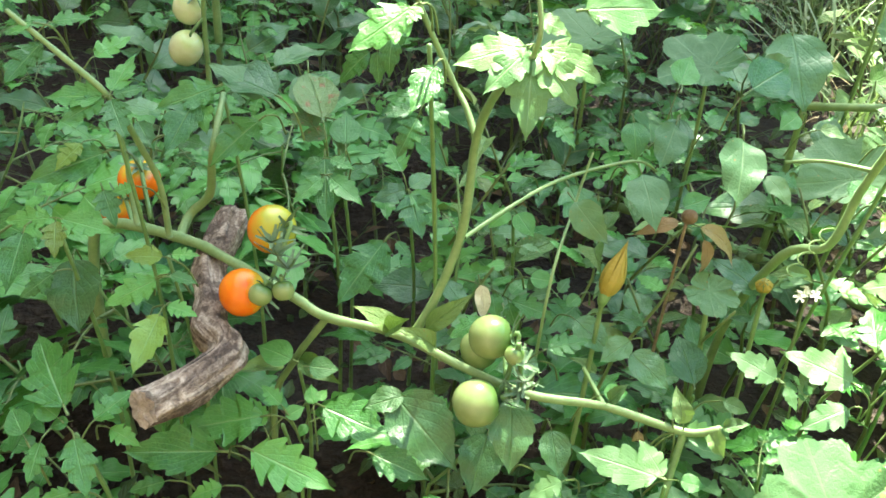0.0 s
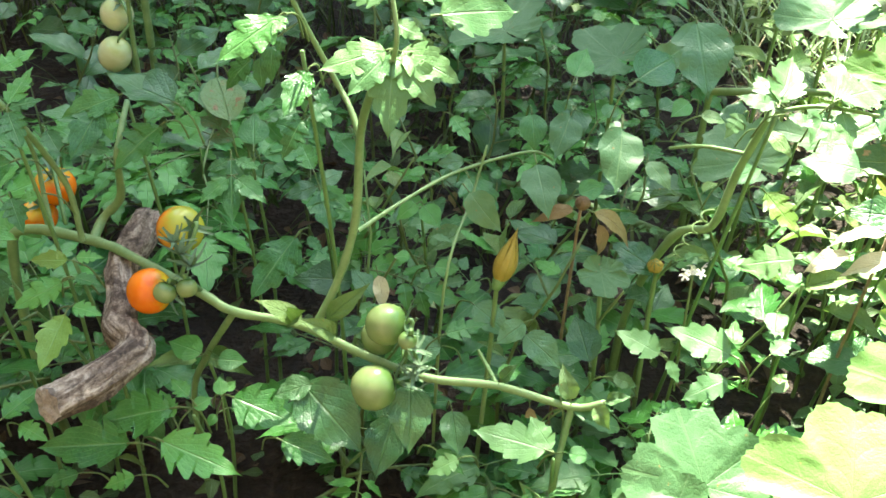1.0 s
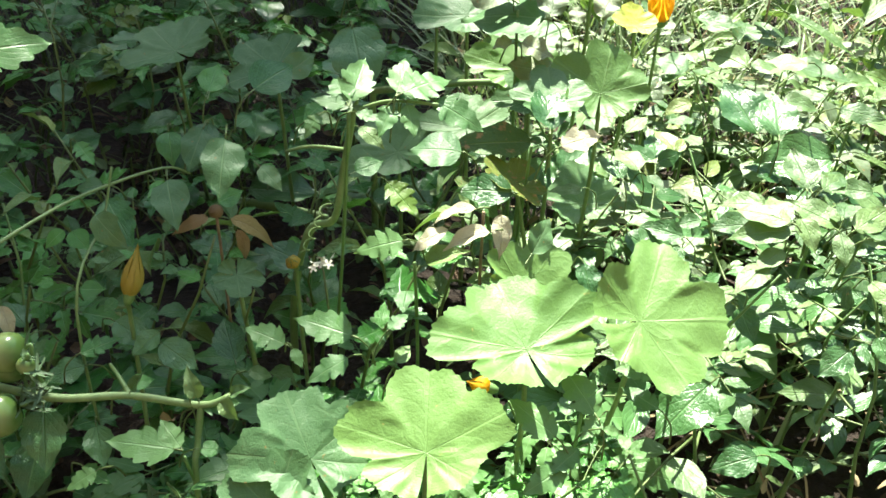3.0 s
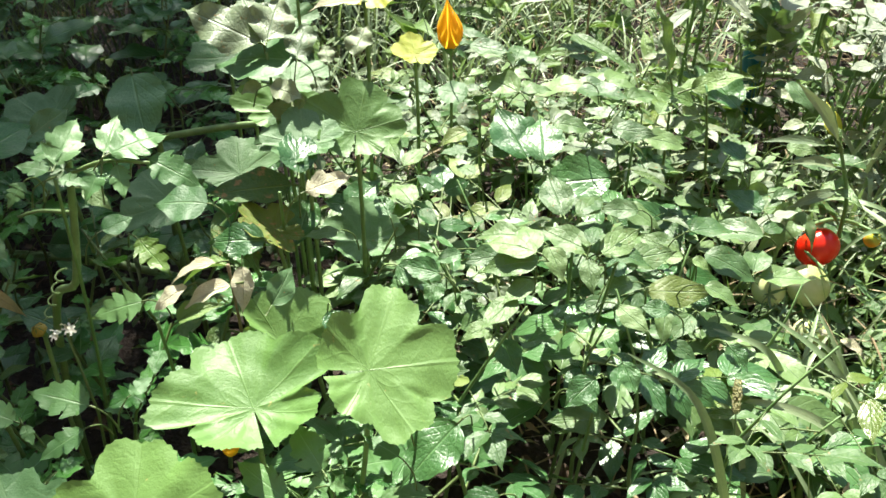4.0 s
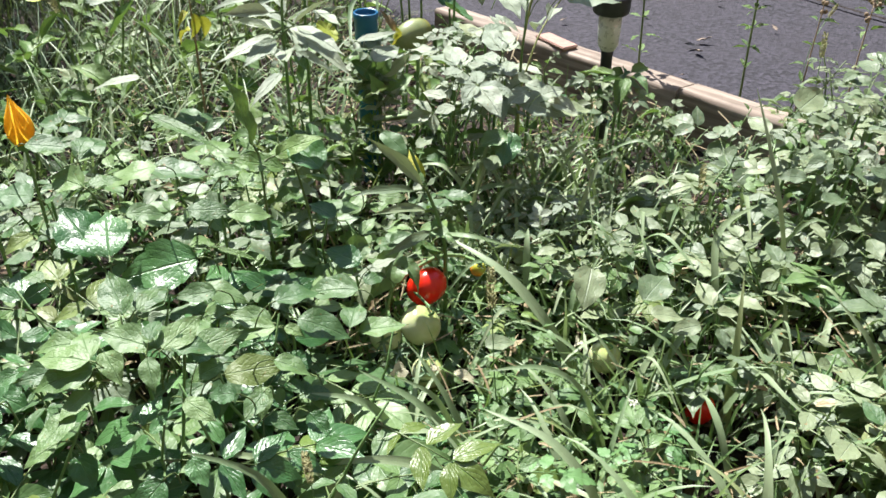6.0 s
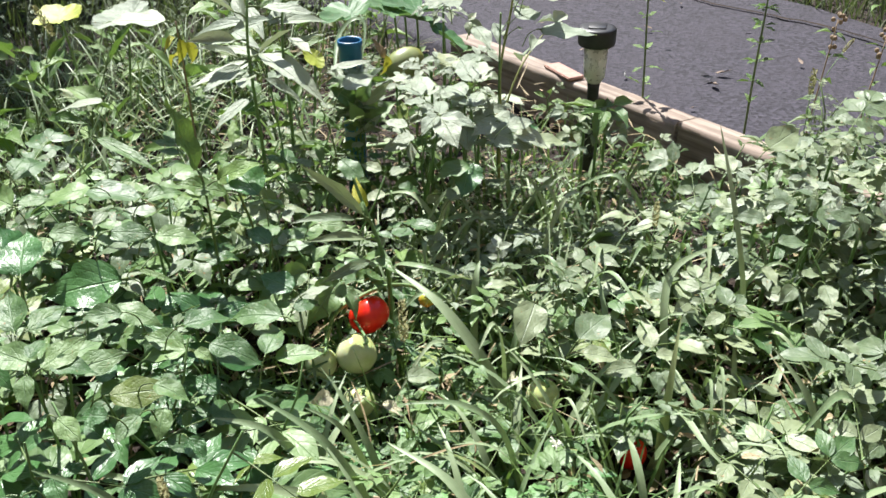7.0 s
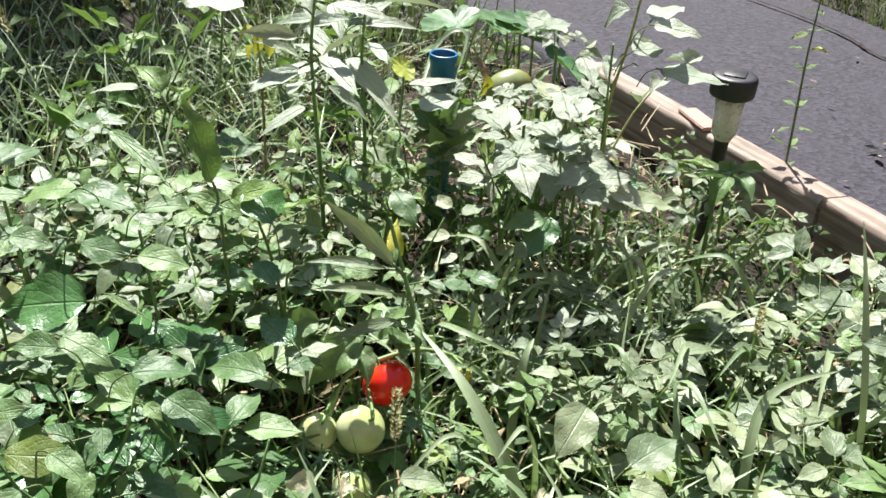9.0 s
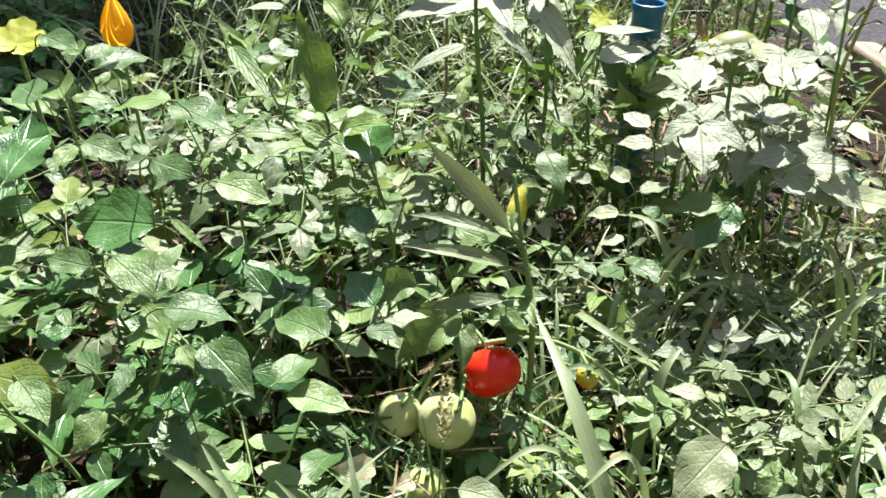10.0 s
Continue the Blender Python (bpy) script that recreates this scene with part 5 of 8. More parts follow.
# squash fruit beside the blue container
gourd = thing("squash_fruit", (2.360, 1.800, 0.335), "pale green squash fruit with a withered yellow blossom end", "squash", "")
put("fruit", lathe_fruit(0.042, 0.060, 0.04, 0.02, M_GOURD, 3), gourd, Matrix.Translation(gourd.location) @ turn(15, 75, 20))
put("withered_blossom", DRY_LEAVES[0], gourd, along((2.306, 1.80, 0.345), (2.285, 1.80, 0.415), (0, -1, 0), 0.06), "withered brown blossom")
put("withered_blossom", YELLOW_LEAVES[0], gourd, along((2.300, 1.79, 0.39), (2.296, 1.78, 0.330), (0, -1, 0.2), 0.07), "yellow withered petal")
bm = grid()
tube(bm, local(gourd, smooth_line([(2.415, 1.81, 0.33), (2.455, 1.83, 0.32), (2.47, 1.85, 0.15), (2.46, 1.86, -0.02)], 4)), 0.006, 0.007, 7)
part("stalk", bm, M_STEM, gourd)
keep_open((2.350, 1.79, 0.35), 0.065)
keep_open((2.158, 1.70, 0.45), 0.025)
keep_open((2.667, 1.36, 0.45), 0.06)
keep_open((2.667, 1.36, 0.39), 0.02)

sq3 = thing("squash_plant", (2.45, 1.85, 0), "squash plant with dark green leaves beside the drive", "squash plant", "squash plants")
branch(sq3, [(2.46, 1.80, 0.0), (2.45, 1.87, 0.05), (2.35, 1.95, 0.04), (2.2, 2.0, 0.03)], 0.009, 0.008, "vine_stem")
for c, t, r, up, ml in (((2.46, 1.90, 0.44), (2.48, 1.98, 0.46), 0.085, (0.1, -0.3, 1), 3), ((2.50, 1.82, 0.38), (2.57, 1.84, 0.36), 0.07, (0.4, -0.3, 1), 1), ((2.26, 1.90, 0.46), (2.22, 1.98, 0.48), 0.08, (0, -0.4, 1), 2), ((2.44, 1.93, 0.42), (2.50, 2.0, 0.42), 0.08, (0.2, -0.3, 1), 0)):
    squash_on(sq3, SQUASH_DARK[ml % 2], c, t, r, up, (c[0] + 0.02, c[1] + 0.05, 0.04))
squash_on(sq3, SQUASH_DARK[0], (2.39, 1.90, 0.44), (2.42, 1.97, 0.455), 0.080, (0.1, -0.3, 1), (2.43, 1.95, 0.04))

# dry and bleached leaves
dryset = thing("dry_leaf_cluster", (0.43, 1.01, 0.0), "curled brown dry leaves caught on a pale stem", "dry leaf", "dry leaves")
branch(dryset, [(0.43, 1.03, -0.01), (0.43, 1.03, 0.2), (0.43, 1.02, 0.40)], 0.003, 0.002, "stem", M_STALK)
for b, t in (((0.43, 1.02, 0.40), (0.385, 1.0, 0.41)), ((0.43, 1.02, 0.40), (0.50, 0.995, 0.39)), ((0.45, 1.02, 0.39), (0.47, 0.99, 0.35))):
    leaf_on(dryset, DRY_LEAVES, b, t, (0, -0.5, 0.8), "", 1.0)
put("snail_shell", lathe_fruit(0.010, 0.009, 0.1, 0, M_DRY, 2), dryset, Matrix.Translation((0.43, 1.012, 0.413)), "small round pale brown seed ball")
paper = thing("dry_leaf_cluster", (0.78, 0.90, 0.0), "bleached papery dry leaves hanging in the sun", "dry leaf", "dry leaves")
branch(paper, [(0.78, 0.93, -0.01), (0.78, 0.93, 0.2), (0.77, 0.90, 0.44)], 0.003, 0.002, "stem", M_STALK)
for b, t in (((0.771, 0.878, 0.46), (0.693, 0.894, 0.45)), ((0.783, 0.855, 0.44), (0.705, 0.862, 0.43)), ((0.788, 0.885, 0.46), (0.775, 0.827, 0.42)), ((0.729, 0.874, 0.44), (0.666, 0.875, 0.42))):
    leaf_on(paper, PAPER_LEAVES, b, t, (rng.uniform(-0.15, 0.15), -0.05, 1), "", 0.85)
leaf_on(paper, BROAD_DEEP, (0.799, 0.805, 0.42), (0.845, 0.842, 0.46), (0.1, -0.7, 0.7), "", 0.85, 0)
keep_open((0.75, 0.87, 0.44), 0.05)
OPEN.append((Vector((0.74, 0.86, 0.45)), 0.06, (to_sun,)))
OPEN.append((Vector((0.66, 0.87, 0.62)), 0.08, (to_sun,)))

# ---- the fruit in the sunny bed ----
tomato((1.822, 1.010, 0.165), 0.0405, M_RED, "shiny ripe red tomato under leaves", (1.80, 1.06, 0.20), (-40, -20), 0.88, calyx=False, seed=13)
tomato((1.760, 0.945, 0.138), 0.0380, M_PALEF, "large pale green tomato beside the red one", (1.79, 1.02, 0.17), (25, 20), 0.94, calyx=False, seed=14)
tomato((1.700, 0.972, 0.125), 0.0300, M_PALEF, "pale green tomato behind a larger one", (1.74, 1.03, 0.15), (20, 10), 0.95, calyx=False, seed=15)
tomato((1.728, 0.880, 0.085), 0.0300, M_PALEF, "pale tomato low under dry leaves", (1.74, 0.93, 0.06), (20, 10), 0.95, calyx=False, seed=16)
tomato((2.030, 0.730, 0.070), 0.0310, M_PALEF, "whitish green tomato on the ground among leaves", (2.04, 0.79, 0.09), (20, 0), 0.95, calyx=False, seed=17)
tomato((2.078, 0.539, 0.050), 0.0255, M_RED, "red tomato half hidden behind a broad grass blade", (2.10, 0.60, 0.10), (20, 0), 1.25, calyx=False, seed=18)
tomato((1.954, 1.016, 0.150), 0.0160, M_ORANGE_Y, "small yellow tomato in the shade of a blade", (1.95, 1.06, 0.16), (20, 0), 0.95, seed=19)
bed_vine = thing("tomato_plant", (1.80, 1.10, 0), "low tomato plant with dry trusses in the sunny bed", "tomato plant", "tomato plants")
branch(bed_vine, [(1.80, 1.14, -0.02), (1.80, 1.10, 0.10), (1.79, 1.04, 0.185), (1.75, 1.03, 0.16), (1.72, 0.99, 0.10), (1.735, 0.93, 0.06)], 0.005, 0.003)
branch(bed_vine, [(1.79, 1.04, 0.185), (1.90, 1.06, 0.18), (1.99, 1.03, 0.14), (2.04, 0.90, 0.11), (2.05, 0.78, 0.09), (2.15, 0.60, 0.06)], 0.004, 0.003)
for k in range(16):
    p = (1.70 + rng.uniform(-0.03, 0.05), 0.90 + rng.uniform(-0.05, 0.05), 0.10 + rng.uniform(-0.04, 0.05))
    put("calyx", calyx_mesh(rng.uniform(0.016, 0.028), 6, k, 20), bed_vine, Matrix.Translation(p) @ turn(rng.uniform(-60, 60), rng.uniform(-60, 60), 0), "dry straw-coloured truss" if k == 0 else "")
for b, t in (((1.72, 0.86, 0.12), (1.70, 0.82, 0.15)), ((1.75, 0.85, 0.10), (1.77, 0.80, 0.10)), ((1.68, 0.88, 0.12), (1.64, 0.84, 0.16)), ((2.0, 0.77, 0.10), (1.97, 0.74, 0.13))):
    leaf_on(bed_vine, PAPER_LEAVES, b, t, (0, -0.6, 0.8), "", 1.0)
for b, t in (((1.80, 1.05, 0.22), (1.87, 1.03, 0.24)), ((1.84, 1.08, 0.24), (1.86, 1.0, 0.29))):
    leaf_on(bed_vine, BROAD_LEAVES, b, t, (0, -0.4, 0.9), "", 0.9)
leaf_on(bed_vine, BROAD_LEAVES, (1.78, 1.05, 0.225), (1.785, 0.965, 0.222), (0, -0.4, 0.9), "curled grey-green leaf over the red tomato", 0.8, 0)
leaf_on(bed_vine, BROAD_LEAVES, (1.86, 1.08, 0.22), (1.835, 0.985, 0.225), (0.2, -0.4, 0.9), "", 0.8, 2)
leaf_on(bed_vine, BROAD_LEAVES, (2.10, 0.60, 0.06), (2.125, 0.50, 0.09), (-0.2, -0.5, 0.8), "", 0.8, 1)
leaf_on(bed_vine, BROAD_LEAVES, (2.18, 0.58, 0.05), (2.16, 0.49, 0.075), (-0.2, -0.6, 0.8), "", 0.75, 3)


# ---- leaves that can be told apart, shoot by shoot ----
def shoot(kind, label, category, group, foot_at, node_at, leaves):
    """A shoot from the ground to a node, and its leaflets, each on a thin stalk from the node."""
    root = thing(kind, foot_at, label, category, group)
    n, b = Vector(node_at), Vector(foot_at)
    branch(root, [b - Vector((0, 0, 0.02)), b.lerp(n, 0.5) + Vector((0.008, 0.012, 0)), n - Vector((0, 0, 0.01))], 0.0032, 0.0022, "stem", M_STEM, n=6)
    for meshes, base, tip, *up in leaves:
        p, t = Vector(base), Vector(tip)
        flat = 0.6 if meshes is CRINKLED else 0.25 if meshes is SHINE else 0.3 if p.x > 0.9 and meshes is not DEEP else 0.5
        face_up = Vector((-0.3, -0.75, 0.6) if p.x > 0.9 else (-0.05, -0.8, 0.6)) * flat + Vector((0, 0, 1 - flat))
        face_up += Vector((rng.uniform(-0.12, 0.12), rng.uniform(-0.12, 0.12), 0))
        leaf_on(root, meshes, p, t, Vector(up[0]) if up else face_up)
        if (p - n).length > 0.012:
            way = (p - t).normalized()
            branch(root, [p, p + way * 0.016 - Vector((0, -0.004, 0.014)), p + way * 0.024 - Vector((0, -0.012, 0.045))], 0.0009, 0.0013, "leaf_stalk", M_STEM_DARK, n=5)
        keep_open(p.lerp(t, 0.5), 0.34 * (t - p).length)
    return root


shoot("tomato_plant", "tomato shoot with pointed toothed leaflets spread like a star", "tomato plant", "tomato plants", (-0.193, 0.915, 0.000), (-0.203, 0.885, 0.600), (
    (LEAFLET, (-0.203, 0.885, 0.600), (-0.267, 0.882, 0.597)),
    (LEAFLET, (-0.203, 0.885, 0.600), (-0.246, 0.855, 0.584)),
    (LEAFLET, (-0.203, 0.885, 0.600), (-0.177, 0.839, 0.578)),
    (LEAFLET, (-0.203, 0.885, 0.600), (-0.167, 0.897, 0.607)),
    (LEAFLET, (-0.203, 0.885, 0.600), (-0.189, 0.936, 0.626)),
    (LEAFLET, (-0.270, 0.922, 0.640), (-0.299, 0.870, 0.613)),
    (LEAFLET, (-0.271, 0.938, 0.650), (-0.229, 0.949, 0.657)),
    (LEAFLET, (-0.274, 0.912, 0.660), (-0.294, 0.899, 0.653)),
    (LEAFLET, (-0.264, 1.011, 0.580), (-0.223, 1.044, 0.598)),
))
shoot("tomato_plant", "broad tomato leaf with a pale wet sheen over the ripening fruit", "tomato plant", "tomato plants", (-0.100, 1.030, 0.000), (-0.125, 1.027, 0.550), (
    (DEEP, (-0.047, 0.958, 0.570), (-0.132, 0.999, 0.588), (0, -0.1, 1)),
    (LEAFLET, (-0.125, 1.027, 0.550), (-0.198, 0.993, 0.531)),
    (LEAFLET, (-0.152, 1.015, 0.540), (-0.176, 0.943, 0.503)),
    (LEAFLET, (-0.069, 0.976, 0.540), (-0.126, 0.920, 0.510)),
    (LEAFLET, (-0.153, 1.022, 0.540), (-0.136, 0.974, 0.516)),
    (LEAFLET, (-0.189, 0.992, 0.500), (-0.135, 0.981, 0.496)),
    (LEAFLET, (-0.230, 1.029, 0.500), (-0.200, 0.989, 0.481)),
))
shoot("leafy_weed", "weed with oval leaves spotted and browned at the edges", "weed", "leafy weeds", (0.006, 1.139, 0.000), (-0.004, 1.109, 0.440), (
    (SPOTTED, (-0.022, 1.099, 0.470), (-0.052, 1.188, 0.514)),
    (SPOTTED, (-0.036, 1.110, 0.460), (-0.072, 1.135, 0.471)),
    (SPOTTED, (-0.014, 1.104, 0.450), (-0.060, 1.105, 0.449)),
    (HEART, (0.007, 1.084, 0.440), (0.002, 1.142, 0.469)),
    (HEART, (0.024, 1.124, 0.400), (0.046, 1.109, 0.393)),
))
shoot("tomato_plant", "tomato leaf spread like a fan behind the orange fruit", "tomato plant", "tomato plants", (-0.005, 1.080, 0.000), (-0.015, 1.050, 0.460), (
    (LEAFLET, (-0.015, 1.050, 0.460), (-0.003, 0.956, 0.414)),
    (LEAFLET, (-0.010, 1.007, 0.450), (-0.045, 0.971, 0.431)),
    (LEAFLET, (-0.007, 1.007, 0.450), (0.039, 0.970, 0.433)),
    (LEAFLET, (-0.012, 1.029, 0.460), (-0.041, 1.014, 0.452)),
    (LEAFLET, (-0.009, 1.030, 0.460), (0.026, 1.016, 0.454)),
))
shoot("tomato_plant", "dark green tomato side shoot with glossy leaflets", "tomato plant", "tomato plants", (0.096, 1.145, 0.000), (0.086, 1.115, 0.370), (
    (DEEP, (0.086, 1.115, 0.370), (0.037, 1.101, 0.361)),
    (LEAFLET, (0.086, 1.115, 0.370), (0.108, 1.047, 0.337)),
    (LEAFLET, (0.086, 1.115, 0.370), (0.132, 1.078, 0.353)),
    (LEAFLET, (0.079, 1.134, 0.380), (0.053, 1.187, 0.406)),
    (DEEP, (0.086, 1.115, 0.370), (0.120, 1.144, 0.385)),
    (LEAFLET, (0.066, 1.051, 0.340), (0.003, 0.959, 0.292)),
    (LEAFLET, (0.073, 1.054, 0.330), (0.096, 1.029, 0.318)),
    (LEAFLET, (-0.009, 1.152, 0.360), (0.032, 1.174, 0.372)),
))
shoot("tomato_plant", "tall tomato stem with drooping bright leaflets", "tomato plant", "tomato plants", (0.130, 0.950, 0.000), (0.106, 0.837, 0.700), (
    (LEAFLET, (0.096, 0.803, 0.740), (0.040, 0.756, 0.715)),
    (LEAFLET, (0.114, 0.825, 0.680), (0.092, 0.773, 0.653)),
    (LEAFLET, (0.098, 0.800, 0.740), (0.087, 0.780, 0.729)),
))
shoot("tomato_plant", "tomato leaf hanging low with rounded leaflets", "tomato plant", "tomato plants", (-0.246, 0.862, 0.000), (-0.256, 0.832, 0.490), (
    (LEAFLET, (-0.256, 0.832, 0.490), (-0.310, 0.828, 0.486)),
    (LEAFLET, (-0.256, 0.832, 0.490), (-0.194, 0.818, 0.485)),
    (LEAFLET, (-0.256, 0.832, 0.490), (-0.249, 0.791, 0.470)),
    (LEAFLET, (-0.280, 0.815, 0.490), (-0.282, 0.749, 0.457)),
    (LEAFLET, (-0.235, 0.955, 0.500), (-0.322, 0.914, 0.477)),
    (LEAFLET, (-0.263, 0.953, 0.510), (-0.291, 0.920, 0.492)),
    (LEAFLET, (-0.201, 0.914, 0.480), (-0.229, 0.904, 0.474)),
    (LEAFLET, (-0.236, 0.910, 0.480), (-0.212, 0.867, 0.459)),
))
shoot("tomato_plant", "hanging tomato leaf with toothed leaflets before the stick", "tomato plant", "tomato plants", (-0.144, 0.874, 0.000), (-0.154, 0.844, 0.450), (
    (LEAFLET, (-0.147, 0.784, 0.420), (-0.165, 0.720, 0.387)),
    (LEAFLET, (-0.156, 0.822, 0.430), (-0.212, 0.791, 0.413)),
    (LEAFLET, (-0.147, 0.814, 0.440), (-0.114, 0.805, 0.436)),
    (LEAFLET, (-0.147, 0.789, 0.420), (-0.110, 0.780, 0.417)),
    (LEAFLET, (-0.150, 0.829, 0.450), (-0.197, 0.830, 0.449)),
    (LEAFLET, (-0.150, 0.834, 0.450), (-0.117, 0.834, 0.451)),
    (DEEP, (-0.263, 0.868, 0.420), (-0.240, 0.785, 0.379)),
    (LEAFLET, (-0.270, 0.837, 0.420), (-0.303, 0.807, 0.404)),
))
shoot("tomato_plant", "low tomato leaf with a long pointed leaflet", "tomato plant", "tomato plants", (-0.200, 0.707, 0.000), (-0.210, 0.677, 0.360), (
    (LEAFLET, (-0.215, 0.681, 0.370), (-0.273, 0.762, 0.409)),
    (LEAFLET, (-0.209, 0.670, 0.360), (-0.182, 0.614, 0.333)),
    (LEAFLET, (-0.234, 0.661, 0.360), (-0.238, 0.620, 0.340)),
    (HEART, (-0.247, 0.657, 0.360), (-0.272, 0.688, 0.375)),
    (LEAFLET, (-0.196, 0.681, 0.360), (-0.161, 0.717, 0.379)),
    (HEART, (-0.223, 0.683, 0.360), (-0.255, 0.703, 0.369)),
    (HEART, (-0.213, 0.684, 0.360), (-0.238, 0.679, 0.357)),
    (LEAFLET, (-0.184, 0.688, 0.350), (-0.148, 0.672, 0.343)),
    (LEAFLET, (-0.199, 0.625, 0.330), (-0.232, 0.616, 0.324)),
))
shoot("tomato_plant", "low tomato plant with broad quilted leaflets round the stick", "tomato plant", "tomato plants", (-0.024, 0.808, 0.000), (-0.034, 0.778, 0.280), (
    (LEAFLET, (-0.042, 0.762, 0.300), (-0.136, 0.747, 0.290)),
    (LEAFLET, (-0.030, 0.765, 0.310), (-0.056, 0.787, 0.320)),
    (LEAFLET, (-0.081, 0.727, 0.280), (-0.194, 0.725, 0.275)),
    (LEAFLET, (-0.068, 0.735, 0.280), (0.032, 0.696, 0.264)),
    (LEAFLET, (0.000, 0.802, 0.280), (0.086, 0.769, 0.266)),
    (HEART, (-0.030, 0.758, 0.300), (-0.007, 0.770, 0.307)),
    (LEAFLET, (-0.047, 0.751, 0.290), (-0.069, 0.784, 0.306)),
    (LEAFLET, (-0.139, 0.703, 0.260), (-0.182, 0.692, 0.253)),
    (LEAFLET, (-0.083, 0.708, 0.250), (-0.122, 0.697, 0.243)),
))
shoot("tomato_plant", "small tomato side shoot with smooth heart-shaped leaflets", "tomato plant", "tomato plants", (-0.030, 0.890, 0.000), (-0.022, 0.834, 0.310), (
    (HEART, (-0.022, 0.834, 0.310), (-0.075, 0.855, 0.319)),
    (HEART, (-0.017, 0.829, 0.310), (0.024, 0.826, 0.310)),
    (HEART, (-0.001, 0.785, 0.290), (-0.006, 0.809, 0.302)),
    (HEART, (-0.004, 0.773, 0.280), (-0.017, 0.758, 0.272)),
    (HEART, (0.001, 0.794, 0.290), (0.012, 0.807, 0.297)),
))
shoot("tomato_plant", "dark green tomato leaflets low beside the green fruit", "tomato plant", "tomato plants", (0.122, 0.883, 0.000), (0.112, 0.853, 0.250), (
    (DEEP, (0.079, 0.839, 0.270), (0.160, 0.757, 0.231)),
    (DEEP, (0.099, 0.832, 0.270), (0.048, 0.819, 0.262)),
    (DEEP, (0.212, 0.797, 0.310), (0.211, 0.719, 0.271)),
    (DEEP, (0.194, 0.814, 0.240), (0.172, 0.742, 0.203)),
    (DEEP, (0.261, 0.802, 0.260), (0.269, 0.749, 0.234)),
    (LEAFLET, (0.058, 0.772, 0.240), (0.128, 0.745, 0.229)),
    (LEAFLET, (0.240, 0.766, 0.230), (0.276, 0.737, 0.217)),
    (DEEP, (0.254, 0.877, 0.290), (0.195, 0.869, 0.284)),
    (LEAFLET, (0.248, 0.850, 0.330), (0.305, 0.864, 0.339)),
    (DEEP, (0.286, 0.913, 0.330), (0.336, 0.873, 0.311)),
))
shoot("tomato_plant", "pale tomato leaf with quilted leaflets under the branch", "tomato plant", "tomato plants", (0.370, 0.730, 0.000), (0.367, 0.704, 0.290), (
    (YOUNG, (0.367, 0.704, 0.290), (0.276, 0.733, 0.302)),
    (YOUNG, (0.367, 0.704, 0.290), (0.342, 0.745, 0.310)),
    (HEART, (0.305, 0.792, 0.320), (0.341, 0.799, 0.324)),
    (HEART, (0.380, 0.714, 0.280), (0.412, 0.708, 0.278)),
    (YOUNG, (0.385, 0.753, 0.310), (0.438, 0.748, 0.309)),
    (YOUNG, (0.378, 0.759, 0.320), (0.374, 0.773, 0.327)),
    (YOUNG, (0.270, 0.725, 0.260), (0.228, 0.709, 0.250)),
))
shoot("leafy_weed", "weed with toothed dark leaves in half shade", "weed", "leafy weeds", (0.470, 0.970, 0.000), (0.434, 0.862, 0.270), (
    (DEEP, (0.434, 0.862, 0.270), (0.421, 0.934, 0.305)),
    (DEEP, (0.344, 0.857, 0.330), (0.391, 0.816, 0.311)),
    (DEEP, (0.350, 0.865, 0.340), (0.310, 0.840, 0.326)),
    (DEEP, (0.286, 1.100, 0.420), (0.243, 1.099, 0.418)),
    (LEAFLET, (0.284, 1.075, 0.420), (0.320, 0.993, 0.380)),
    (LEAFLET, (0.352, 1.055, 0.450), (0.383, 0.990, 0.418)),
    (HEART, (0.432, 1.182, 0.500), (0.456, 1.234, 0.527)),
    (DEEP, (0.433, 1.149, 0.480), (0.413, 1.082, 0.446)),
    (HEART, (0.375, 1.162, 0.470), (0.378, 1.103, 0.440)),
    (HEART, (0.485, 1.089, 0.540), (0.564, 1.145, 0.571)),
    (DEEP, (0.696, 1.533, 0.460), (0.698, 1.384, 0.385)),
    (LEAFLET, (0.261, 1.083, 0.500), (0.286, 1.043, 0.481)),
))
shoot("leafy_weed", "bushy nightshade with small oval leaflets beside the shoot", "weed", "leafy weeds", (0.236, 1.125, 0.000), (0.226, 1.095, 0.360), (
    (HEART, (0.226, 1.095, 0.360), (0.189, 1.071, 0.347)),
    (HEART, (0.226, 1.095, 0.360), (0.252, 1.058, 0.342)),
    (HEART, (0.234, 1.081, 0.420), (0.209, 1.073, 0.415)),
    (HEART, (0.216, 0.995, 0.340), (0.188, 0.995, 0.339)),
    (HEART, (0.237, 0.987, 0.330), (0.276, 0.981, 0.328)),
    (LEAFLET, (0.188, 0.931, 0.310), (0.142, 0.904, 0.295)),
    (HEART, (0.298, 0.932, 0.350), (0.278, 0.915, 0.341)),
    (HEART, (0.323, 1.049, 0.420), (0.324, 1.071, 0.431)),
    (HEART, (0.465, 1.133, 0.470), (0.497, 1.158, 0.483)),
    (HEART, (0.426, 1.050, 0.400), (0.470, 1.066, 0.409)),
    (HEART, (0.600, 1.176, 0.480), (0.566, 1.151, 0.466)),
    (HEART, (0.615, 1.030, 0.440), (0.666, 1.046, 0.449)),
))
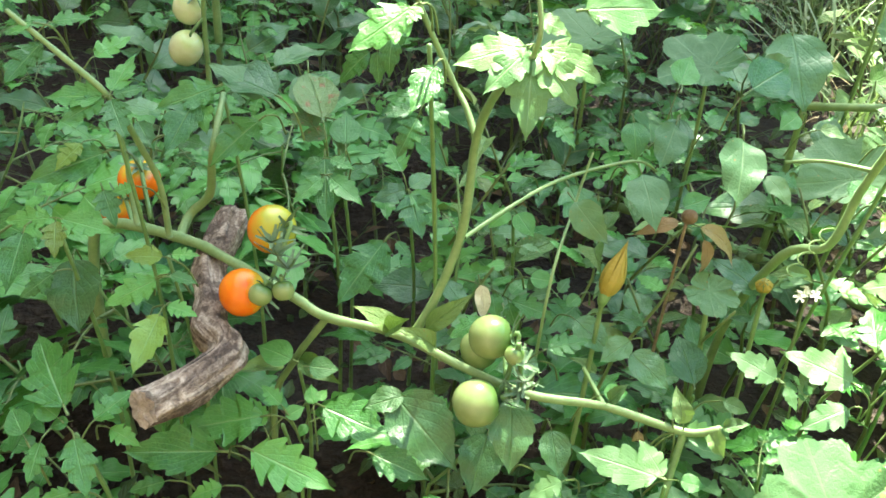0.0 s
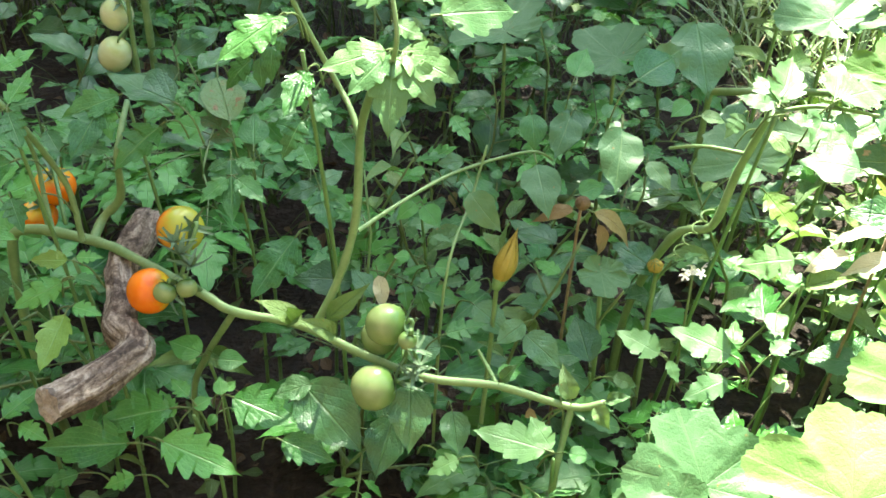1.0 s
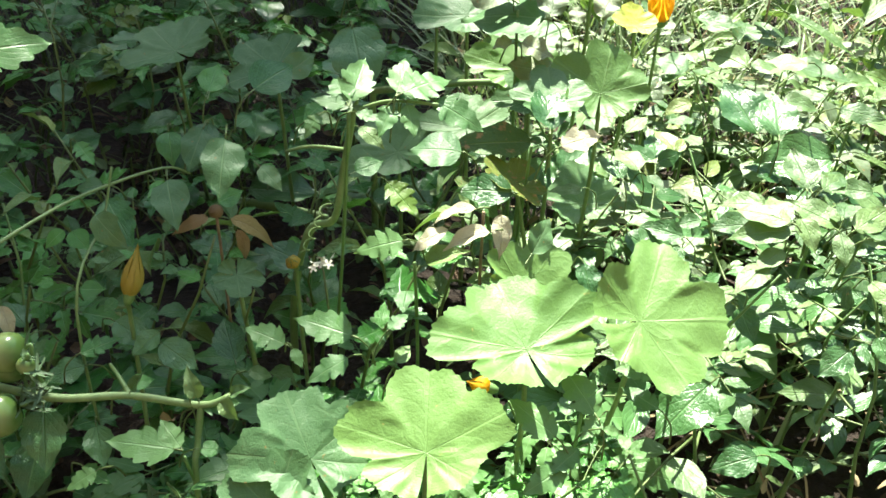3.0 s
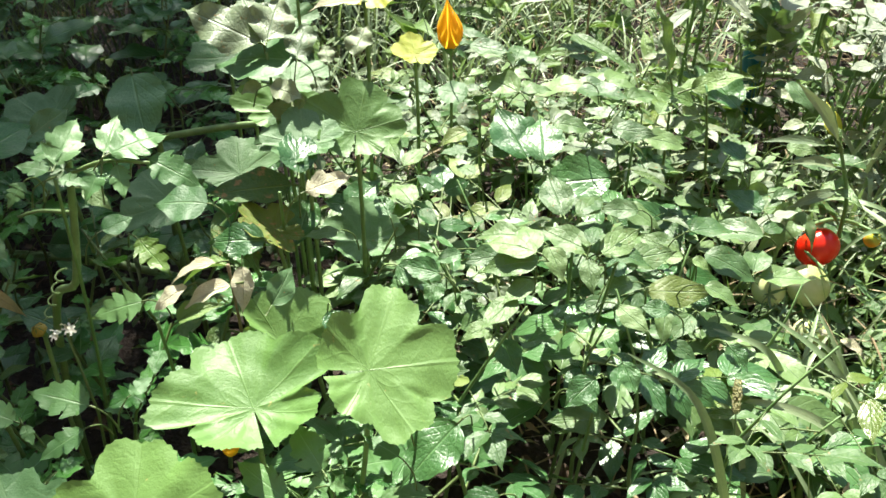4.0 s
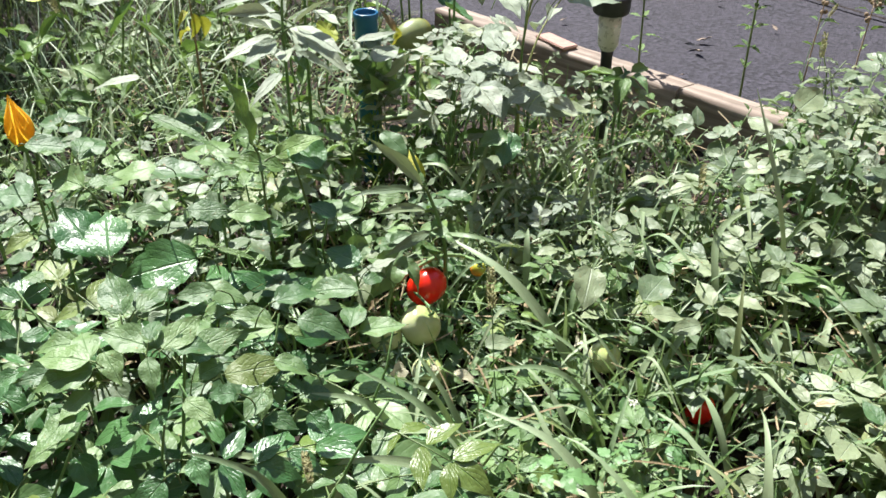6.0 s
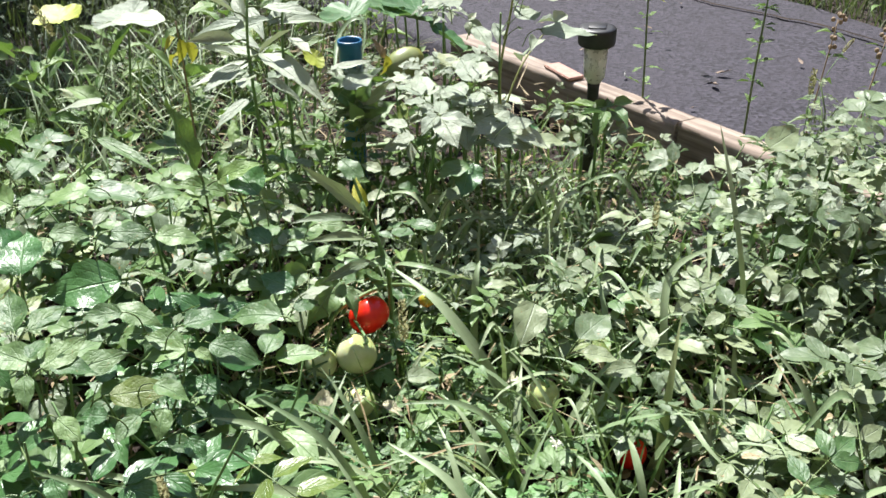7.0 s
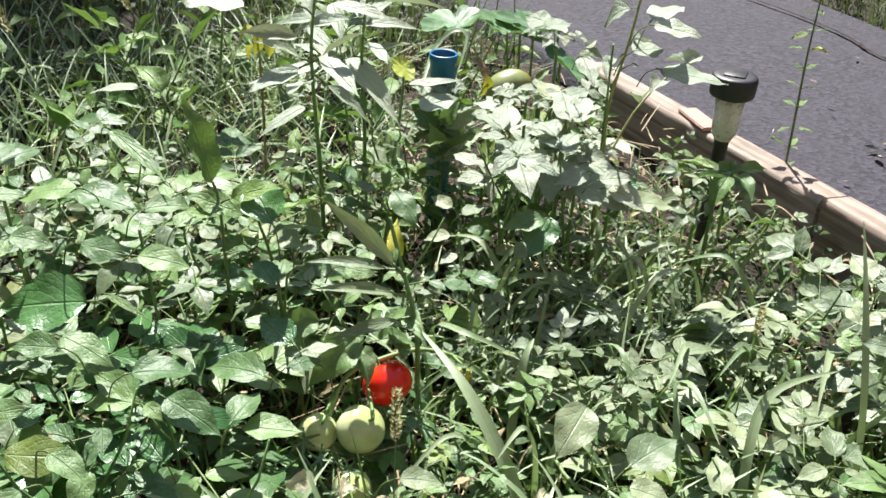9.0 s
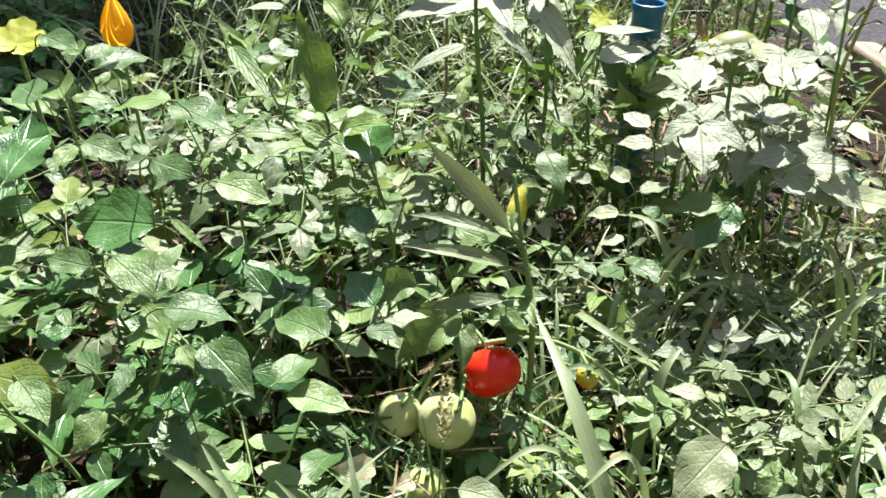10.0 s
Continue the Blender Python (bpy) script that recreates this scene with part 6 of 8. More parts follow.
shoot("tomato_plant", "crown of young tomato leaflets bright in the sun", "tomato plant", "tomato plants", (0.560, 1.000, 0.000), (0.597, 0.895, 0.610), (
    (YOUNG, (0.597, 0.895, 0.610), (0.555, 0.913, 0.618)),
    (YOUNG, (0.597, 0.895, 0.610), (0.585, 0.948, 0.636)),
    (YOUNG, (0.597, 0.895, 0.610), (0.632, 0.964, 0.646)),
    (YOUNG, (0.652, 0.890, 0.620), (0.677, 0.946, 0.649)),
    (YOUNG, (0.652, 0.890, 0.620), (0.732, 0.920, 0.638)),
    (YOUNG, (0.651, 0.896, 0.610), (0.624, 0.854, 0.588)),
    (YOUNG, (0.665, 0.895, 0.610), (0.667, 0.849, 0.587)),
    (YOUNG, (0.694, 0.899, 0.610), (0.755, 0.851, 0.588)),
    (YOUNG, (0.600, 0.880, 0.610), (0.633, 0.863, 0.602)),
    (YOUNG, (0.566, 0.904, 0.600), (0.541, 0.877, 0.586)),
))
shoot("leafy_weed", "weed with dark oval leaves before the squash", "weed", "leafy weeds", (0.860, 1.080, 0.000), (0.855, 0.972, 0.500), (
    (DEEP, (0.884, 0.982, 0.500), (0.903, 1.070, 0.545)),
    (ROUND, (0.767, 0.988, 0.480), (0.690, 1.015, 0.491)),
    (DEEP, (0.833, 0.952, 0.430), (0.748, 0.976, 0.439)),
    (LEAFLET, (0.662, 1.025, 0.430), (0.700, 0.960, 0.399)),
    (OVAL, (0.931, 0.947, 0.430), (0.873, 0.954, 0.426)),
    (DEEP, (1.014, 1.001, 0.400), (1.005, 1.049, 0.421)),
    (OVAL, (0.615, 0.959, 0.550), (0.649, 0.929, 0.536)),
    (OVAL, (0.567, 1.048, 0.520), (0.609, 1.044, 0.519)),
    (DRYLEAF, (0.878, 0.942, 0.500), (0.956, 0.959, 0.511)),
    (DEEP, (0.761, 0.858, 0.330), (0.744, 0.823, 0.312)),
    (DEEP, (0.883, 0.822, 0.400), (0.882, 0.772, 0.375)),
    (DEEP, (0.985, 0.887, 0.400), (1.025, 0.845, 0.388)),
))
shoot("tomato_plant", "tomato shoot with bright leaflets between squash leaves", "tomato plant", "tomato plants", (0.680, 0.900, 0.000), (0.673, 0.875, 0.400), (
    (YOUNG, (0.668, 0.885, 0.420), (0.591, 0.884, 0.417)),
    (YOUNG, (0.675, 0.897, 0.420), (0.700, 0.883, 0.414)),
    (YOUNG, (0.623, 0.806, 0.340), (0.657, 0.827, 0.351)),
    (YOUNG, (0.586, 0.800, 0.340), (0.507, 0.844, 0.359)),
    (YOUNG, (0.575, 0.781, 0.330), (0.512, 0.759, 0.317)),
    (YOUNG, (0.501, 0.802, 0.340), (0.446, 0.838, 0.357)),
    (YOUNG, (0.504, 0.801, 0.340), (0.514, 0.773, 0.326)),
    (OVAL, (0.629, 0.786, 0.300), (0.657, 0.811, 0.313)),
    (YOUNG, (0.386, 0.761, 0.300), (0.406, 0.765, 0.303)),
    (OVAL, (0.446, 0.813, 0.300), (0.480, 0.802, 0.296)),
))
shoot("tomato_plant", "tomato plant with pale quilted leaflets under squash leaves", "tomato plant", "tomato plants", (0.850, 0.720, 0.000), (0.822, 0.636, 0.340), (
    (YOUNG, (0.818, 0.585, 0.360), (0.795, 0.656, 0.395)),
    (YOUNG, (0.775, 0.581, 0.340), (0.728, 0.639, 0.368)),
    (YOUNG, (0.825, 0.593, 0.360), (0.792, 0.571, 0.348)),
    (YOUNG, (0.816, 0.573, 0.360), (0.839, 0.564, 0.356)),
    (YOUNG, (0.909, 0.629, 0.370), (0.858, 0.654, 0.371)),
    (YOUNG, (0.910, 0.610, 0.330), (0.875, 0.658, 0.339)),
    (YOUNG, (0.782, 0.566, 0.320), (0.718, 0.545, 0.308)),
    (YOUNG, (0.799, 0.579, 0.330), (0.753, 0.557, 0.317)),
    (DEEP, (0.997, 0.649, 0.330), (0.901, 0.607, 0.292)),
    (YOUNG, (0.520, 0.600, 0.280), (0.514, 0.636, 0.298)),
    (YOUNG, (0.588, 0.589, 0.280), (0.573, 0.609, 0.289)),
    (DEEP, (1.010, 0.549, 0.300), (0.946, 0.552, 0.289)),
))
shoot("leafy_weed", "crown of crinkled grey-green leaves above the squash", "weed", "leafy weeds", (0.900, 1.180, 0.000), (0.884, 1.157, 0.620), (
    (CRINKLED, (0.884, 1.157, 0.620), (0.781, 1.236, 0.666)),
    (CRINKLED, (0.882, 1.187, 0.630), (0.868, 1.261, 0.676)),
    (CRINKLED, (0.884, 1.157, 0.620), (0.925, 1.237, 0.672)),
    (CRINKLED, (0.918, 1.115, 0.610), (0.949, 1.178, 0.654)),
    (CRINKLED, (0.962, 1.110, 0.600), (0.965, 1.148, 0.623)),
    (CRINKLED, (1.001, 1.125, 0.600), (1.036, 1.169, 0.634)),
    (CRINKLED, (0.869, 1.126, 0.580), (0.836, 1.117, 0.573)),
    (CRINKLED, (0.875, 1.113, 0.580), (0.922, 1.087, 0.566)),
    (ROUND, (0.928, 1.135, 0.600), (0.807, 1.211, 0.607)),
    (CRINKLED, (0.950, 1.125, 0.520), (0.869, 1.167, 0.526)),
    (CRINKLED, (0.953, 1.118, 0.550), (0.951, 1.154, 0.571)),
    (CRINKLED, (0.990, 1.112, 0.500), (1.025, 1.072, 0.484)),
))
shoot("leafy_weed", "weed with smooth grey leaves beside the orange flower", "weed", "leafy weeds", (1.254, 1.271, 0.000), (1.244, 1.241, 0.450), (
    (OVAL, (1.283, 1.230, 0.520), (1.245, 1.277, 0.528)),
    (OVAL, (1.290, 1.226, 0.500), (1.365, 1.283, 0.522)),
    (OVAL, (1.192, 1.150, 0.440), (1.134, 1.147, 0.433)),
    (ROUND, (1.220, 1.229, 0.460), (1.170, 1.272, 0.466)),
    (OVAL, (1.179, 1.114, 0.430), (1.124, 1.117, 0.425)),
    (OVAL, (1.190, 1.089, 0.430), (1.249, 1.084, 0.435)),
    (OVAL, (1.169, 1.059, 0.410), (1.149, 1.107, 0.420)),
    (OVAL, (1.073, 1.138, 0.400), (1.125, 1.170, 0.413)),
    (OVAL, (1.065, 1.049, 0.380), (1.053, 1.129, 0.399)),
    (OVAL, (1.073, 1.046, 0.380), (1.086, 1.005, 0.371)),
    (LANCE, (1.520, 1.516, 0.500), (1.419, 1.567, 0.503)),
    (DEEP, (1.248, 0.988, 0.450), (1.280, 1.081, 0.500)),
    (OVAL, (1.412, 1.173, 0.480), (1.300, 1.212, 0.478)),
))
shoot("potato_plant", "potato shoot with broad grey-green leaflets in a star", "potato plant", "potato plants", (1.227, 0.851, 0.000), (1.217, 0.821, 0.440), (
    (OVAL, (1.214, 0.843, 0.450), (1.224, 0.928, 0.473)),
    (OVAL, (1.227, 0.845, 0.450), (1.292, 0.873, 0.464)),
    (OVAL, (1.150, 0.776, 0.450), (1.089, 0.842, 0.461)),
    (OVAL, (1.154, 0.776, 0.440), (1.067, 0.803, 0.438)),
    (OVAL, (1.148, 0.792, 0.440), (1.159, 0.860, 0.458)),
    (OVAL, (1.166, 0.797, 0.450), (1.165, 0.739, 0.435)),
    (OVAL, (1.217, 0.775, 0.450), (1.247, 0.814, 0.463)),
    (OVAL, (1.223, 0.761, 0.440), (1.296, 0.786, 0.454)),
    (OVAL, (1.235, 0.769, 0.440), (1.295, 0.734, 0.437)),
    (OVAL, (1.209, 0.767, 0.440), (1.194, 0.715, 0.425)),
    (OVAL, (1.140, 0.772, 0.420), (1.085, 0.748, 0.408)),
    (OVAL, (1.112, 0.759, 0.410), (1.046, 0.724, 0.394)),
    (DEEP, (1.083, 0.882, 0.400), (1.040, 0.887, 0.394)),
    (OVAL, (1.225, 0.712, 0.400), (1.246, 0.657, 0.388)),
))
shoot("potato_plant", "low potato leaflets dark and glossy between grass", "potato plant", "potato plants", (1.150, 0.660, 0.000), (1.163, 0.627, 0.340), (
    (DEEP, (1.138, 0.638, 0.340), (1.159, 0.602, 0.327)),
    (DEEP, (1.166, 0.635, 0.360), (1.113, 0.616, 0.341)),
    (DEEP, (1.200, 0.642, 0.370), (1.202, 0.599, 0.350)),
    (DEEP, (1.286, 0.673, 0.400), (1.249, 0.696, 0.404)),
    (OVAL, (1.349, 0.712, 0.400), (1.391, 0.665, 0.392)),
    (OVAL, (1.326, 0.684, 0.380), (1.279, 0.657, 0.368)),
    (DEEP, (1.373, 0.667, 0.330), (1.383, 0.624, 0.312)),
    (DEEP, (1.039, 0.844, 0.400), (0.989, 0.881, 0.408)),
    (DEEP, (1.042, 0.858, 0.380), (1.010, 0.832, 0.362)),
    (YELLOWED, (0.891, 1.053, 0.450), (0.757, 1.070, 0.454)),
    (DEEP, (0.912, 1.063, 0.420), (0.872, 0.999, 0.383)),
    (DEEP, (0.771, 0.985, 0.420), (0.813, 0.942, 0.400)),
))
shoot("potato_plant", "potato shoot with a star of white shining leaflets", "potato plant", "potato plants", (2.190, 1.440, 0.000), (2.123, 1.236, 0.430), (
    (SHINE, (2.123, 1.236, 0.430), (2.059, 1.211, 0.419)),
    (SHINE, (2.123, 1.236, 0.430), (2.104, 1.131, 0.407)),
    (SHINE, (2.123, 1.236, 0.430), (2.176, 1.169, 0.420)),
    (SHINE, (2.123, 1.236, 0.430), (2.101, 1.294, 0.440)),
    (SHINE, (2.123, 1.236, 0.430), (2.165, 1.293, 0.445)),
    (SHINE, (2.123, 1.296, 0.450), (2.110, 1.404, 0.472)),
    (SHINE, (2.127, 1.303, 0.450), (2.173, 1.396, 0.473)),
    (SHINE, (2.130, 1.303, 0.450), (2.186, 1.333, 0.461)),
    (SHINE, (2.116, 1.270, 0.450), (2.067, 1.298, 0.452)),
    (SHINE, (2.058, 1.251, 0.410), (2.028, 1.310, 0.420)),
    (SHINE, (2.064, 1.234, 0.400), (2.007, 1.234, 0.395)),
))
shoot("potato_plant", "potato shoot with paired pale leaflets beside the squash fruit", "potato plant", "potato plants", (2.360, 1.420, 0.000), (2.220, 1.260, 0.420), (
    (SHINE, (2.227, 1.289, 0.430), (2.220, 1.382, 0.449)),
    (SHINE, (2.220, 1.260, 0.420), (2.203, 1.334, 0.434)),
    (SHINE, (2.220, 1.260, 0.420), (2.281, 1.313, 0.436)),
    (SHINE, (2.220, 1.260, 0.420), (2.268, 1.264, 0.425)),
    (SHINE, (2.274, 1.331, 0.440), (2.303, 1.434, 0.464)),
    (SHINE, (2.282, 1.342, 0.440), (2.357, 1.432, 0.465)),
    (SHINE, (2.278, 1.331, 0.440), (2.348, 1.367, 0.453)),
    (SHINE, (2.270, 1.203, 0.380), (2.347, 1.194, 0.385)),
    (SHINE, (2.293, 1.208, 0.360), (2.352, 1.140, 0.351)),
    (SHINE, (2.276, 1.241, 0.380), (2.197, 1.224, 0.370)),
    (OVAL, (2.166, 1.178, 0.330), (2.078, 1.178, 0.321)),
    (DEEP, (2.179, 1.195, 0.330), (2.110, 1.128, 0.286)),
))
shoot("potato_plant", "potato plant with broad dull green leaflets in the sun", "potato plant", "potato plants", (1.486, 0.924, 0.000), (1.476, 0.894, 0.300), (
    (OVAL, (1.474, 0.891, 0.310), (1.543, 0.814, 0.298)),
    (OVAL, (1.448, 0.879, 0.310), (1.372, 0.921, 0.313)),
    (OVAL, (1.447, 0.892, 0.310), (1.394, 0.951, 0.320)),
    (OVAL, (1.453, 0.881, 0.310), (1.475, 0.846, 0.303)),
    (OVAL, (1.622, 0.911, 0.290), (1.534, 0.985, 0.300)),
    (OVAL, (1.566, 0.861, 0.260), (1.650, 0.824, 0.259)),
    (OVAL, (1.555, 0.854, 0.270), (1.608, 0.911, 0.290)),
    (OVAL, (1.358, 0.977, 0.370), (1.427, 0.916, 0.361)),
    (OVAL, (1.344, 0.851, 0.310), (1.281, 0.858, 0.305)),
    (DEEP, (1.302, 0.859, 0.320), (1.341, 0.886, 0.340)),
    (OVAL, (1.401, 0.864, 0.300), (1.397, 0.820, 0.288)),
    (DEEP, (1.409, 1.044, 0.370), (1.272, 1.084, 0.363)),
    (DEEP, (1.470, 0.826, 0.250), (1.443, 0.880, 0.270)),
    (OVAL, (1.382, 0.823, 0.270), (1.352, 0.771, 0.254)),
))
shoot("potato_plant", "potato plant with long quilted leaflets lit from behind", "potato plant", "potato plants", (1.489, 1.154, 0.000), (1.479, 1.124, 0.440), (
    (OVAL, (1.390, 1.224, 0.460), (1.485, 1.146, 0.450)),
    (OVAL, (1.484, 1.185, 0.430), (1.565, 1.192, 0.440)),
    (OVAL, (1.464, 1.088, 0.410), (1.546, 1.052, 0.409)),
    (OVAL, (1.394, 1.070, 0.450), (1.461, 1.026, 0.446)),
    (OVAL, (1.281, 1.158, 0.490), (1.341, 1.161, 0.497)),
    (OVAL, (1.280, 1.149, 0.490), (1.238, 1.227, 0.505)),
    (OVAL, (1.309, 1.088, 0.460), (1.286, 1.045, 0.447)),
    (OVAL, (1.307, 1.096, 0.460), (1.372, 1.066, 0.459)),
    (OVAL, (1.223, 1.260, 0.540), (1.287, 1.212, 0.534)),
    (OVAL, (1.292, 1.209, 0.520), (1.329, 1.261, 0.537)),
    (LIMELEAF, (1.421, 1.030, 0.390), (1.476, 0.972, 0.381)),
    (LIMELEAF, (1.454, 1.350, 0.500), (1.533, 1.201, 0.470)),
    (OVAL, (1.527, 1.133, 0.420), (1.568, 1.172, 0.434)),
    (DEEP, (1.247, 1.033, 0.430), (1.233, 1.149, 0.482)),
))
shoot("leafy_weed", "weed with dark leaves shading the red tomato", "weed", "leafy weeds", (1.720, 1.060, 0.000), (1.687, 1.062, 0.300), (
    (DEEP, (1.673, 0.991, 0.280), (1.630, 1.058, 0.303)),
    (OVAL, (1.652, 0.968, 0.260), (1.712, 0.975, 0.268)),
    (DEEP, (1.669, 1.101, 0.420), (1.649, 1.201, 0.463)),
    (SHINE, (1.687, 0.990, 0.270), (1.737, 0.985, 0.273)),
    (SHINE, (1.708, 0.970, 0.250), (1.665, 1.031, 0.259)),
    (DEEP, (1.659, 1.050, 0.350), (1.636, 1.111, 0.374)),
    (OVAL, (1.666, 1.064, 0.350), (1.687, 1.124, 0.367)),
    (OVAL, (1.769, 1.096, 0.340), (1.818, 1.060, 0.336)),
    (SHINE, (1.739, 1.122, 0.360), (1.706, 1.137, 0.360)),
    (OVAL, (1.914, 1.300, 0.360), (1.936, 1.211, 0.339)),
))
shoot("leafy_weed", "weed with long shining lance-shaped leaves", "weed", "leafy weeds", (1.940, 1.630, 0.000), (1.929, 1.705, 0.470), (
    (LANCE, (1.874, 1.641, 0.480), (1.712, 1.610, 0.455)),
    (LANCE, (1.927, 1.729, 0.540), (1.780, 1.795, 0.542)),
    (LANCE, (1.938, 1.679, 0.540), (2.069, 1.779, 0.579)),
    (LANCE, (1.952, 1.683, 0.540), (2.103, 1.676, 0.554)),
    (LANCE, (1.934, 1.797, 0.560), (1.918, 1.658, 0.523)),
    (LANCE, (1.923, 1.686, 0.470), (1.838, 1.795, 0.489)),
    (LANCE, (1.929, 1.705, 0.470), (2.006, 1.504, 0.426)),
    (LANCE, (1.811, 1.501, 0.450), (1.701, 1.447, 0.425)),
    (LANCE, (1.866, 1.740, 0.530), (1.896, 1.625, 0.504)),
    (SHINE, (1.769, 1.869, 0.530), (1.631, 1.975, 0.541)),
    (LANCE, (2.017, 1.542, 0.460), (2.126, 1.523, 0.466)),
    (SHINE, (2.020, 1.481, 0.430), (2.122, 1.512, 0.445)),
))
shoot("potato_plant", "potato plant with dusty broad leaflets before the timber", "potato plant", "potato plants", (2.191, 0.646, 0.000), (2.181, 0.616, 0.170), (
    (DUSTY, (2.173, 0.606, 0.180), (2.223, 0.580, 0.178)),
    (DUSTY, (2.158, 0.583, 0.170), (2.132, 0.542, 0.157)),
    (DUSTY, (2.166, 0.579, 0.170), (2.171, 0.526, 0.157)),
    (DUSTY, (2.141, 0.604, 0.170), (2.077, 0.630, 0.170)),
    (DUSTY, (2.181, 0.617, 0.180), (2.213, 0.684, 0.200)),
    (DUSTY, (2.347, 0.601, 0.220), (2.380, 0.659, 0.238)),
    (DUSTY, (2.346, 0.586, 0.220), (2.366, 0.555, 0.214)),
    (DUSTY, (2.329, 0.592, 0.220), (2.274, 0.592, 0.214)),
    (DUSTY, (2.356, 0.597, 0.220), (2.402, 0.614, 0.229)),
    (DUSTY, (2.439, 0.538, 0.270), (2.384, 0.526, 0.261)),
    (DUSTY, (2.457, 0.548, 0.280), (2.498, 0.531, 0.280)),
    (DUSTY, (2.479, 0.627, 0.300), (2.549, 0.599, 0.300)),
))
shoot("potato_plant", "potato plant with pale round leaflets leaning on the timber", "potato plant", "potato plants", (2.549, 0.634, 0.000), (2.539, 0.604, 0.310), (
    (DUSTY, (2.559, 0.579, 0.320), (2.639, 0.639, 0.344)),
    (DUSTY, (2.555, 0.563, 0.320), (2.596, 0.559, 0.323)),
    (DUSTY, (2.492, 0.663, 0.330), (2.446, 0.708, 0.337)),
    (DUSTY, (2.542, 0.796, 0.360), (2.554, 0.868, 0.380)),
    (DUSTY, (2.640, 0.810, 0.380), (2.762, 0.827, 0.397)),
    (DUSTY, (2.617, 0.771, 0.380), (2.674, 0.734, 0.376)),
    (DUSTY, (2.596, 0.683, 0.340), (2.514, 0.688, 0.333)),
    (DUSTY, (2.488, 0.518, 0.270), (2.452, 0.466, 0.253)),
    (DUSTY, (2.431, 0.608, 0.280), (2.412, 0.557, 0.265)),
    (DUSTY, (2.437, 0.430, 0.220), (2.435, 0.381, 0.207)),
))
shoot("potato_plant", "upright shoot with round white leaves near the garden lamp", "potato plant", "potato plants", (2.440, 1.470, 0.000), (2.336, 1.321, 0.600), (
    (PALEROUND, (2.383, 1.330, 0.570), (2.456, 1.329, 0.577)),
    (PALEROUND, (2.229, 1.384, 0.610), (2.283, 1.387, 0.616)),
    (PALEROUND, (2.243, 1.402, 0.610), (2.213, 1.447, 0.618)),
    (SHINE, (2.391, 1.297, 0.630), (2.475, 1.242, 0.626)),
    (SHINE, (2.402, 1.315, 0.630), (2.512, 1.378, 0.652)),
    (SHINE, (2.431, 1.314, 0.540), (2.534, 1.229, 0.531)),
    (SHINE, (2.309, 1.384, 0.550), (2.296, 1.296, 0.531)),
    (PALEROUND, (2.379, 1.319, 0.550), (2.395, 1.313, 0.550)),
    (SHINE, (2.316, 1.465, 0.450), (2.250, 1.442, 0.440)),
    (SHINE, (2.322, 1.463, 0.450), (2.368, 1.446, 0.450)),
))
shoot("potato_plant", "potato shoot with pale paired leaflets by the dark soil", "potato plant", "potato plants", (2.265, 1.369, 0.000), (2.255, 1.339, 0.400), (
    (SHINE, (2.255, 1.339, 0.400), (2.221, 1.407, 0.411)),
    (SHINE, (2.255, 1.339, 0.400), (2.305, 1.386, 0.414)),
    (SHINE, (2.255, 1.339, 0.400), (2.295, 1.313, 0.398)),
    (SHINE, (2.240, 1.254, 0.360), (2.327, 1.152, 0.346)),
    (SHINE, (2.247, 1.267, 0.360), (2.337, 1.263, 0.367)),
    (SHINE, (2.291, 1.279, 0.380), (2.333, 1.211, 0.369)),
    (SHINE, (2.239, 1.331, 0.380), (2.181, 1.332, 0.375)),
    (DEEP, (2.337, 1.236, 0.340), (2.387, 1.231, 0.347)),
    (SHINE, (2.566, 0.809, 0.360), (2.558, 0.871, 0.372)),
    (SHINE, (2.554, 0.802, 0.360), (2.553, 0.763, 0.352)),
))
shoot("potato_plant", "potato leaflets pale and flat over the grass", "potato plant", "potato plants", (2.150, 1.420, 0.000), (2.282, 1.434, 0.440), (
    (SHINE, (2.288, 1.431, 0.440), (2.305, 1.529, 0.462)),
    (SHINE, (2.193, 1.289, 0.360), (2.211, 1.374, 0.379)),
    (SHINE, (2.214, 1.296, 0.360), (2.313, 1.282, 0.365)),
    (SHINE, (2.235, 1.302, 0.360), (2.189, 1.224, 0.340)),
    (SHINE, (2.193, 1.461, 0.420), (2.149, 1.521, 0.429)),
    (SHINE, (2.310, 1.430, 0.450), (2.381, 1.448, 0.460)),
    (DUSTY, (2.363, 1.249, 0.300), (2.469, 1.219, 0.303)),
    (DUSTY, (2.109, 1.183, 0.250), (2.196, 1.218, 0.268)),
    (DUSTY, (2.090, 0.837, 0.200), (2.001, 0.766, 0.173)),
    (DUSTY, (2.066, 0.689, 0.200), (2.174, 0.719, 0.219)),
    (DUSTY, (2.049, 0.661, 0.200), (2.111, 0.618, 0.195)),
    (DUSTY, (1.757, 0.765, 0.200), (1.823, 0.744, 0.201)),
))
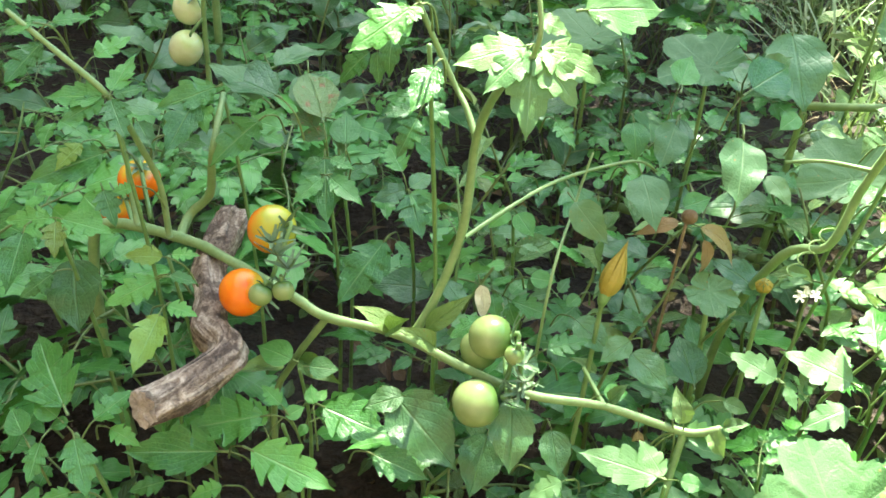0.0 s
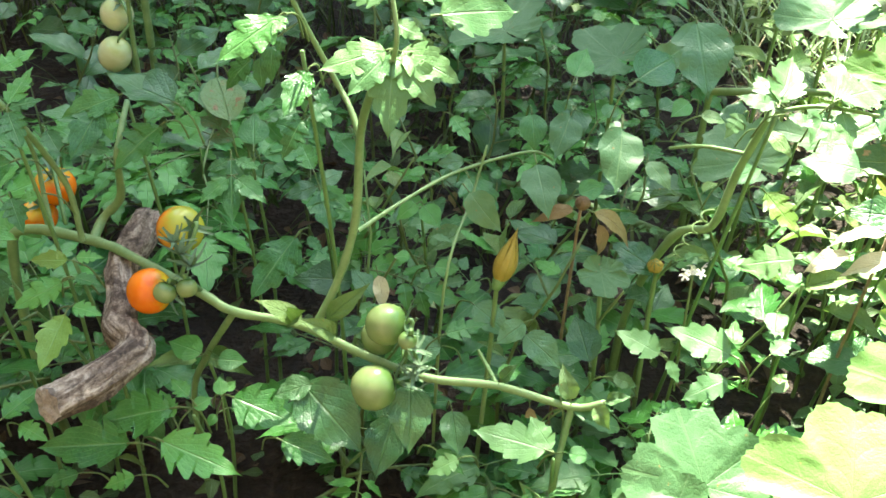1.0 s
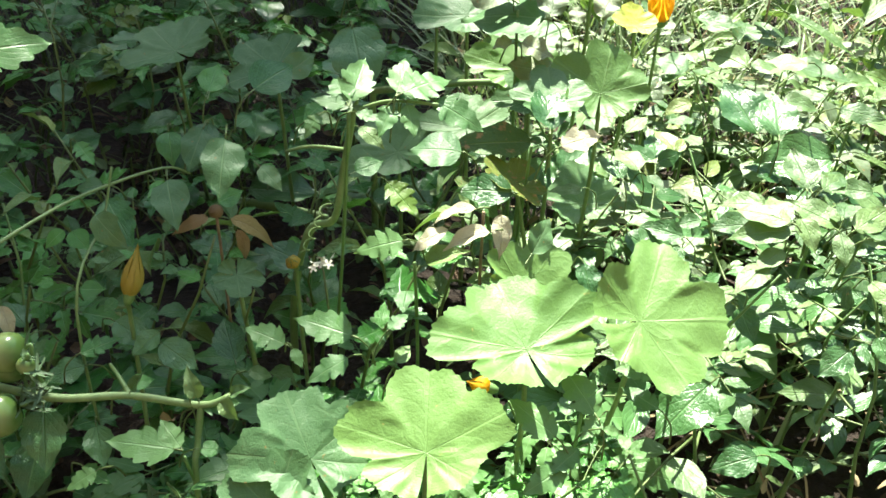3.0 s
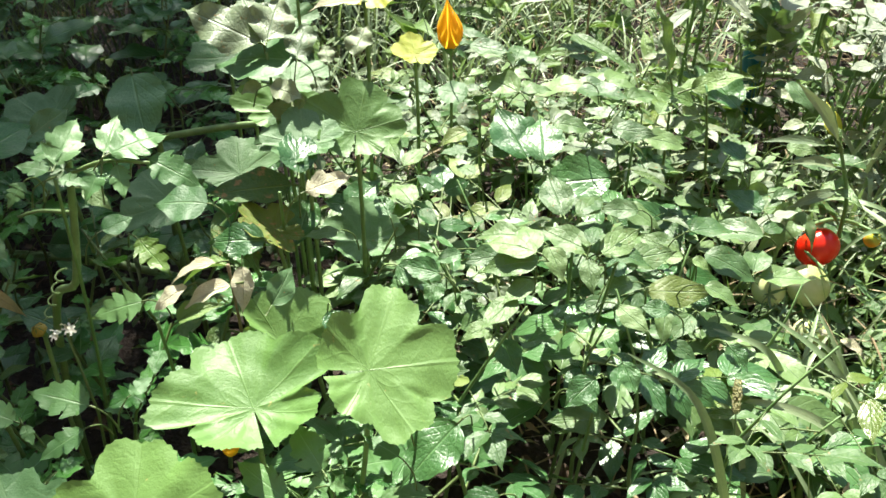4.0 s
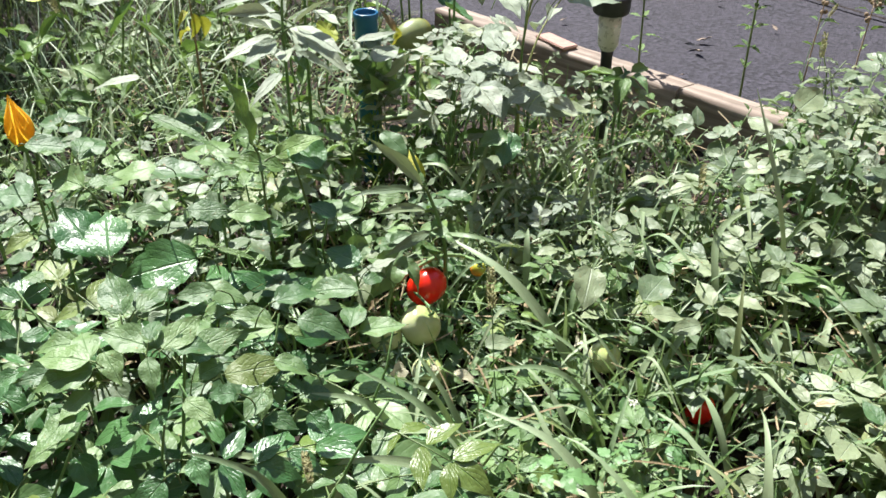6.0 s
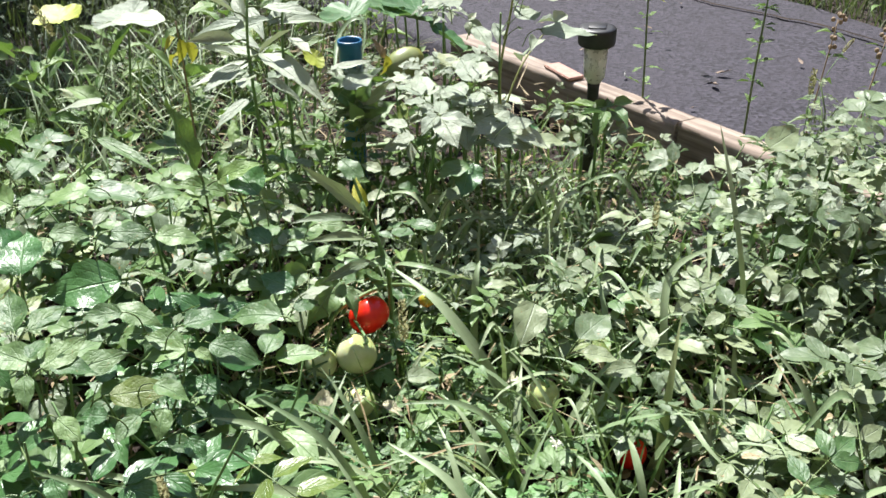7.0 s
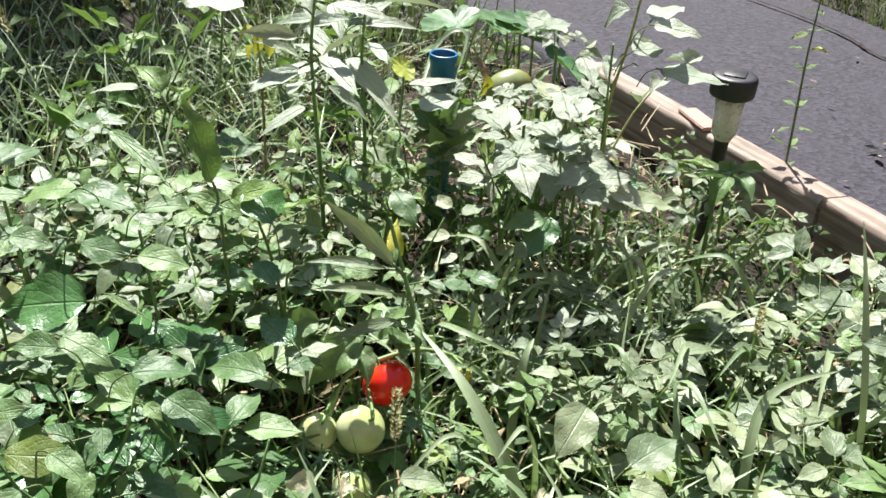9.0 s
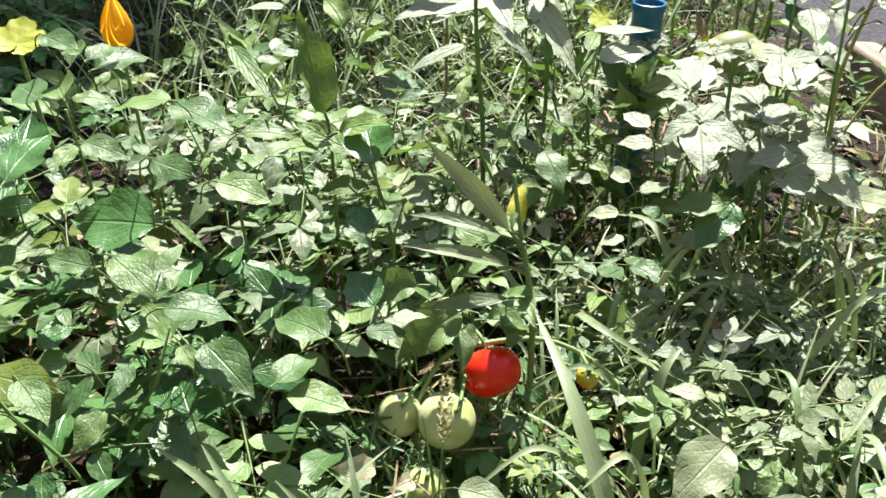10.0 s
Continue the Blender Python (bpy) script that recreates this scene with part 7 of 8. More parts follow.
shoot("potato_plant", "broad potato leaflets with a cool grey sheen", "potato plant", "potato plants", (1.200, 0.800, 0.000), (1.262, 0.780, 0.420), (
    (OVAL, (1.230, 0.781, 0.430), (1.177, 0.849, 0.442)),
    (OVAL, (1.228, 0.775, 0.430), (1.246, 0.835, 0.447)),
    (OVAL, (1.249, 0.787, 0.420), (1.321, 0.815, 0.435)),
    (OVAL, (1.257, 0.768, 0.420), (1.340, 0.758, 0.426)),
    (OVAL, (1.293, 0.759, 0.370), (1.384, 0.724, 0.370)),
    (OVAL, (1.160, 0.848, 0.430), (1.098, 0.889, 0.434)),
    (OVAL, (1.144, 0.829, 0.420), (1.064, 0.843, 0.415)),
    (OVAL, (1.210, 0.849, 0.450), (1.228, 0.931, 0.473)),
    (OVAL, (1.226, 0.848, 0.450), (1.293, 0.883, 0.466)),
    (OVAL, (1.087, 0.770, 0.360), (1.034, 0.769, 0.354)),
    (OVAL, (1.369, 0.899, 0.400), (1.306, 0.924, 0.400)),
    (OVAL, (1.435, 0.879, 0.360), (1.529, 0.870, 0.367)),
))
shoot("leafy_weed", "dark squash seedling leaves under the crown", "weed", "leafy weeds", (1.035, 1.228, 0.000), (1.025, 1.198, 0.300), (
    (DEEP, (1.025, 1.198, 0.300), (0.961, 1.239, 0.307)),
    (DEEP, (1.025, 1.198, 0.300), (1.057, 1.121, 0.270)),
    (DEEP, (0.989, 1.199, 0.300), (1.067, 1.236, 0.332)),
    (DEEP, (0.896, 1.258, 0.360), (0.868, 1.318, 0.389)),
    (DEEP, (1.048, 1.044, 0.280), (1.098, 0.982, 0.260)),
    (DEEP, (1.103, 0.787, 0.320), (1.105, 0.732, 0.295)),
    (DEEP, (1.154, 0.699, 0.280), (1.213, 0.685, 0.285)),
    (DEEP, (1.278, 0.733, 0.320), (1.263, 0.773, 0.336)),
))
shoot("leafy_weed", "weed with pale leaves hiding the foot of the blue container", "weed", "leafy weeds", (2.110, 1.600, 0.000), (2.129, 1.655, 0.300), (
    (DUSTY, (2.122, 1.688, 0.380), (2.208, 1.691, 0.390)),
    (DUSTY, (2.115, 1.670, 0.380), (2.107, 1.744, 0.398)),
    (DUSTY, (2.120, 1.647, 0.360), (2.172, 1.638, 0.363)),
    (DUSTY, (2.116, 1.637, 0.350), (2.075, 1.676, 0.356)),
    (DUSTY, (2.121, 1.614, 0.330), (2.135, 1.724, 0.360)),
    (DUSTY, (2.124, 1.622, 0.320), (2.169, 1.594, 0.317)),
    (DUSTY, (2.111, 1.624, 0.300), (2.069, 1.662, 0.306)),
    (DUSTY, (2.122, 1.599, 0.280), (2.121, 1.689, 0.303)),
    (DUSTY, (2.124, 1.588, 0.270), (2.173, 1.569, 0.270)),
    (SHINE, (2.103, 1.586, 0.260), (2.068, 1.622, 0.265)),
    (SHINE, (2.078, 1.575, 0.240), (2.122, 1.581, 0.245)),
))
shoot("leafy_weed", "weed with grey-green leaves standing before the blue container", "weed", "leafy weeds", (2.090, 1.600, 0.000), (2.100, 1.620, 0.250), (
    (DUSTY, (2.111, 1.655, 0.389), (2.178, 1.662, 0.400)),
    (DUSTY, (2.123, 1.655, 0.376), (2.078, 1.670, 0.379)),
    (DEEP, (2.108, 1.650, 0.383), (2.138, 1.612, 0.366)),
    (OVAL, (2.115, 1.640, 0.349), (2.064, 1.640, 0.344)),
    (DUSTY, (2.149, 1.640, 0.328), (2.126, 1.682, 0.347)),
    (OVAL, (2.128, 1.630, 0.315), (2.171, 1.644, 0.326)),
    (SHINE, (2.089, 1.620, 0.315), (2.118, 1.584, 0.300)),
    (OVAL, (2.160, 1.620, 0.292), (2.117, 1.646, 0.301)),
    (SHINE, (2.151, 1.600, 0.264), (2.098, 1.606, 0.262)),
    (DEEP, (2.137, 1.610, 0.279), (2.181, 1.616, 0.287)),
    (OVAL, (2.124, 1.590, 0.237), (2.169, 1.590, 0.242)),
    (SHINE, (2.161, 1.590, 0.224), (2.147, 1.622, 0.239)),
    (DEEP, (2.118, 1.570, 0.207), (2.161, 1.562, 0.207)),
    (DUSTY, (2.151, 1.560, 0.180), (2.110, 1.578, 0.185)),
))
shoot("leafy_weed", "low sunlit leaves among straw before the white potato shoot", "weed", "leafy weeds", (2.050, 1.250, 0.000), (2.093, 1.407, 0.200), (
    (DUSTY, (2.098, 1.452, 0.220), (2.065, 1.505, 0.230)),
    (DUSTY, (2.107, 1.440, 0.210), (2.173, 1.453, 0.220)),
    (OVAL, (2.105, 1.403, 0.200), (2.155, 1.364, 0.195)),
    (DUSTY, (2.072, 1.387, 0.200), (2.010, 1.393, 0.195)),
    (DUSTY, (2.030, 1.448, 0.220), (1.994, 1.491, 0.227)),
    (DUSTY, (2.135, 1.319, 0.180), (2.195, 1.332, 0.189)),
    (SHINE, (2.214, 1.376, 0.220), (2.277, 1.393, 0.229)),
    (OVAL, (2.266, 1.340, 0.200), (2.208, 1.363, 0.200)),
    (DUSTY, (2.295, 1.312, 0.180), (2.358, 1.325, 0.190)),
    (DUSTY, (1.941, 1.484, 0.260), (1.907, 1.536, 0.270)),
    (SHINE, (2.075, 1.362, 0.170), (2.029, 1.342, 0.162)),
))


# ---- the planting, zone by zone ----
def spots(x0, x1, y0, y1, gap, seed):
    """Uneven planting places in a rectangle, no two nearer than about the gap."""
    rg = random.Random(seed)
    out = []
    nx, ny = max(1, round((x1 - x0) / gap)), max(1, round((y1 - y0) / gap))
    for i in range(nx):
        for j in range(ny):
            out.append((x0 + (i + rg.uniform(0.1, 0.9)) * (x1 - x0) / nx, y0 + (j + rg.uniform(0.1, 0.9)) * (y1 - y0) / ny))
    return out


# shaded tomato bed
for x, y in spots(-0.75, 0.45, 0.98, 1.45, 0.23, 1):
    if x > 0.0 and y > 1.15:
        continue
    plant("tomato_plant", x, y, rng.uniform(0.30, 0.46), 8, TOMATO_LEAVES, 0.22, "leafy green tomato plant growing in the shade", "tomato plant", "tomato plants", M_STEM)
for x, y in spots(-0.62, 0.45, 0.58, 0.95, 0.25, 2):
    plant("tomato_plant", x, y, rng.uniform(0.16, 0.27), 7, TOMATO_LEAVES, 0.26, "low leafy tomato plant with broad toothed leaves", "tomato plant", "tomato plants", M_STEM, up=(-5, 28))
for x, y in spots(-0.80, -0.42, 0.60, 1.1, 0.22, 3):
    plant("tomato_plant", x, y, rng.uniform(0.40, 0.58), 9, TOMATO_LEAVES, 0.23, "tall bushy tomato plant with toothed green leaves", "tomato plant", "tomato plants", M_STEM)
for x, y in spots(0.10, 0.75, 0.90, 1.35, 0.125, 4):
    plant("nightshade_plant", x, y, rng.uniform(0.26, 0.42), 11, LEAFLET + DEEP[:3] + WEED_LEAVES[:2] + TOMATO_YOUNG[:1], 0.085, "bushy weed with small oval green leaves", "weed", "leafy weeds", up=(0, 50))
for x, y in spots(0.30, 0.95, 0.50, 0.88, 0.14, 5):
    plant("tomato_plant", x, y, rng.uniform(0.16, 0.29), 9, TOMATO_LEAVES[:4] + TOMATO_YOUNG, 0.14, "low tomato plant with toothed leaves between squash leaves", "tomato plant", "tomato plants", M_STEM)
# dim weeds behind, given darker leaves that stand in for deep shade
for x, y in spots(-1.3, 0.85, 1.45, 2.7, 0.22, 6):
    plant("leafy_weed", x, y, rng.uniform(0.25, 0.45), 10, DEEP[:2] + TOMATO_LEAVES[:3], 0.14, "dark green leafy weed in the shade", "weed", "leafy weeds", up=(0, 50))
# around the squash
for x, y in spots(0.70, 1.15, 0.90, 1.60, 0.18, 7):
    plant("nightshade_plant", x, y, rng.uniform(0.26, 0.38), 10, DEEP + OVAL + LEAFLET[:2], 0.085, "bushy weed with oval green leaves beside squash", "weed", "leafy weeds")
# potatoes with grey-green leaves, the heart of the sunny bed
# half the leaves are the darker copies that stand in for shade
for x, y in spots(0.98, 1.62, 0.55, 1.10, 0.15, 8):
    plant("potato_plant", x, y, rng.uniform(0.28, 0.44) - 0.12 * max(x - 1.3, 0) / 0.3, 8, POTATO_LEAVES[:4] + POTATO_SHADED, 0.195, "bushy potato plant with grey-green oval leaflets", "potato plant", "potato plants", M_STEM, up=(-8, 32))
for x, y in spots(1.05, 1.95, 1.08, 1.75, 0.155, 9):
    plant("potato_plant", x, y, rng.uniform(0.24, 0.40), 8, POTATO_LEAVES + PALE_LEAVES[:3] + TOMATO_YOUNG[:1], 0.175, "bushy potato plant with sunlit grey-green leaflets", "potato plant", "potato plants", M_STEM, up=(-8, 32))
for x, y in spots(1.55, 2.05, 0.42, 1.05, 0.14, 10):
    plant("nightshade_plant", x, y, rng.uniform(0.09, 0.19), 10, POTATO_LEAVES + TOMATO_YOUNG[:1], 0.13, "low bushy weed with pointed leaves", "weed", "leafy weeds", up=(-8, 30), start=0.15)
# low pale leaves towards the drive
for x, y in spots(1.92, 2.50, 0.95, 1.42, 0.11, 11):
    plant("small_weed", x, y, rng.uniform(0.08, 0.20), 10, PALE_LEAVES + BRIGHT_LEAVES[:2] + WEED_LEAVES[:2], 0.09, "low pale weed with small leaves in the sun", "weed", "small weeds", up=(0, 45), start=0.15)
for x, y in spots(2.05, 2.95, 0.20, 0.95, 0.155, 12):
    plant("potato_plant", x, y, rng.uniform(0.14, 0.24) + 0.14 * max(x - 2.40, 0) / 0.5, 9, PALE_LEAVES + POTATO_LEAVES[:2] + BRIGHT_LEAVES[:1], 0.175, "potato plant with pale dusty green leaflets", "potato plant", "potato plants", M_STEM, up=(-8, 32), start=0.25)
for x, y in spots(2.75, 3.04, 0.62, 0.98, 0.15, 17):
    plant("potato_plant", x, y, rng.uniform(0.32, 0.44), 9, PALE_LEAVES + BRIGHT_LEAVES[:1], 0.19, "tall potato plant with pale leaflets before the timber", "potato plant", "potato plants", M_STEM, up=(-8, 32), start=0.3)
for x, y in spots(1.70, 2.30, 1.42, 1.72, 0.19, 13):
    plant("small_weed", x, y, rng.uniform(0.22, 0.36), 12, WEED_LEAVES + PALE_LEAVES[:3], 0.10, "pale leafy weed standing near the drive", "weed", "small weeds", up=(0, 50))
# strip of plants behind, up to the shade
for x, y in spots(1.0, 2.3, 1.78, 3.0, 0.25, 14):
    plant("leafy_weed", x, y, rng.uniform(0.24, 0.44), 9, WEED_LEAVES + PALE_LEAVES[:2], 0.12, "tall leafy weed with narrow pale leaves", "weed", "leafy weeds", up=(5, 60))
for x, y in spots(2.30, 2.85, 2.0, 3.6, 0.28, 15):
    plant("leafy_weed", x, y, rng.uniform(0.10, 0.22), 9, WEED_LEAVES, 0.09, "dusty weed near the end of the timber", "weed", "leafy weeds", up=(5, 60))
# plants that stand out: a pale crown, tall thin ones by the lamp
for x, y, h, s in ((2.18, 1.42, 0.38, 0.14), (2.29, 1.38, 0.40, 0.14), (2.33, 1.50, 0.33, 0.13)):
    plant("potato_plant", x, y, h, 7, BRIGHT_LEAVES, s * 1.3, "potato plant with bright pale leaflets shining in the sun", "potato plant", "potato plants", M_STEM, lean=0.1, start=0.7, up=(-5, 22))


# leaves close round the container, the fruit, the lamp's foot and the timber
for x, y, h in ((2.05, 1.60, 0.36), (2.14, 1.63, 0.38), (2.25, 1.60, 0.29), (2.02, 1.68, 0.36)):
    plant("small_weed", x, y, h, 10, WEED_LEAVES + PALE_LEAVES[:3], 0.10, "pale leafy weed beside the blue container", "weed", "small weeds", up=(0, 35), free=True, lean=0.1)
for x, y, h in ((2.60, 1.27, 0.20), (2.70, 1.27, 0.22), (2.79, 1.26, 0.22)):
    plant("small_weed", x, y, h, 14, PALE_LEAVES[:3] + WEED_LEAVES[:3], 0.06, "small-leaved weed round the foot of the lamp", "weed", "small weeds", up=(0, 50), free=True)
for k in (0, 2, 5, 13):
    plant("small_weed", 2.80 + 0.012 * k + rng.uniform(-0.05, 0.05), 2.25 - 0.085 * k, rng.uniform(0.10, 0.20), 9, WEED_LEAVES + PALE_LEAVES[:2], 0.06, "dusty weed growing against the timber", "weed", "small weeds", up=(0, 50))


def thin_weed(pts, r, leaves, size, n, label, mat=None, seed=0, start=0.3):
    rg = random.Random(seed)
    root = thing("tall_weed", pts[0], label, "weed", "tall weeds")
    line = smooth_line(pts, 4)
    bm = grid()
    tube(bm, local(root, line), r, r * 0.5, 6)
    part("stem", bm, mat or M_STEM_DARK, root)
    for i in range(n):
        f = start + (1 - start) * (i + 0.5) / n
        p = line[min(int(f * (len(line) - 1)), len(line) - 1)]
        s = size * rg.uniform(0.7, 1.2)
        put("leaf", rg.choice(leaves), root, Matrix.Translation(p) @ turn(0, 0, i * 137.5 + rg.uniform(-25, 25)) @ turn(rg.uniform(-10, 40), rg.uniform(-20, 20), 0) @ Matrix.Diagonal((s, s, s, 1)))
    return root


thin_weed([(2.41, 1.42, -0.02), (2.41, 1.42, 0.30), (2.38, 1.38, 0.44), (2.40, 1.37, 0.58), (2.42, 1.38, 0.68)], 0.0045, BRIGHT_ROUND + BROAD_LEAVES[:1], 0.06, 5, "upright weed with round pale leaves near the lamp", M_STEM_YELLOW, 1, 0.62)
thin_weed([(2.41, 1.42, 0.28), (2.48, 1.44, 0.40), (2.58, 1.47, 0.47), (2.62, 1.46, 0.49)], 0.0028, BRIGHT_ROUND, 0.05, 4, "side shoot with round pale leaves near the lamp", M_STEM_YELLOW, 2, 0.4)
thin_weed([(3.20, 1.33, 0.02), (3.215, 1.34, 0.25), (3.235, 1.35, 0.45), (3.25, 1.36, 0.60)], 0.004, WEED_LEAVES + TOOTH_LEAVES, 0.036, 60, "thin tall weed beside the drive", None, 3, 0.3)
thin_weed([(3.08, 1.62, 0.02), (3.05, 1.60, 0.25), (3.02, 1.58, 0.45), (3.01, 1.57, 0.62)], 0.004, TOOTH_LEAVES + YELLOW_LEAVES[:1], 0.045, 26, "thin tall weed with a few yellowing leaves", None, 4, 0.15)
thin_weed([(3.32, 1.22, 0.02), (3.34, 1.22, 0.2), (3.40, 1.24, 0.42)], 0.003, WEED_LEAVES, 0.04, 18, "thin weed with dry seed heads by the drive", M_STALK, 5, 0.2)
thin_weed([(3.38, 1.10, 0.02), (3.42, 1.12, 0.2), (3.50, 1.15, 0.38)], 0.003, WEED_LEAVES, 0.04, 18, "thin weed with dry seed heads by the drive", M_STALK, 6, 0.2)
for k, (x, y) in enumerate(((3.16, 1.10), (3.12, 1.0), (3.2, 0.9), (3.0, 1.05), (2.98, 0.9), (3.1, 0.75))):
    plant("small_weed", x, y, 0.30 + 0.04 * (k % 3), 16, PALE_LEAVES + WEED_LEAVES[:2], 0.06, "pale small-leaved weed leaning over the timber", "weed", "small weeds", up=(0, 50))
for x, y, z in ((3.40, 1.24, 0.42), (3.38, 1.23, 0.36), (3.42, 1.25, 0.40), (3.50, 1.15, 0.38), (3.47, 1.14, 0.33), (3.52, 1.16, 0.36)):
    head = thing("seed_head", (x, y, z), "dark dry seed head on a thin weed beside the drive", "seed head", "seed heads")
    for k in range(4):
        put("seed", lathe_fruit(0.006, 0.007, 0.1, 0, M_STALK, k), head, Matrix.Translation((x + rng.uniform(-0.02, 0.02), y + rng.uniform(-0.02, 0.02), z + rng.uniform(-0.015, 0.02))))
# dark toothed leaf pair
thin_weed([(1.70, 1.20, -0.02), (1.69, 1.20, 0.25), (1.65, 1.18, 0.42)], 0.004, TOOTH_LEAVES, 0.10, 4, "weed with dark green toothed leaves", None, 7, 0.7)
dark = thin_weed([(1.62, 1.22, -0.02), (1.61, 1.22, 0.25), (1.605, 1.22, 0.42)], 0.004, TOOTH_LEAVES, 0.09, 3, "weed with tall dark toothed leaves", None, 8, 0.8)
leaf_on(dark, TOOTH_LEAVES, (1.605, 1.22, 0.41), (1.568, 1.244, 0.586), (0.8, -0.6, 0.1), "upright dark green toothed leaf", 0.78)
leaf_on(dark, TOOTH_LEAVES, (1.605, 1.20, 0.42), (1.68, 1.12, 0.49), (-0.2, -0.6, 0.8), "dark green toothed leaf", 0.8)
# drooping grey leaves over the red tomato
droop = thin_weed([(1.88, 1.03, -0.02), (1.875, 1.02, 0.20), (1.868, 1.03, 0.28), (1.85, 1.07, 0.38), (1.845, 1.09, 0.42)], 0.005, WEED_LEAVES, 0.035, 3, "weed with drooping grey leaves above a red tomato", M_STEM, 9, 0.5)
leaf_on(droop, PALE_NARROW, (1.86, 1.05, 0.33), (1.745, 1.014, 0.50), (0.2, -0.7, 0.6), "long grey folded leaf", 0.82, 0)
leaf_on(droop, PALE_NARROW, (1.86, 1.05, 0.34), (1.705, 1.071, 0.394), (0.1, -0.5, 0.9), "long grey drooping leaf", 0.8, 1)
leaf_on(droop, PALE_NARROW, (1.865, 1.04, 0.30), (1.713, 0.988, 0.394), (0.1, -0.5, 0.9), "", 0.8, 2)
leaf_on(droop, PALE_NARROW, (1.868, 1.03, 0.27), (1.72, 0.98, 0.30), (0.1, -0.5, 0.9), "", 0.8, 0)
leaf_on(droop, YELLOW_LEAVES, (1.858, 1.06, 0.34), (1.847, 1.097, 0.41), (-0.4, -0.8, 0.3), "yellow-green young leaf", 0.9, 0)
leaf_on(droop, BROAD_LEAVES, (1.74, 1.06, 0.27), (1.656, 1.037, 0.287), (0, -0.6, 0.8), "", 0.9)
leaf_on(droop, BROAD_LEAVES, (1.80, 1.05, 0.25), (1.70, 0.99, 0.22), (0, -0.6, 0.8), "", 0.9)
white_flowers((1.947, 0.584, 0.11), 4, 9)


# tall weed with long bright leaves behind the bed
tall = thin_weed([(1.86, 1.58, -0.02), (1.85, 1.56, 0.25), (1.83, 1.52, 0.42), (1.82, 1.50, 0.56), (1.83, 1.50, 0.66)], 0.005, PALE_SINGLE, 0.12, 8, "tall weed with long bright lance-shaped leaves", M_STEM, 21, 0.55)
leaf_on(tall, PALE_SINGLE, (1.82, 1.50, 0.53), (1.685, 1.42, 0.52), (0, -0.6, 0.8), "long bright pointed leaf", 0.8, 1)
leaf_on(tall, PALE_SINGLE, (1.825, 1.51, 0.57), (1.69, 1.50, 0.60), (0, -0.6, 0.8), "", 0.8, 0)
leaf_on(tall, PALE_SINGLE, (1.83, 1.52, 0.50), (1.93, 1.45, 0.42), (0.2, -0.6, 0.8), "", 0.8, 2)
thin_weed([(1.98, 1.72, -0.02), (1.98, 1.70, 0.28), (1.96, 1.66, 0.48), (1.97, 1.65, 0.62)], 0.005, PALE_SINGLE, 0.11, 9, "tall weed with long bright lance-shaped leaves", M_STEM, 22, 0.55)
yl = thin_weed([(1.80, 1.92, -0.02), (1.80, 1.92, 0.3), (1.79, 1.90, 0.52)], 0.004, YELLOW_LEAVES, 0.05, 2, "withered weed with hanging yellow leaves", M_STALK, 23, 0.8)
leaf_on(yl, YELLOW_LEAVES, (1.79, 1.89, 0.50), (1.789, 1.87, 0.42), (0, -1, 0.1), "hanging yellow leaf", 0.9, 0)
leaf_on(yl, YELLOW_LEAVES, (1.80, 1.89, 0.49), (1.83, 1.87, 0.40), (0, -1, 0.1), "", 0.8, 1)
sq4 = thing("squash_plant", (1.75, 2.45, 0), "squash plant with bleached and yellowing leaves in the weeds", "squash plant", "squash plants")
branch(sq4, [(1.75, 2.5, 0.0), (1.70, 2.45, 0.05), (1.60, 2.4, 0.03)], 0.008, 0.007, "vine_stem")
squash_on(sq4, BRIGHT_SQUASH, (1.78, 2.34, 0.42), (1.74, 2.42, 0.44), 0.085, (0, -0.4, 1), (1.76, 2.46, 0.04), "bleached pale squash leaf")
squash_on(sq4, SQUASH_YELLOW, (1.60, 2.30, 0.46), (1.58, 2.37, 0.48), 0.07, (0, -0.6, 0.9), (1.65, 2.42, 0.04), "yellow-green squash leaf")
squash_on(sq4, SQUASH_YELLOW, (2.10, 1.80, 0.40), (2.07, 1.78, 0.40), 0.035, (0, -0.7, 0.8), (2.08, 1.85, 0.02), "pale yellow withered leaf")
# leaves that hide the container's foot
foot = thin_weed([(2.13, 1.62, -0.02), (2.13, 1.62, 0.2), (2.12, 1.62, 0.33)], 0.004, PALE_LEAVES[:3], 0.09, 4, "weed with pale leaves before the blue container", M_STEM, 24, 0.7)
for tip in ((2.20, 1.60, 0.37), (2.14, 1.59, 0.385), (2.07, 1.61, 0.38), (2.19, 1.58, 0.33), (2.10, 1.58, 0.33), (2.16, 1.58, 0.30)):
    leaf_on(foot, PALE_SINGLE + BROAD_LEAVES[:2], (2.125, 1.62, tip[2] - 0.06), tip, (-0.2, -0.8, 0.5), "", 0.95)

for tip in ((2.134, 1.753, 0.36), (2.178, 1.711, 0.36), (2.177, 1.623, 0.36), (2.078, 1.668, 0.36), (2.133, 1.659, 0.34)):
    leaf_on(foot, BRIGHT_LEAVES, (2.125, 1.62, tip[2] - 0.04), tip, (-0.2, -0.6, 0.8), "", 0.95)


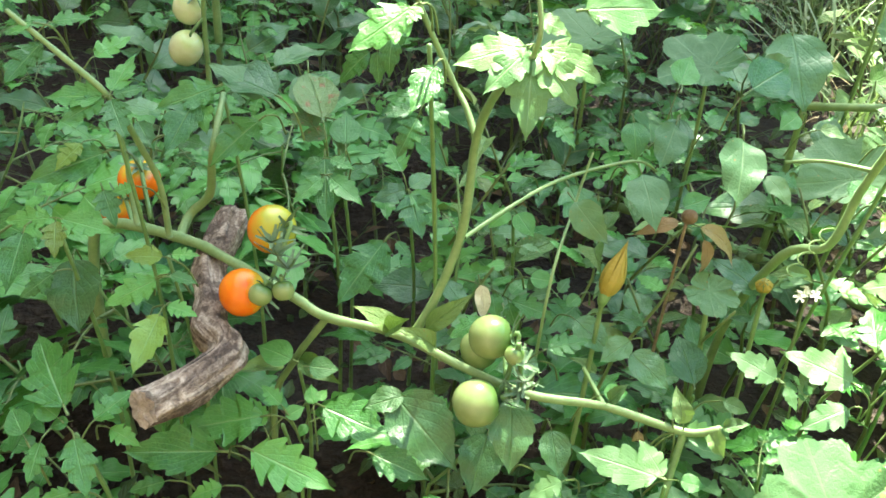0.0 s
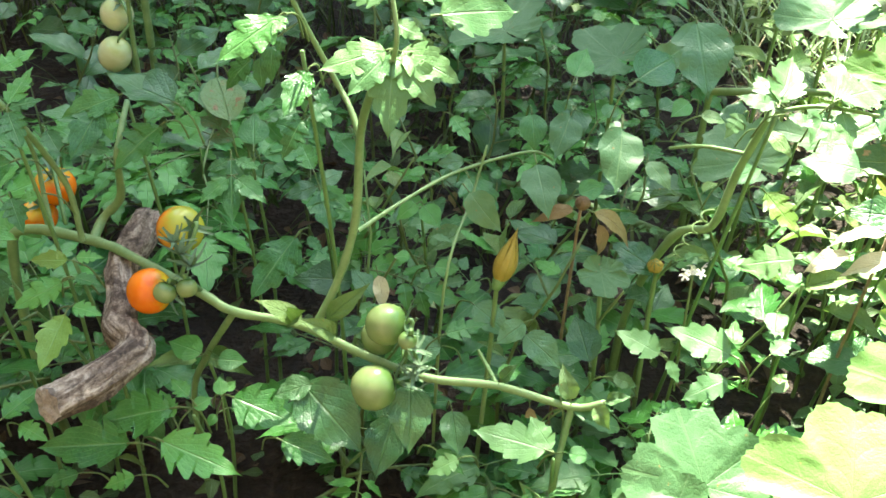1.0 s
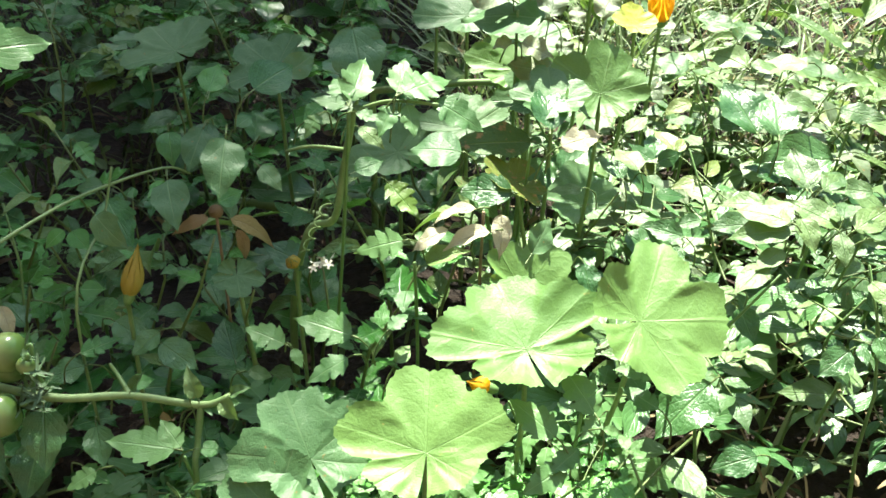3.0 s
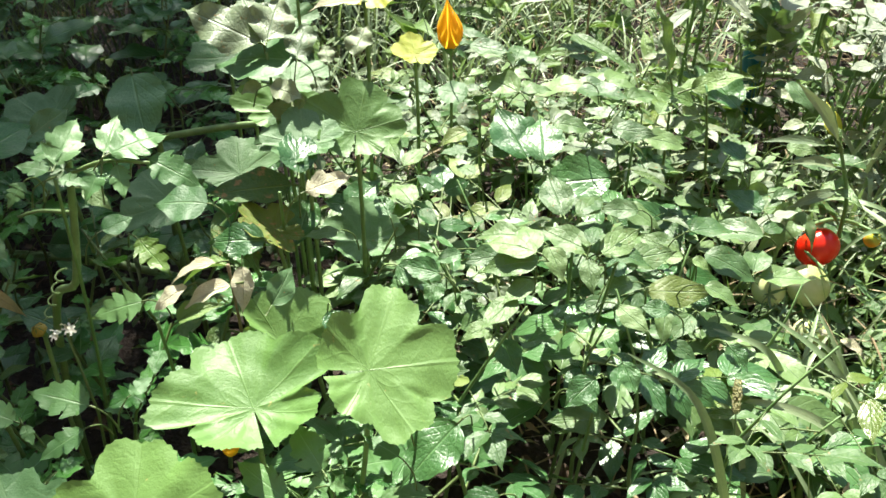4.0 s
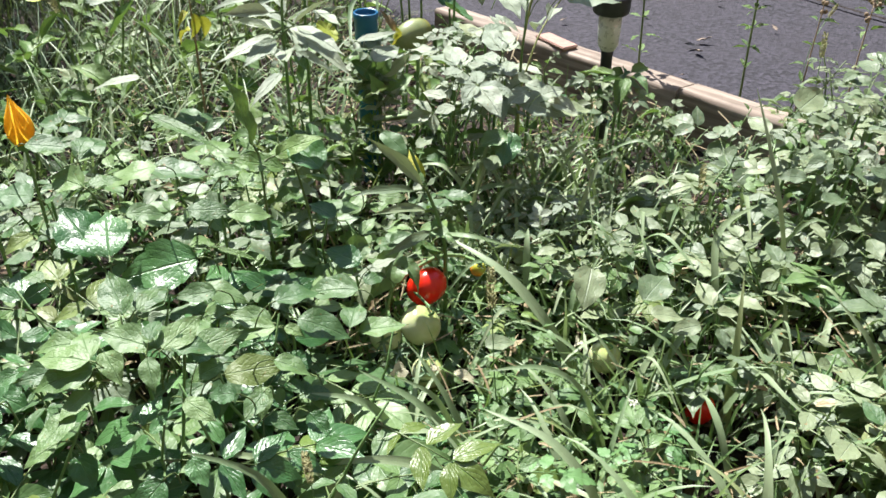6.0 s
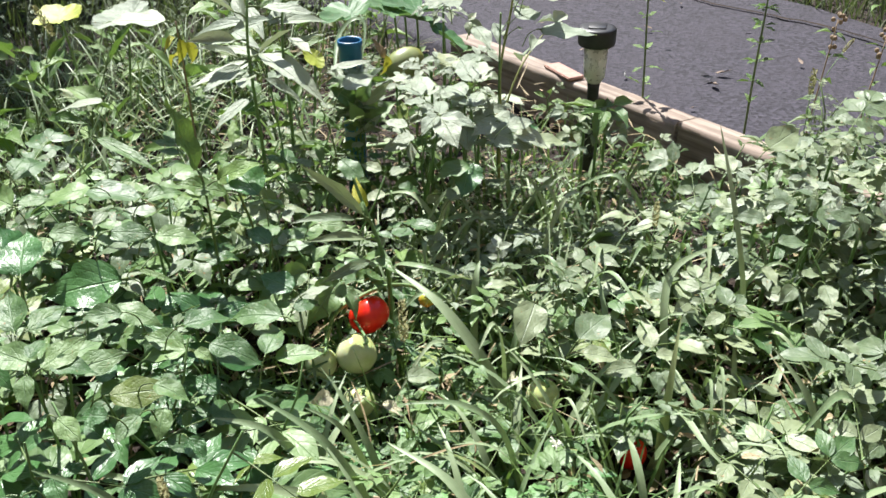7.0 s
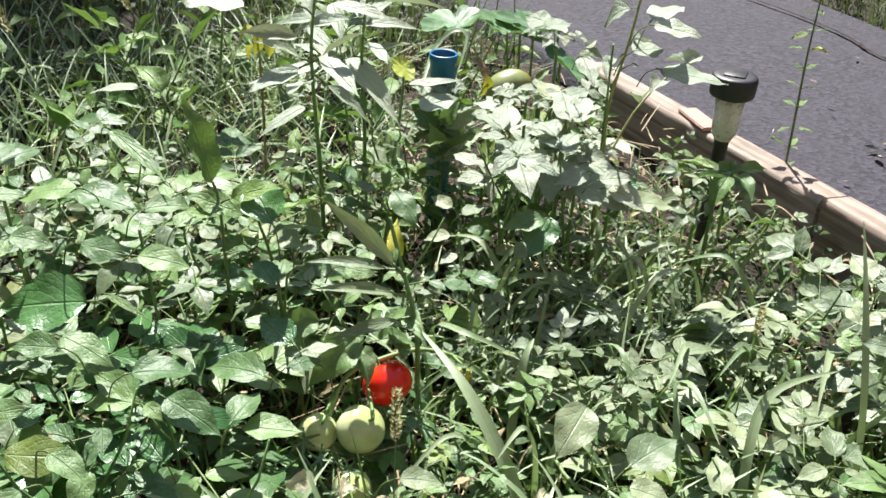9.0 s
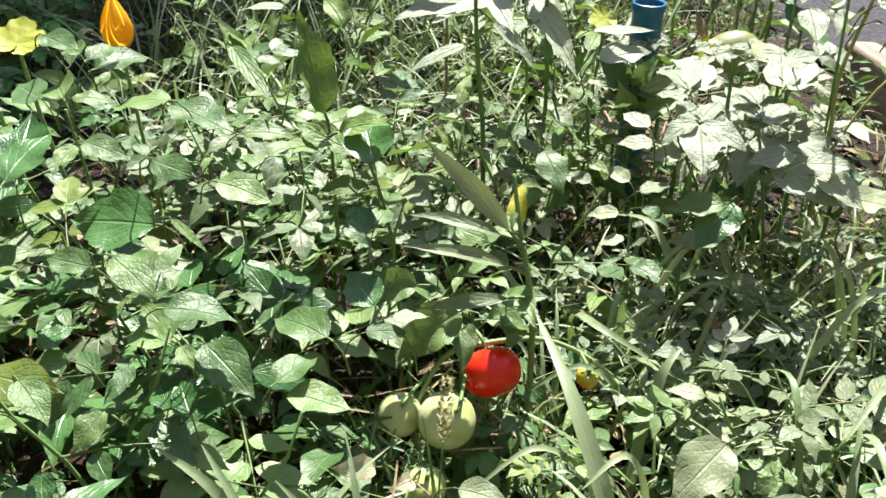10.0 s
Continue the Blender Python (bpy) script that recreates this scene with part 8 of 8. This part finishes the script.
def rosette(kind, centre, foot_at, reach, n, meshes, label, start=0.0):
    """A shoot that ends in a flat rosette of compound leaves."""
    root = thing(kind, foot_at, label, "potato plant", "potato plants")
    c, b = Vector(centre), Vector(foot_at)
    branch(root, [b - Vector((0, 0, 0.02)), b.lerp(c, 0.5) + Vector((0.01, 0.01, 0)), c], 0.005, 0.003, "stem", M_STEM)
    for i in range(n):
        a = start + i * 2.4
        ln = reach * rng.uniform(1.0, 1.45)
        tip = c + Vector((math.cos(a) * ln, math.sin(a) * ln, ln * rng.uniform(-0.25, 0.25)))
        leaf_on(root, meshes, c - Vector((0, 0, 0.012 * i / n)), tip, (rng.uniform(-0.3, 0.1), -0.45, 1), "", 0.85)
    return root


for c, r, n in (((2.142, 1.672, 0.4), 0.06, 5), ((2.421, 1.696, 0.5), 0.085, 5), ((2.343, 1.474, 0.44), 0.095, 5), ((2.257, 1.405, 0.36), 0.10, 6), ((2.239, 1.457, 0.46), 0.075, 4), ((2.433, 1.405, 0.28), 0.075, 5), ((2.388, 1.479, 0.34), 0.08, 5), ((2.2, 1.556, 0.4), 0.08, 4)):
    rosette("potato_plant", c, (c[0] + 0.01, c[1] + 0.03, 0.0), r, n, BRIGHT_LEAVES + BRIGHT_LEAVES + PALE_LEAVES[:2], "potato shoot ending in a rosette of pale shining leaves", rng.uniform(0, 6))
for c, r, n in (((2.566, 1.287, 0.33), 0.08, 6), ((2.615, 1.264, 0.33), 0.075, 6), ((2.564, 1.237, 0.3), 0.085, 6)):
    rosette("small_weed", c, (c[0] + 0.005, c[1] + 0.015, 0.0), r, n, WEED_LEAVES[:4] + PALE_LEAVES[:3] + BROAD_LEAVES[:2], "leafy weed growing against the timber and lamp", rng.uniform(0, 6))
for c, r, n in (((2.729, 0.716, 0.4), 0.09, 5), ((2.642, 0.793, 0.36), 0.085, 5), ((2.625, 0.648, 0.36), 0.09, 6), ((2.658, 0.569, 0.38), 0.09, 5), ((2.78, 0.7, 0.42), 0.085, 5), ((2.589, 0.699, 0.32), 0.085, 5)):
    rosette("potato_plant", c, (c[0] + 0.01, c[1] + 0.03, 0.0), r, n, PALE_LEAVES + BRIGHT_LEAVES, "potato shoot with broad pale leaves before the timber", rng.uniform(0, 6))



# ---- grass ----
def tuft(x, y, n, length, width, mat_label, seed, spread=0.03, foot=0.0, lean=(0.9, 1.4), arch=(0.8, 2.2), mat=None):
    """A clump of broad grass, each blade an object."""
    rg = random.Random(seed)
    root = thing("grass_clump", (x, y, foot), mat_label, "grass", "grass clumps")
    for i in range(n):
        bm = grid()
        grass_leaf(bm, (rg.uniform(-spread, spread), rg.uniform(-spread, spread), -0.01), rg.uniform(0, 6.28), length * rg.uniform(0.6, 1.15), width * rg.uniform(0.7, 1.2), rg.uniform(*lean), rg.uniform(*arch), seed=seed * 50 + i)
        part("blade", bm, mat or M_GRASS_ONE, root)
    return root


for k, (x, y) in enumerate(spots(1.50, 2.30, 0.25, 0.75, 0.15, 21)):
    if math.hypot(x - 2.017, y - 0.491) > 0.085:
        tuft(x, y, 7, 0.30, 0.015, "clump of broad arching green grass", 100 + k)
for k, (x, y) in enumerate(spots(1.92, 2.60, 0.85, 1.40, 0.12, 22)):
    tuft(x, y, 8, 0.28, 0.010, "clump of narrow arching grass in the sun", 200 + k)
for k, (x, y) in enumerate(spots(2.3, 2.95, 0.25, 0.9, 0.20, 23)):
    tuft(x, y, 5, 0.30, 0.012, "clump of broad grass among potato leaves", 300 + k)
for k, (x, y) in enumerate(spots(1.05, 2.2, 1.70, 2.9, 0.14, 24)):
    tuft(x, y, 9, 0.42, 0.008, "tall clump of thin grass behind the bed", 400 + k)
# shade is put into the blade colour of these back clumps
for k, (x, y) in enumerate(spots(-0.6, 0.9, 1.35, 2.5, 0.2, 25)):
    tuft(x, y, 8, 0.30, 0.006, "clump of thin grass coloured darker to stand for shade", 500 + k, mat=M_VERGE_SHADE_GRASS)
for k, (x, y) in enumerate(((1.22, 0.56), (1.34, 0.52), (1.15, 0.66), (1.45, 0.50))):
    tuft(x, y, 4, 0.34, 0.012, "clump of broad grass rising through potato leaves", 600 + k)


def long_blade(pts, width, label):
    """One long folded grass blade along a line."""
    root = thing("long_grass", pts[0], label, "grass", "long grass blades")
    line = smooth_line(pts, 6)
    bm = grid()
    prev = None
    for i, p in enumerate(line):
        d = (line[min(i + 1, len(line) - 1)] - line[max(i - 1, 0)]).normalized()
        up = Vector((-0.1, -0.45, 0.9))
        s = d.cross(up).normalized()
        u = s.cross(d)
        v = i / (len(line) - 1)
        w = width * 0.5 * max(min(1.0, 0.35 + 3 * v) * (1 - max(v - 0.6, 0) / 0.42) ** 0.8, 0.02)
        q = p - Vector(pts[0])
        vs = [(bm.verts.new(q - s * w + u * w * 0.3), (0, v)), (bm.verts.new(q), (0.5, v)), (bm.verts.new(q + s * w + u * w * 0.3), (1, v))]
        if prev:
            for k in range(2):
                z = (prev[k], prev[k + 1], vs[k + 1], vs[k])
                face(bm, [a for a, _ in z], [c for _, c in z])
        prev = vs
    part("blade", bm, M_GRASS_ONE, root)
    return root


long_blade([(1.97, 0.70, 0.0), (1.95, 0.76, 0.10), (1.925, 0.82, 0.18), (1.90, 0.90, 0.235), (1.878, 1.02, 0.25)], 0.022, "long pale green grass blade arching in the sun")
long_blade([(1.62, 0.55, 0.0), (1.60, 0.60, 0.14), (1.56, 0.66, 0.24), (1.50, 0.74, 0.29)], 0.015, "broad green grass blade leaning over leaves")
long_blade([(1.72, 0.40, 0.0), (1.72, 0.45, 0.12), (1.70, 0.53, 0.19), (1.66, 0.64, 0.20)], 0.016, "broad green grass blade leaning over leaves")
long_blade([(1.30, 0.45, 0.0), (1.29, 0.50, 0.2), (1.26, 0.56, 0.35), (1.18, 0.60, 0.42)], 0.013, "broad green grass blade among potato leaves")
for p in ([(1.98, 1.22, 0.0), (1.96, 1.17, 0.14), (1.98, 1.07, 0.19), (2.08, 1.03, 0.14)], [(2.10, 1.30, 0.0), (2.14, 1.28, 0.13), (2.22, 1.24, 0.16), (2.35, 1.15, 0.10)], [(2.0, 0.90, 0.0), (2.01, 0.93, 0.10), (2.04, 0.97, 0.19), (2.07, 1.0, 0.21)],
          [(2.25, 0.62, 0.0), (2.27, 0.68, 0.15), (2.34, 0.74, 0.23), (2.46, 0.74, 0.25)], [(2.60, 0.80, 0.0), (2.57, 0.85, 0.15), (2.50, 0.80, 0.23), (2.42, 0.72, 0.20)], [(2.28, 0.28, 0.0), (2.29, 0.33, 0.12), (2.29, 0.38, 0.20), (2.27, 0.44, 0.26)],
          [(2.40, 0.30, 0.0), (2.36, 0.32, 0.16), (2.27, 0.31, 0.25), (2.18, 0.30, 0.22)], [(1.58, 0.70, 0.0), (1.56, 0.72, 0.12), (1.51, 0.74, 0.22), (1.44, 0.78, 0.25)], [(1.67, 0.66, 0.0), (1.65, 0.69, 0.10), (1.615, 0.71, 0.20), (1.57, 0.74, 0.24)],
          [(1.88, 0.58, 0.0), (1.86, 0.62, 0.14), (1.80, 0.66, 0.20), (1.72, 0.71, 0.20)], [(1.40, 0.58, 0.05), (1.37, 0.62, 0.24), (1.29, 0.66, 0.30), (1.21, 0.72, 0.31)], [(1.60, 0.56, 0.0), (1.56, 0.60, 0.14), (1.47, 0.62, 0.22), (1.36, 0.64, 0.26)]):
    long_blade(p, rng.uniform(0.011, 0.017), "broad pale green grass blade bending over the low leaves")
long_blade([(2.001, 0.408, 0.000), (2.000, 0.419, 0.050), (2.013, 0.454, 0.100), (2.031, 0.494, 0.120), (2.044, 0.518, 0.115)], 0.014, "broad green grass blade leaning before a red tomato")
long_blade([(2.096, 0.555, 0.050), (2.127, 0.520, 0.140), (2.111, 0.466, 0.170), (2.090, 0.399, 0.170), (2.095, 0.347, 0.150)], 0.012, "arching pale grass blade beside a red tomato")
long_blade([(2.099, 1.69, 0.38), (2.168, 1.798, 0.44), (2.217, 1.811, 0.475), (2.241, 1.79, 0.465), (2.192, 1.717, 0.4)], 0.011, "pale leaf blade looped over the blue container")
long_blade([(2.45, 0.62, 0.0), (2.47, 0.68, 0.2), (2.50, 0.76, 0.34), (2.53, 0.84, 0.45)], 0.012, "upright grass blade beside potato leaves")

# grass blades arching over the low growth towards the drive
for k in range(42):
    x, y = rng.uniform(1.90, 2.62), rng.uniform(0.55, 1.38)
    a, ln, h = rng.uniform(0, 6.28), rng.uniform(0.10, 0.22), rng.uniform(0.14, 0.26)
    dx, dy = math.cos(a) * ln, math.sin(a) * ln
    long_blade([(x, y, 0.0), (x + dx * 0.12, y + dy * 0.12, h * 0.6), (x + dx * 0.5, y + dy * 0.5, h), (x + dx, y + dy, h * rng.uniform(0.5, 0.95))], rng.uniform(0.007, 0.013), "pale arching grass blade in the sunny bed")


def foxtail(pts, length, radius, label, seed=0):
    """A bristly foxtail seed head on a thin stalk."""
    rg = random.Random(seed)
    root = thing("foxtail_grass", pts[0], label, "grass", "foxtails")
    line = smooth_line(pts, 6)
    o = Vector(pts[0])
    bm = grid()
    tube(bm, [p - o for p in line], 0.0013, 0.0009, 5)
    part("stalk", bm, M_STEM, root)
    bm = grid()
    end, d = line[-1] - o, (line[-1] - line[-3]).normalized()
    x = d.orthogonal().normalized()
    y = d.cross(x)
    for i in range(150):
        f = rg.random()
        a = rg.uniform(0, 6.28)
        r = radius * (0.55 + 0.45 * math.sin(math.pi * (0.12 + 0.8 * f)))
        out = x * math.cos(a) + y * math.sin(a)
        c = end + d * length * f + out * r * 0.55 + Vector((0, 0, -0.25 * length * f * f * (1 - abs(d.z))))
        m = along(c, c + (d * 0.8 + out * 0.9), out, 1.0)
        blade(bm, m, r * 0.75, r * 0.45, fold=0.3, rows=3, seed=i)
        bm2 = c + (d * 0.9 + out * 1.1).normalized() * r * 1.1
        vs = [bm.verts.new(c + y * 0.00025), bm.verts.new(c - y * 0.00025), bm.verts.new(bm2)]
        face(bm, vs, ((0, 0), (1, 0), (0.5, 1)))
    part("seed_head", bm, M_SEED, root, "bristly pale seed head")
    return root


foxtail([(1.73, 0.66, 0.0), (1.735, 0.70, 0.15), (1.742, 0.725, 0.305)], 0.072, 0.0085, "bristly foxtail seed head standing before a tomato", 1)
foxtail([(1.30, 0.52, 0.0), (1.31, 0.53, 0.2), (1.31, 0.55, 0.33)], 0.045, 0.006, "green foxtail seed head among potato leaves", 2)
foxtail([(1.40, 1.85, 0.0), (1.36, 1.85, 0.3), (1.30, 1.88, 0.50)], 0.10, 0.010, "pale drooping foxtail behind the bed", 3)
foxtail([(1.62, 2.1, 0.0), (1.60, 2.1, 0.3), (1.54, 2.08, 0.48)], 0.09, 0.010, "pale drooping foxtail behind the bed", 4)
foxtail([(2.34, 0.80, 0.0), (2.34, 0.80, 0.2), (2.34, 0.80, 0.30)], 0.05, 0.007, "foxtail seed head among potato leaves", 5)
foxtail([(2.55, 1.30, 0.0), (2.55, 1.30, 0.15), (2.55, 1.31, 0.24)], 0.05, 0.008, "dry foxtail seed head beside the lamp", 6)
foxtail([(2.95, 0.95, 0.0), (2.96, 0.96, 0.25), (2.97, 0.97, 0.38)], 0.06, 0.008, "foxtail seed head by the timber", 7)
foxtail([(3.45, 1.30, 0.0), (3.47, 1.30, 0.2), (3.55, 1.31, 0.28)], 0.06, 0.006, "drooping foxtail seed head by the drive", 8)


def scrap(x, y, size, mat, label, seed):
    """A curled dead leaf or bit of bark on the drive."""
    bm = grid()
    blade(bm, turn(0, 0, seed * 77.0), size, size * 0.45, fold=0.5, droop=-0.3, twist=0.6, ripple=0.08, rows=6, seed=seed)
    ob = new("dead_leaf", finish(bm, "dead_leaf", mat))
    ob.location = (x, y, 0.066)
    return tagged(ob, label, "dead leaf", "scraps on the drive")


for k, (x, y) in enumerate(((3.54, 1.77), (3.50, 1.74), (3.58, 1.80), (3.30, 1.95), (3.75, 2.30), (3.45, 2.6), (4.0, 2.05), (3.35, 2.25), (3.9, 1.7), (3.62, 2.05), (4.1, 2.5), (3.28, 1.62))):
    scrap(x, y, 0.05 if k < 3 else rng.uniform(0.018, 0.035), M_STONE if k % 3 else M_BLACK, "dark curled dead leaf on the asphalt" if k < 3 else "small dead leaf on the asphalt", k + 1)

# ---- low cover: uncountable small leaves, litter and straw ----
def cover(name, mat, n, area, size, zr, seed, label, width=0.5, category="undergrowth"):
    rg = random.Random(seed)
    bm = grid()
    for i in range(n):
        x, y = rg.uniform(*area[0]), rg.uniform(*area[1])
        if x > EDGE_A.x + (EDGE_A.y - y) * 0.1036 - 0.02:
            continue
        z = rg.uniform(*zr)
        if is_open((x, y, z)):
            z *= 0.3
        s = size * rg.uniform(0.5, 1.3)
        blade(bm, Matrix.Translation((x, y, z)) @ turn(0, 0, rg.uniform(0, 360)) @ turn(rg.uniform(-25, 45), rg.uniform(-35, 35), 0), s, s * width, fold=0.3, droop=rg.uniform(0, 0.5), rows=4, seed=i)
    return tagged(new(name, finish(bm, name, mat)), label, category, kind="stuff")


cover("undergrowth", M_SMALL, 2600, ((0.9, 3.0), (0.2, 1.8)), 0.034, (0.0, 0.11), 1, "small leaves covering the ground in the sun")
cover("undergrowth", M_SMALL, 1500, ((-1.2, 1.0), (0.5, 2.2)), 0.034, (0.0, 0.14), 2, "small leaves covering the ground in the shade")
cover("undergrowth", M_SMALL, 1500, ((0.9, 2.8), (1.8, 4.5)), 0.045, (0.0, 0.16), 3, "small leaves covering the ground behind the bed")
cover("leaf_litter", M_LITTER, 2200, ((-0.6, 3.0), (0.3, 3.4)), 0.035, (0.0, 0.035), 4, "brown dead leaves and scraps on the soil", 0.6, "leaf litter")
cover("dry_leaves", M_STRAW, 450, ((1.0, 2.9), (0.3, 1.9)), 0.030, (0.03, 0.15), 6, "shrivelled pale dry leaves caught among the plants", 0.4, "dry leaves")
cover("straw", M_STRAW, 1500, ((1.0, 3.0), (0.3, 2.9)), 0.10, (0.02, 0.12), 5, "pale dry grass stems among the plants", 0.035, "dry grass")


def verge(name, area, n, h, seed, label):
    """Uncut grass and weeds as one growth."""
    rg = random.Random(seed)
    bm = grid()
    for i in range(n):
        x, y = rg.uniform(*area[0]), rg.uniform(*area[1])
        grass_leaf(bm, (x, y, -0.01), rg.uniform(0, 6.28), h * rg.uniform(0.4, 1.2), 0.007, rg.uniform(0.8, 1.5), rg.uniform(0.4, 2.2), rows=4, seed=i)
    return tagged(new(name, finish(bm, name, M_GRASS if name == "bed_grass" else M_VERGE_SHADE_GRASS)), label, "grass", kind="stuff")


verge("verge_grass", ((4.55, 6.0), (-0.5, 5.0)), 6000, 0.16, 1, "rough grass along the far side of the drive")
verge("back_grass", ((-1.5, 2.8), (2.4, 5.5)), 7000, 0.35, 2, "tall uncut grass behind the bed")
verge("bed_grass", ((1.4, 2.9), (0.2, 1.7)), 1500, 0.20, 3, "thin grass growing through the bed")
for x, y in spots(4.62, 5.4, 0.8, 3.6, 0.3, 31):
    plant("leafy_weed", x, y, rng.uniform(0.12, 0.25), 9, WEED_LEAVES + PALE_LEAVES[:1], 0.09, "leafy weed in the grass beyond the drive", "weed", "leafy weeds")


# ---- unseen tree, added so that its crown shades one side of the bed ----
def tree():
    root = thing("shade_tree", (-1.8, 9.2, 0), "unseen broad-leaved tree added so that its crown shades part of the bed", "tree")
    bm = grid()
    o = root.location
    tube(bm, [p - o for p in smooth_line([(-1.8, 9.2, -0.1), (-1.75, 9.1, 3.0), (-1.2, 9.0, 6.5), (-0.4, 8.9, 9.2)], 5)], 0.26, 0.10, 12, 0, 0.06)
    for e in ((1.2, 8.4, 10.6), (-1.2, 7.6, 10.4), (1.6, 9.9, 10.9), (0.2, 7.2, 10.3), (0.6, 10.6, 10.8)):
        tube(bm, [p - o for p in smooth_line([(-0.6, 8.92, 8.8), ((e[0] - 0.6) / 2, (e[1] + 8.9) / 2, (e[2] + 8.9) / 2 + 0.2), e], 4)], 0.08, 0.02, 7)
    part("trunk", bm, M_STALK, root)
    rg = random.Random(5)
    bm = grid()
    for at, size, n in CROWNS:
        for i in range(n):
            while True:
                p = Vector((rg.uniform(-1, 1), rg.uniform(-1, 1), rg.uniform(-1, 1)))
                if p.length < 1 and noise.noise(p * 2.6) > -0.25:
                    break
            c = Vector(at) + Vector((p.x * size[0], p.y * size[1], p.z * size[2]))
            blade(bm, Matrix.Translation(c - o) @ turn(rg.uniform(-60, 60), rg.uniform(-60, 60), rg.uniform(0, 360)), 0.20, 0.12, rows=3, fold=0.2, seed=i)
    part("crown", bm, M_SMALL, root)
    return root


# crown clumps set sunward of chosen spots, to throw shade on them
over = lambda x, y, z: tuple(Vector((x, y, z)) + to_sun * ((10.2 - z) / to_sun.z))
CROWNS = (((0.05, 8.80, 10.25), (1.5, 2.2, 0.8), 3300), ((1.10, 9.45, 10.45), (1.55, 1.9, 0.8), 4500), (over(-0.27, 0.86, 0.56), (0.4, 0.4, 0.35), 150), (over(0.36, 0.98, 0.4), (0.24, 0.55, 0.35), 34), (over(0.55, 1.66, 0.4), (0.30, 0.50, 0.35), 110), (over(1.35, 3.15, 0.2), (0.55, 0.60, 0.4), 420))
tree()
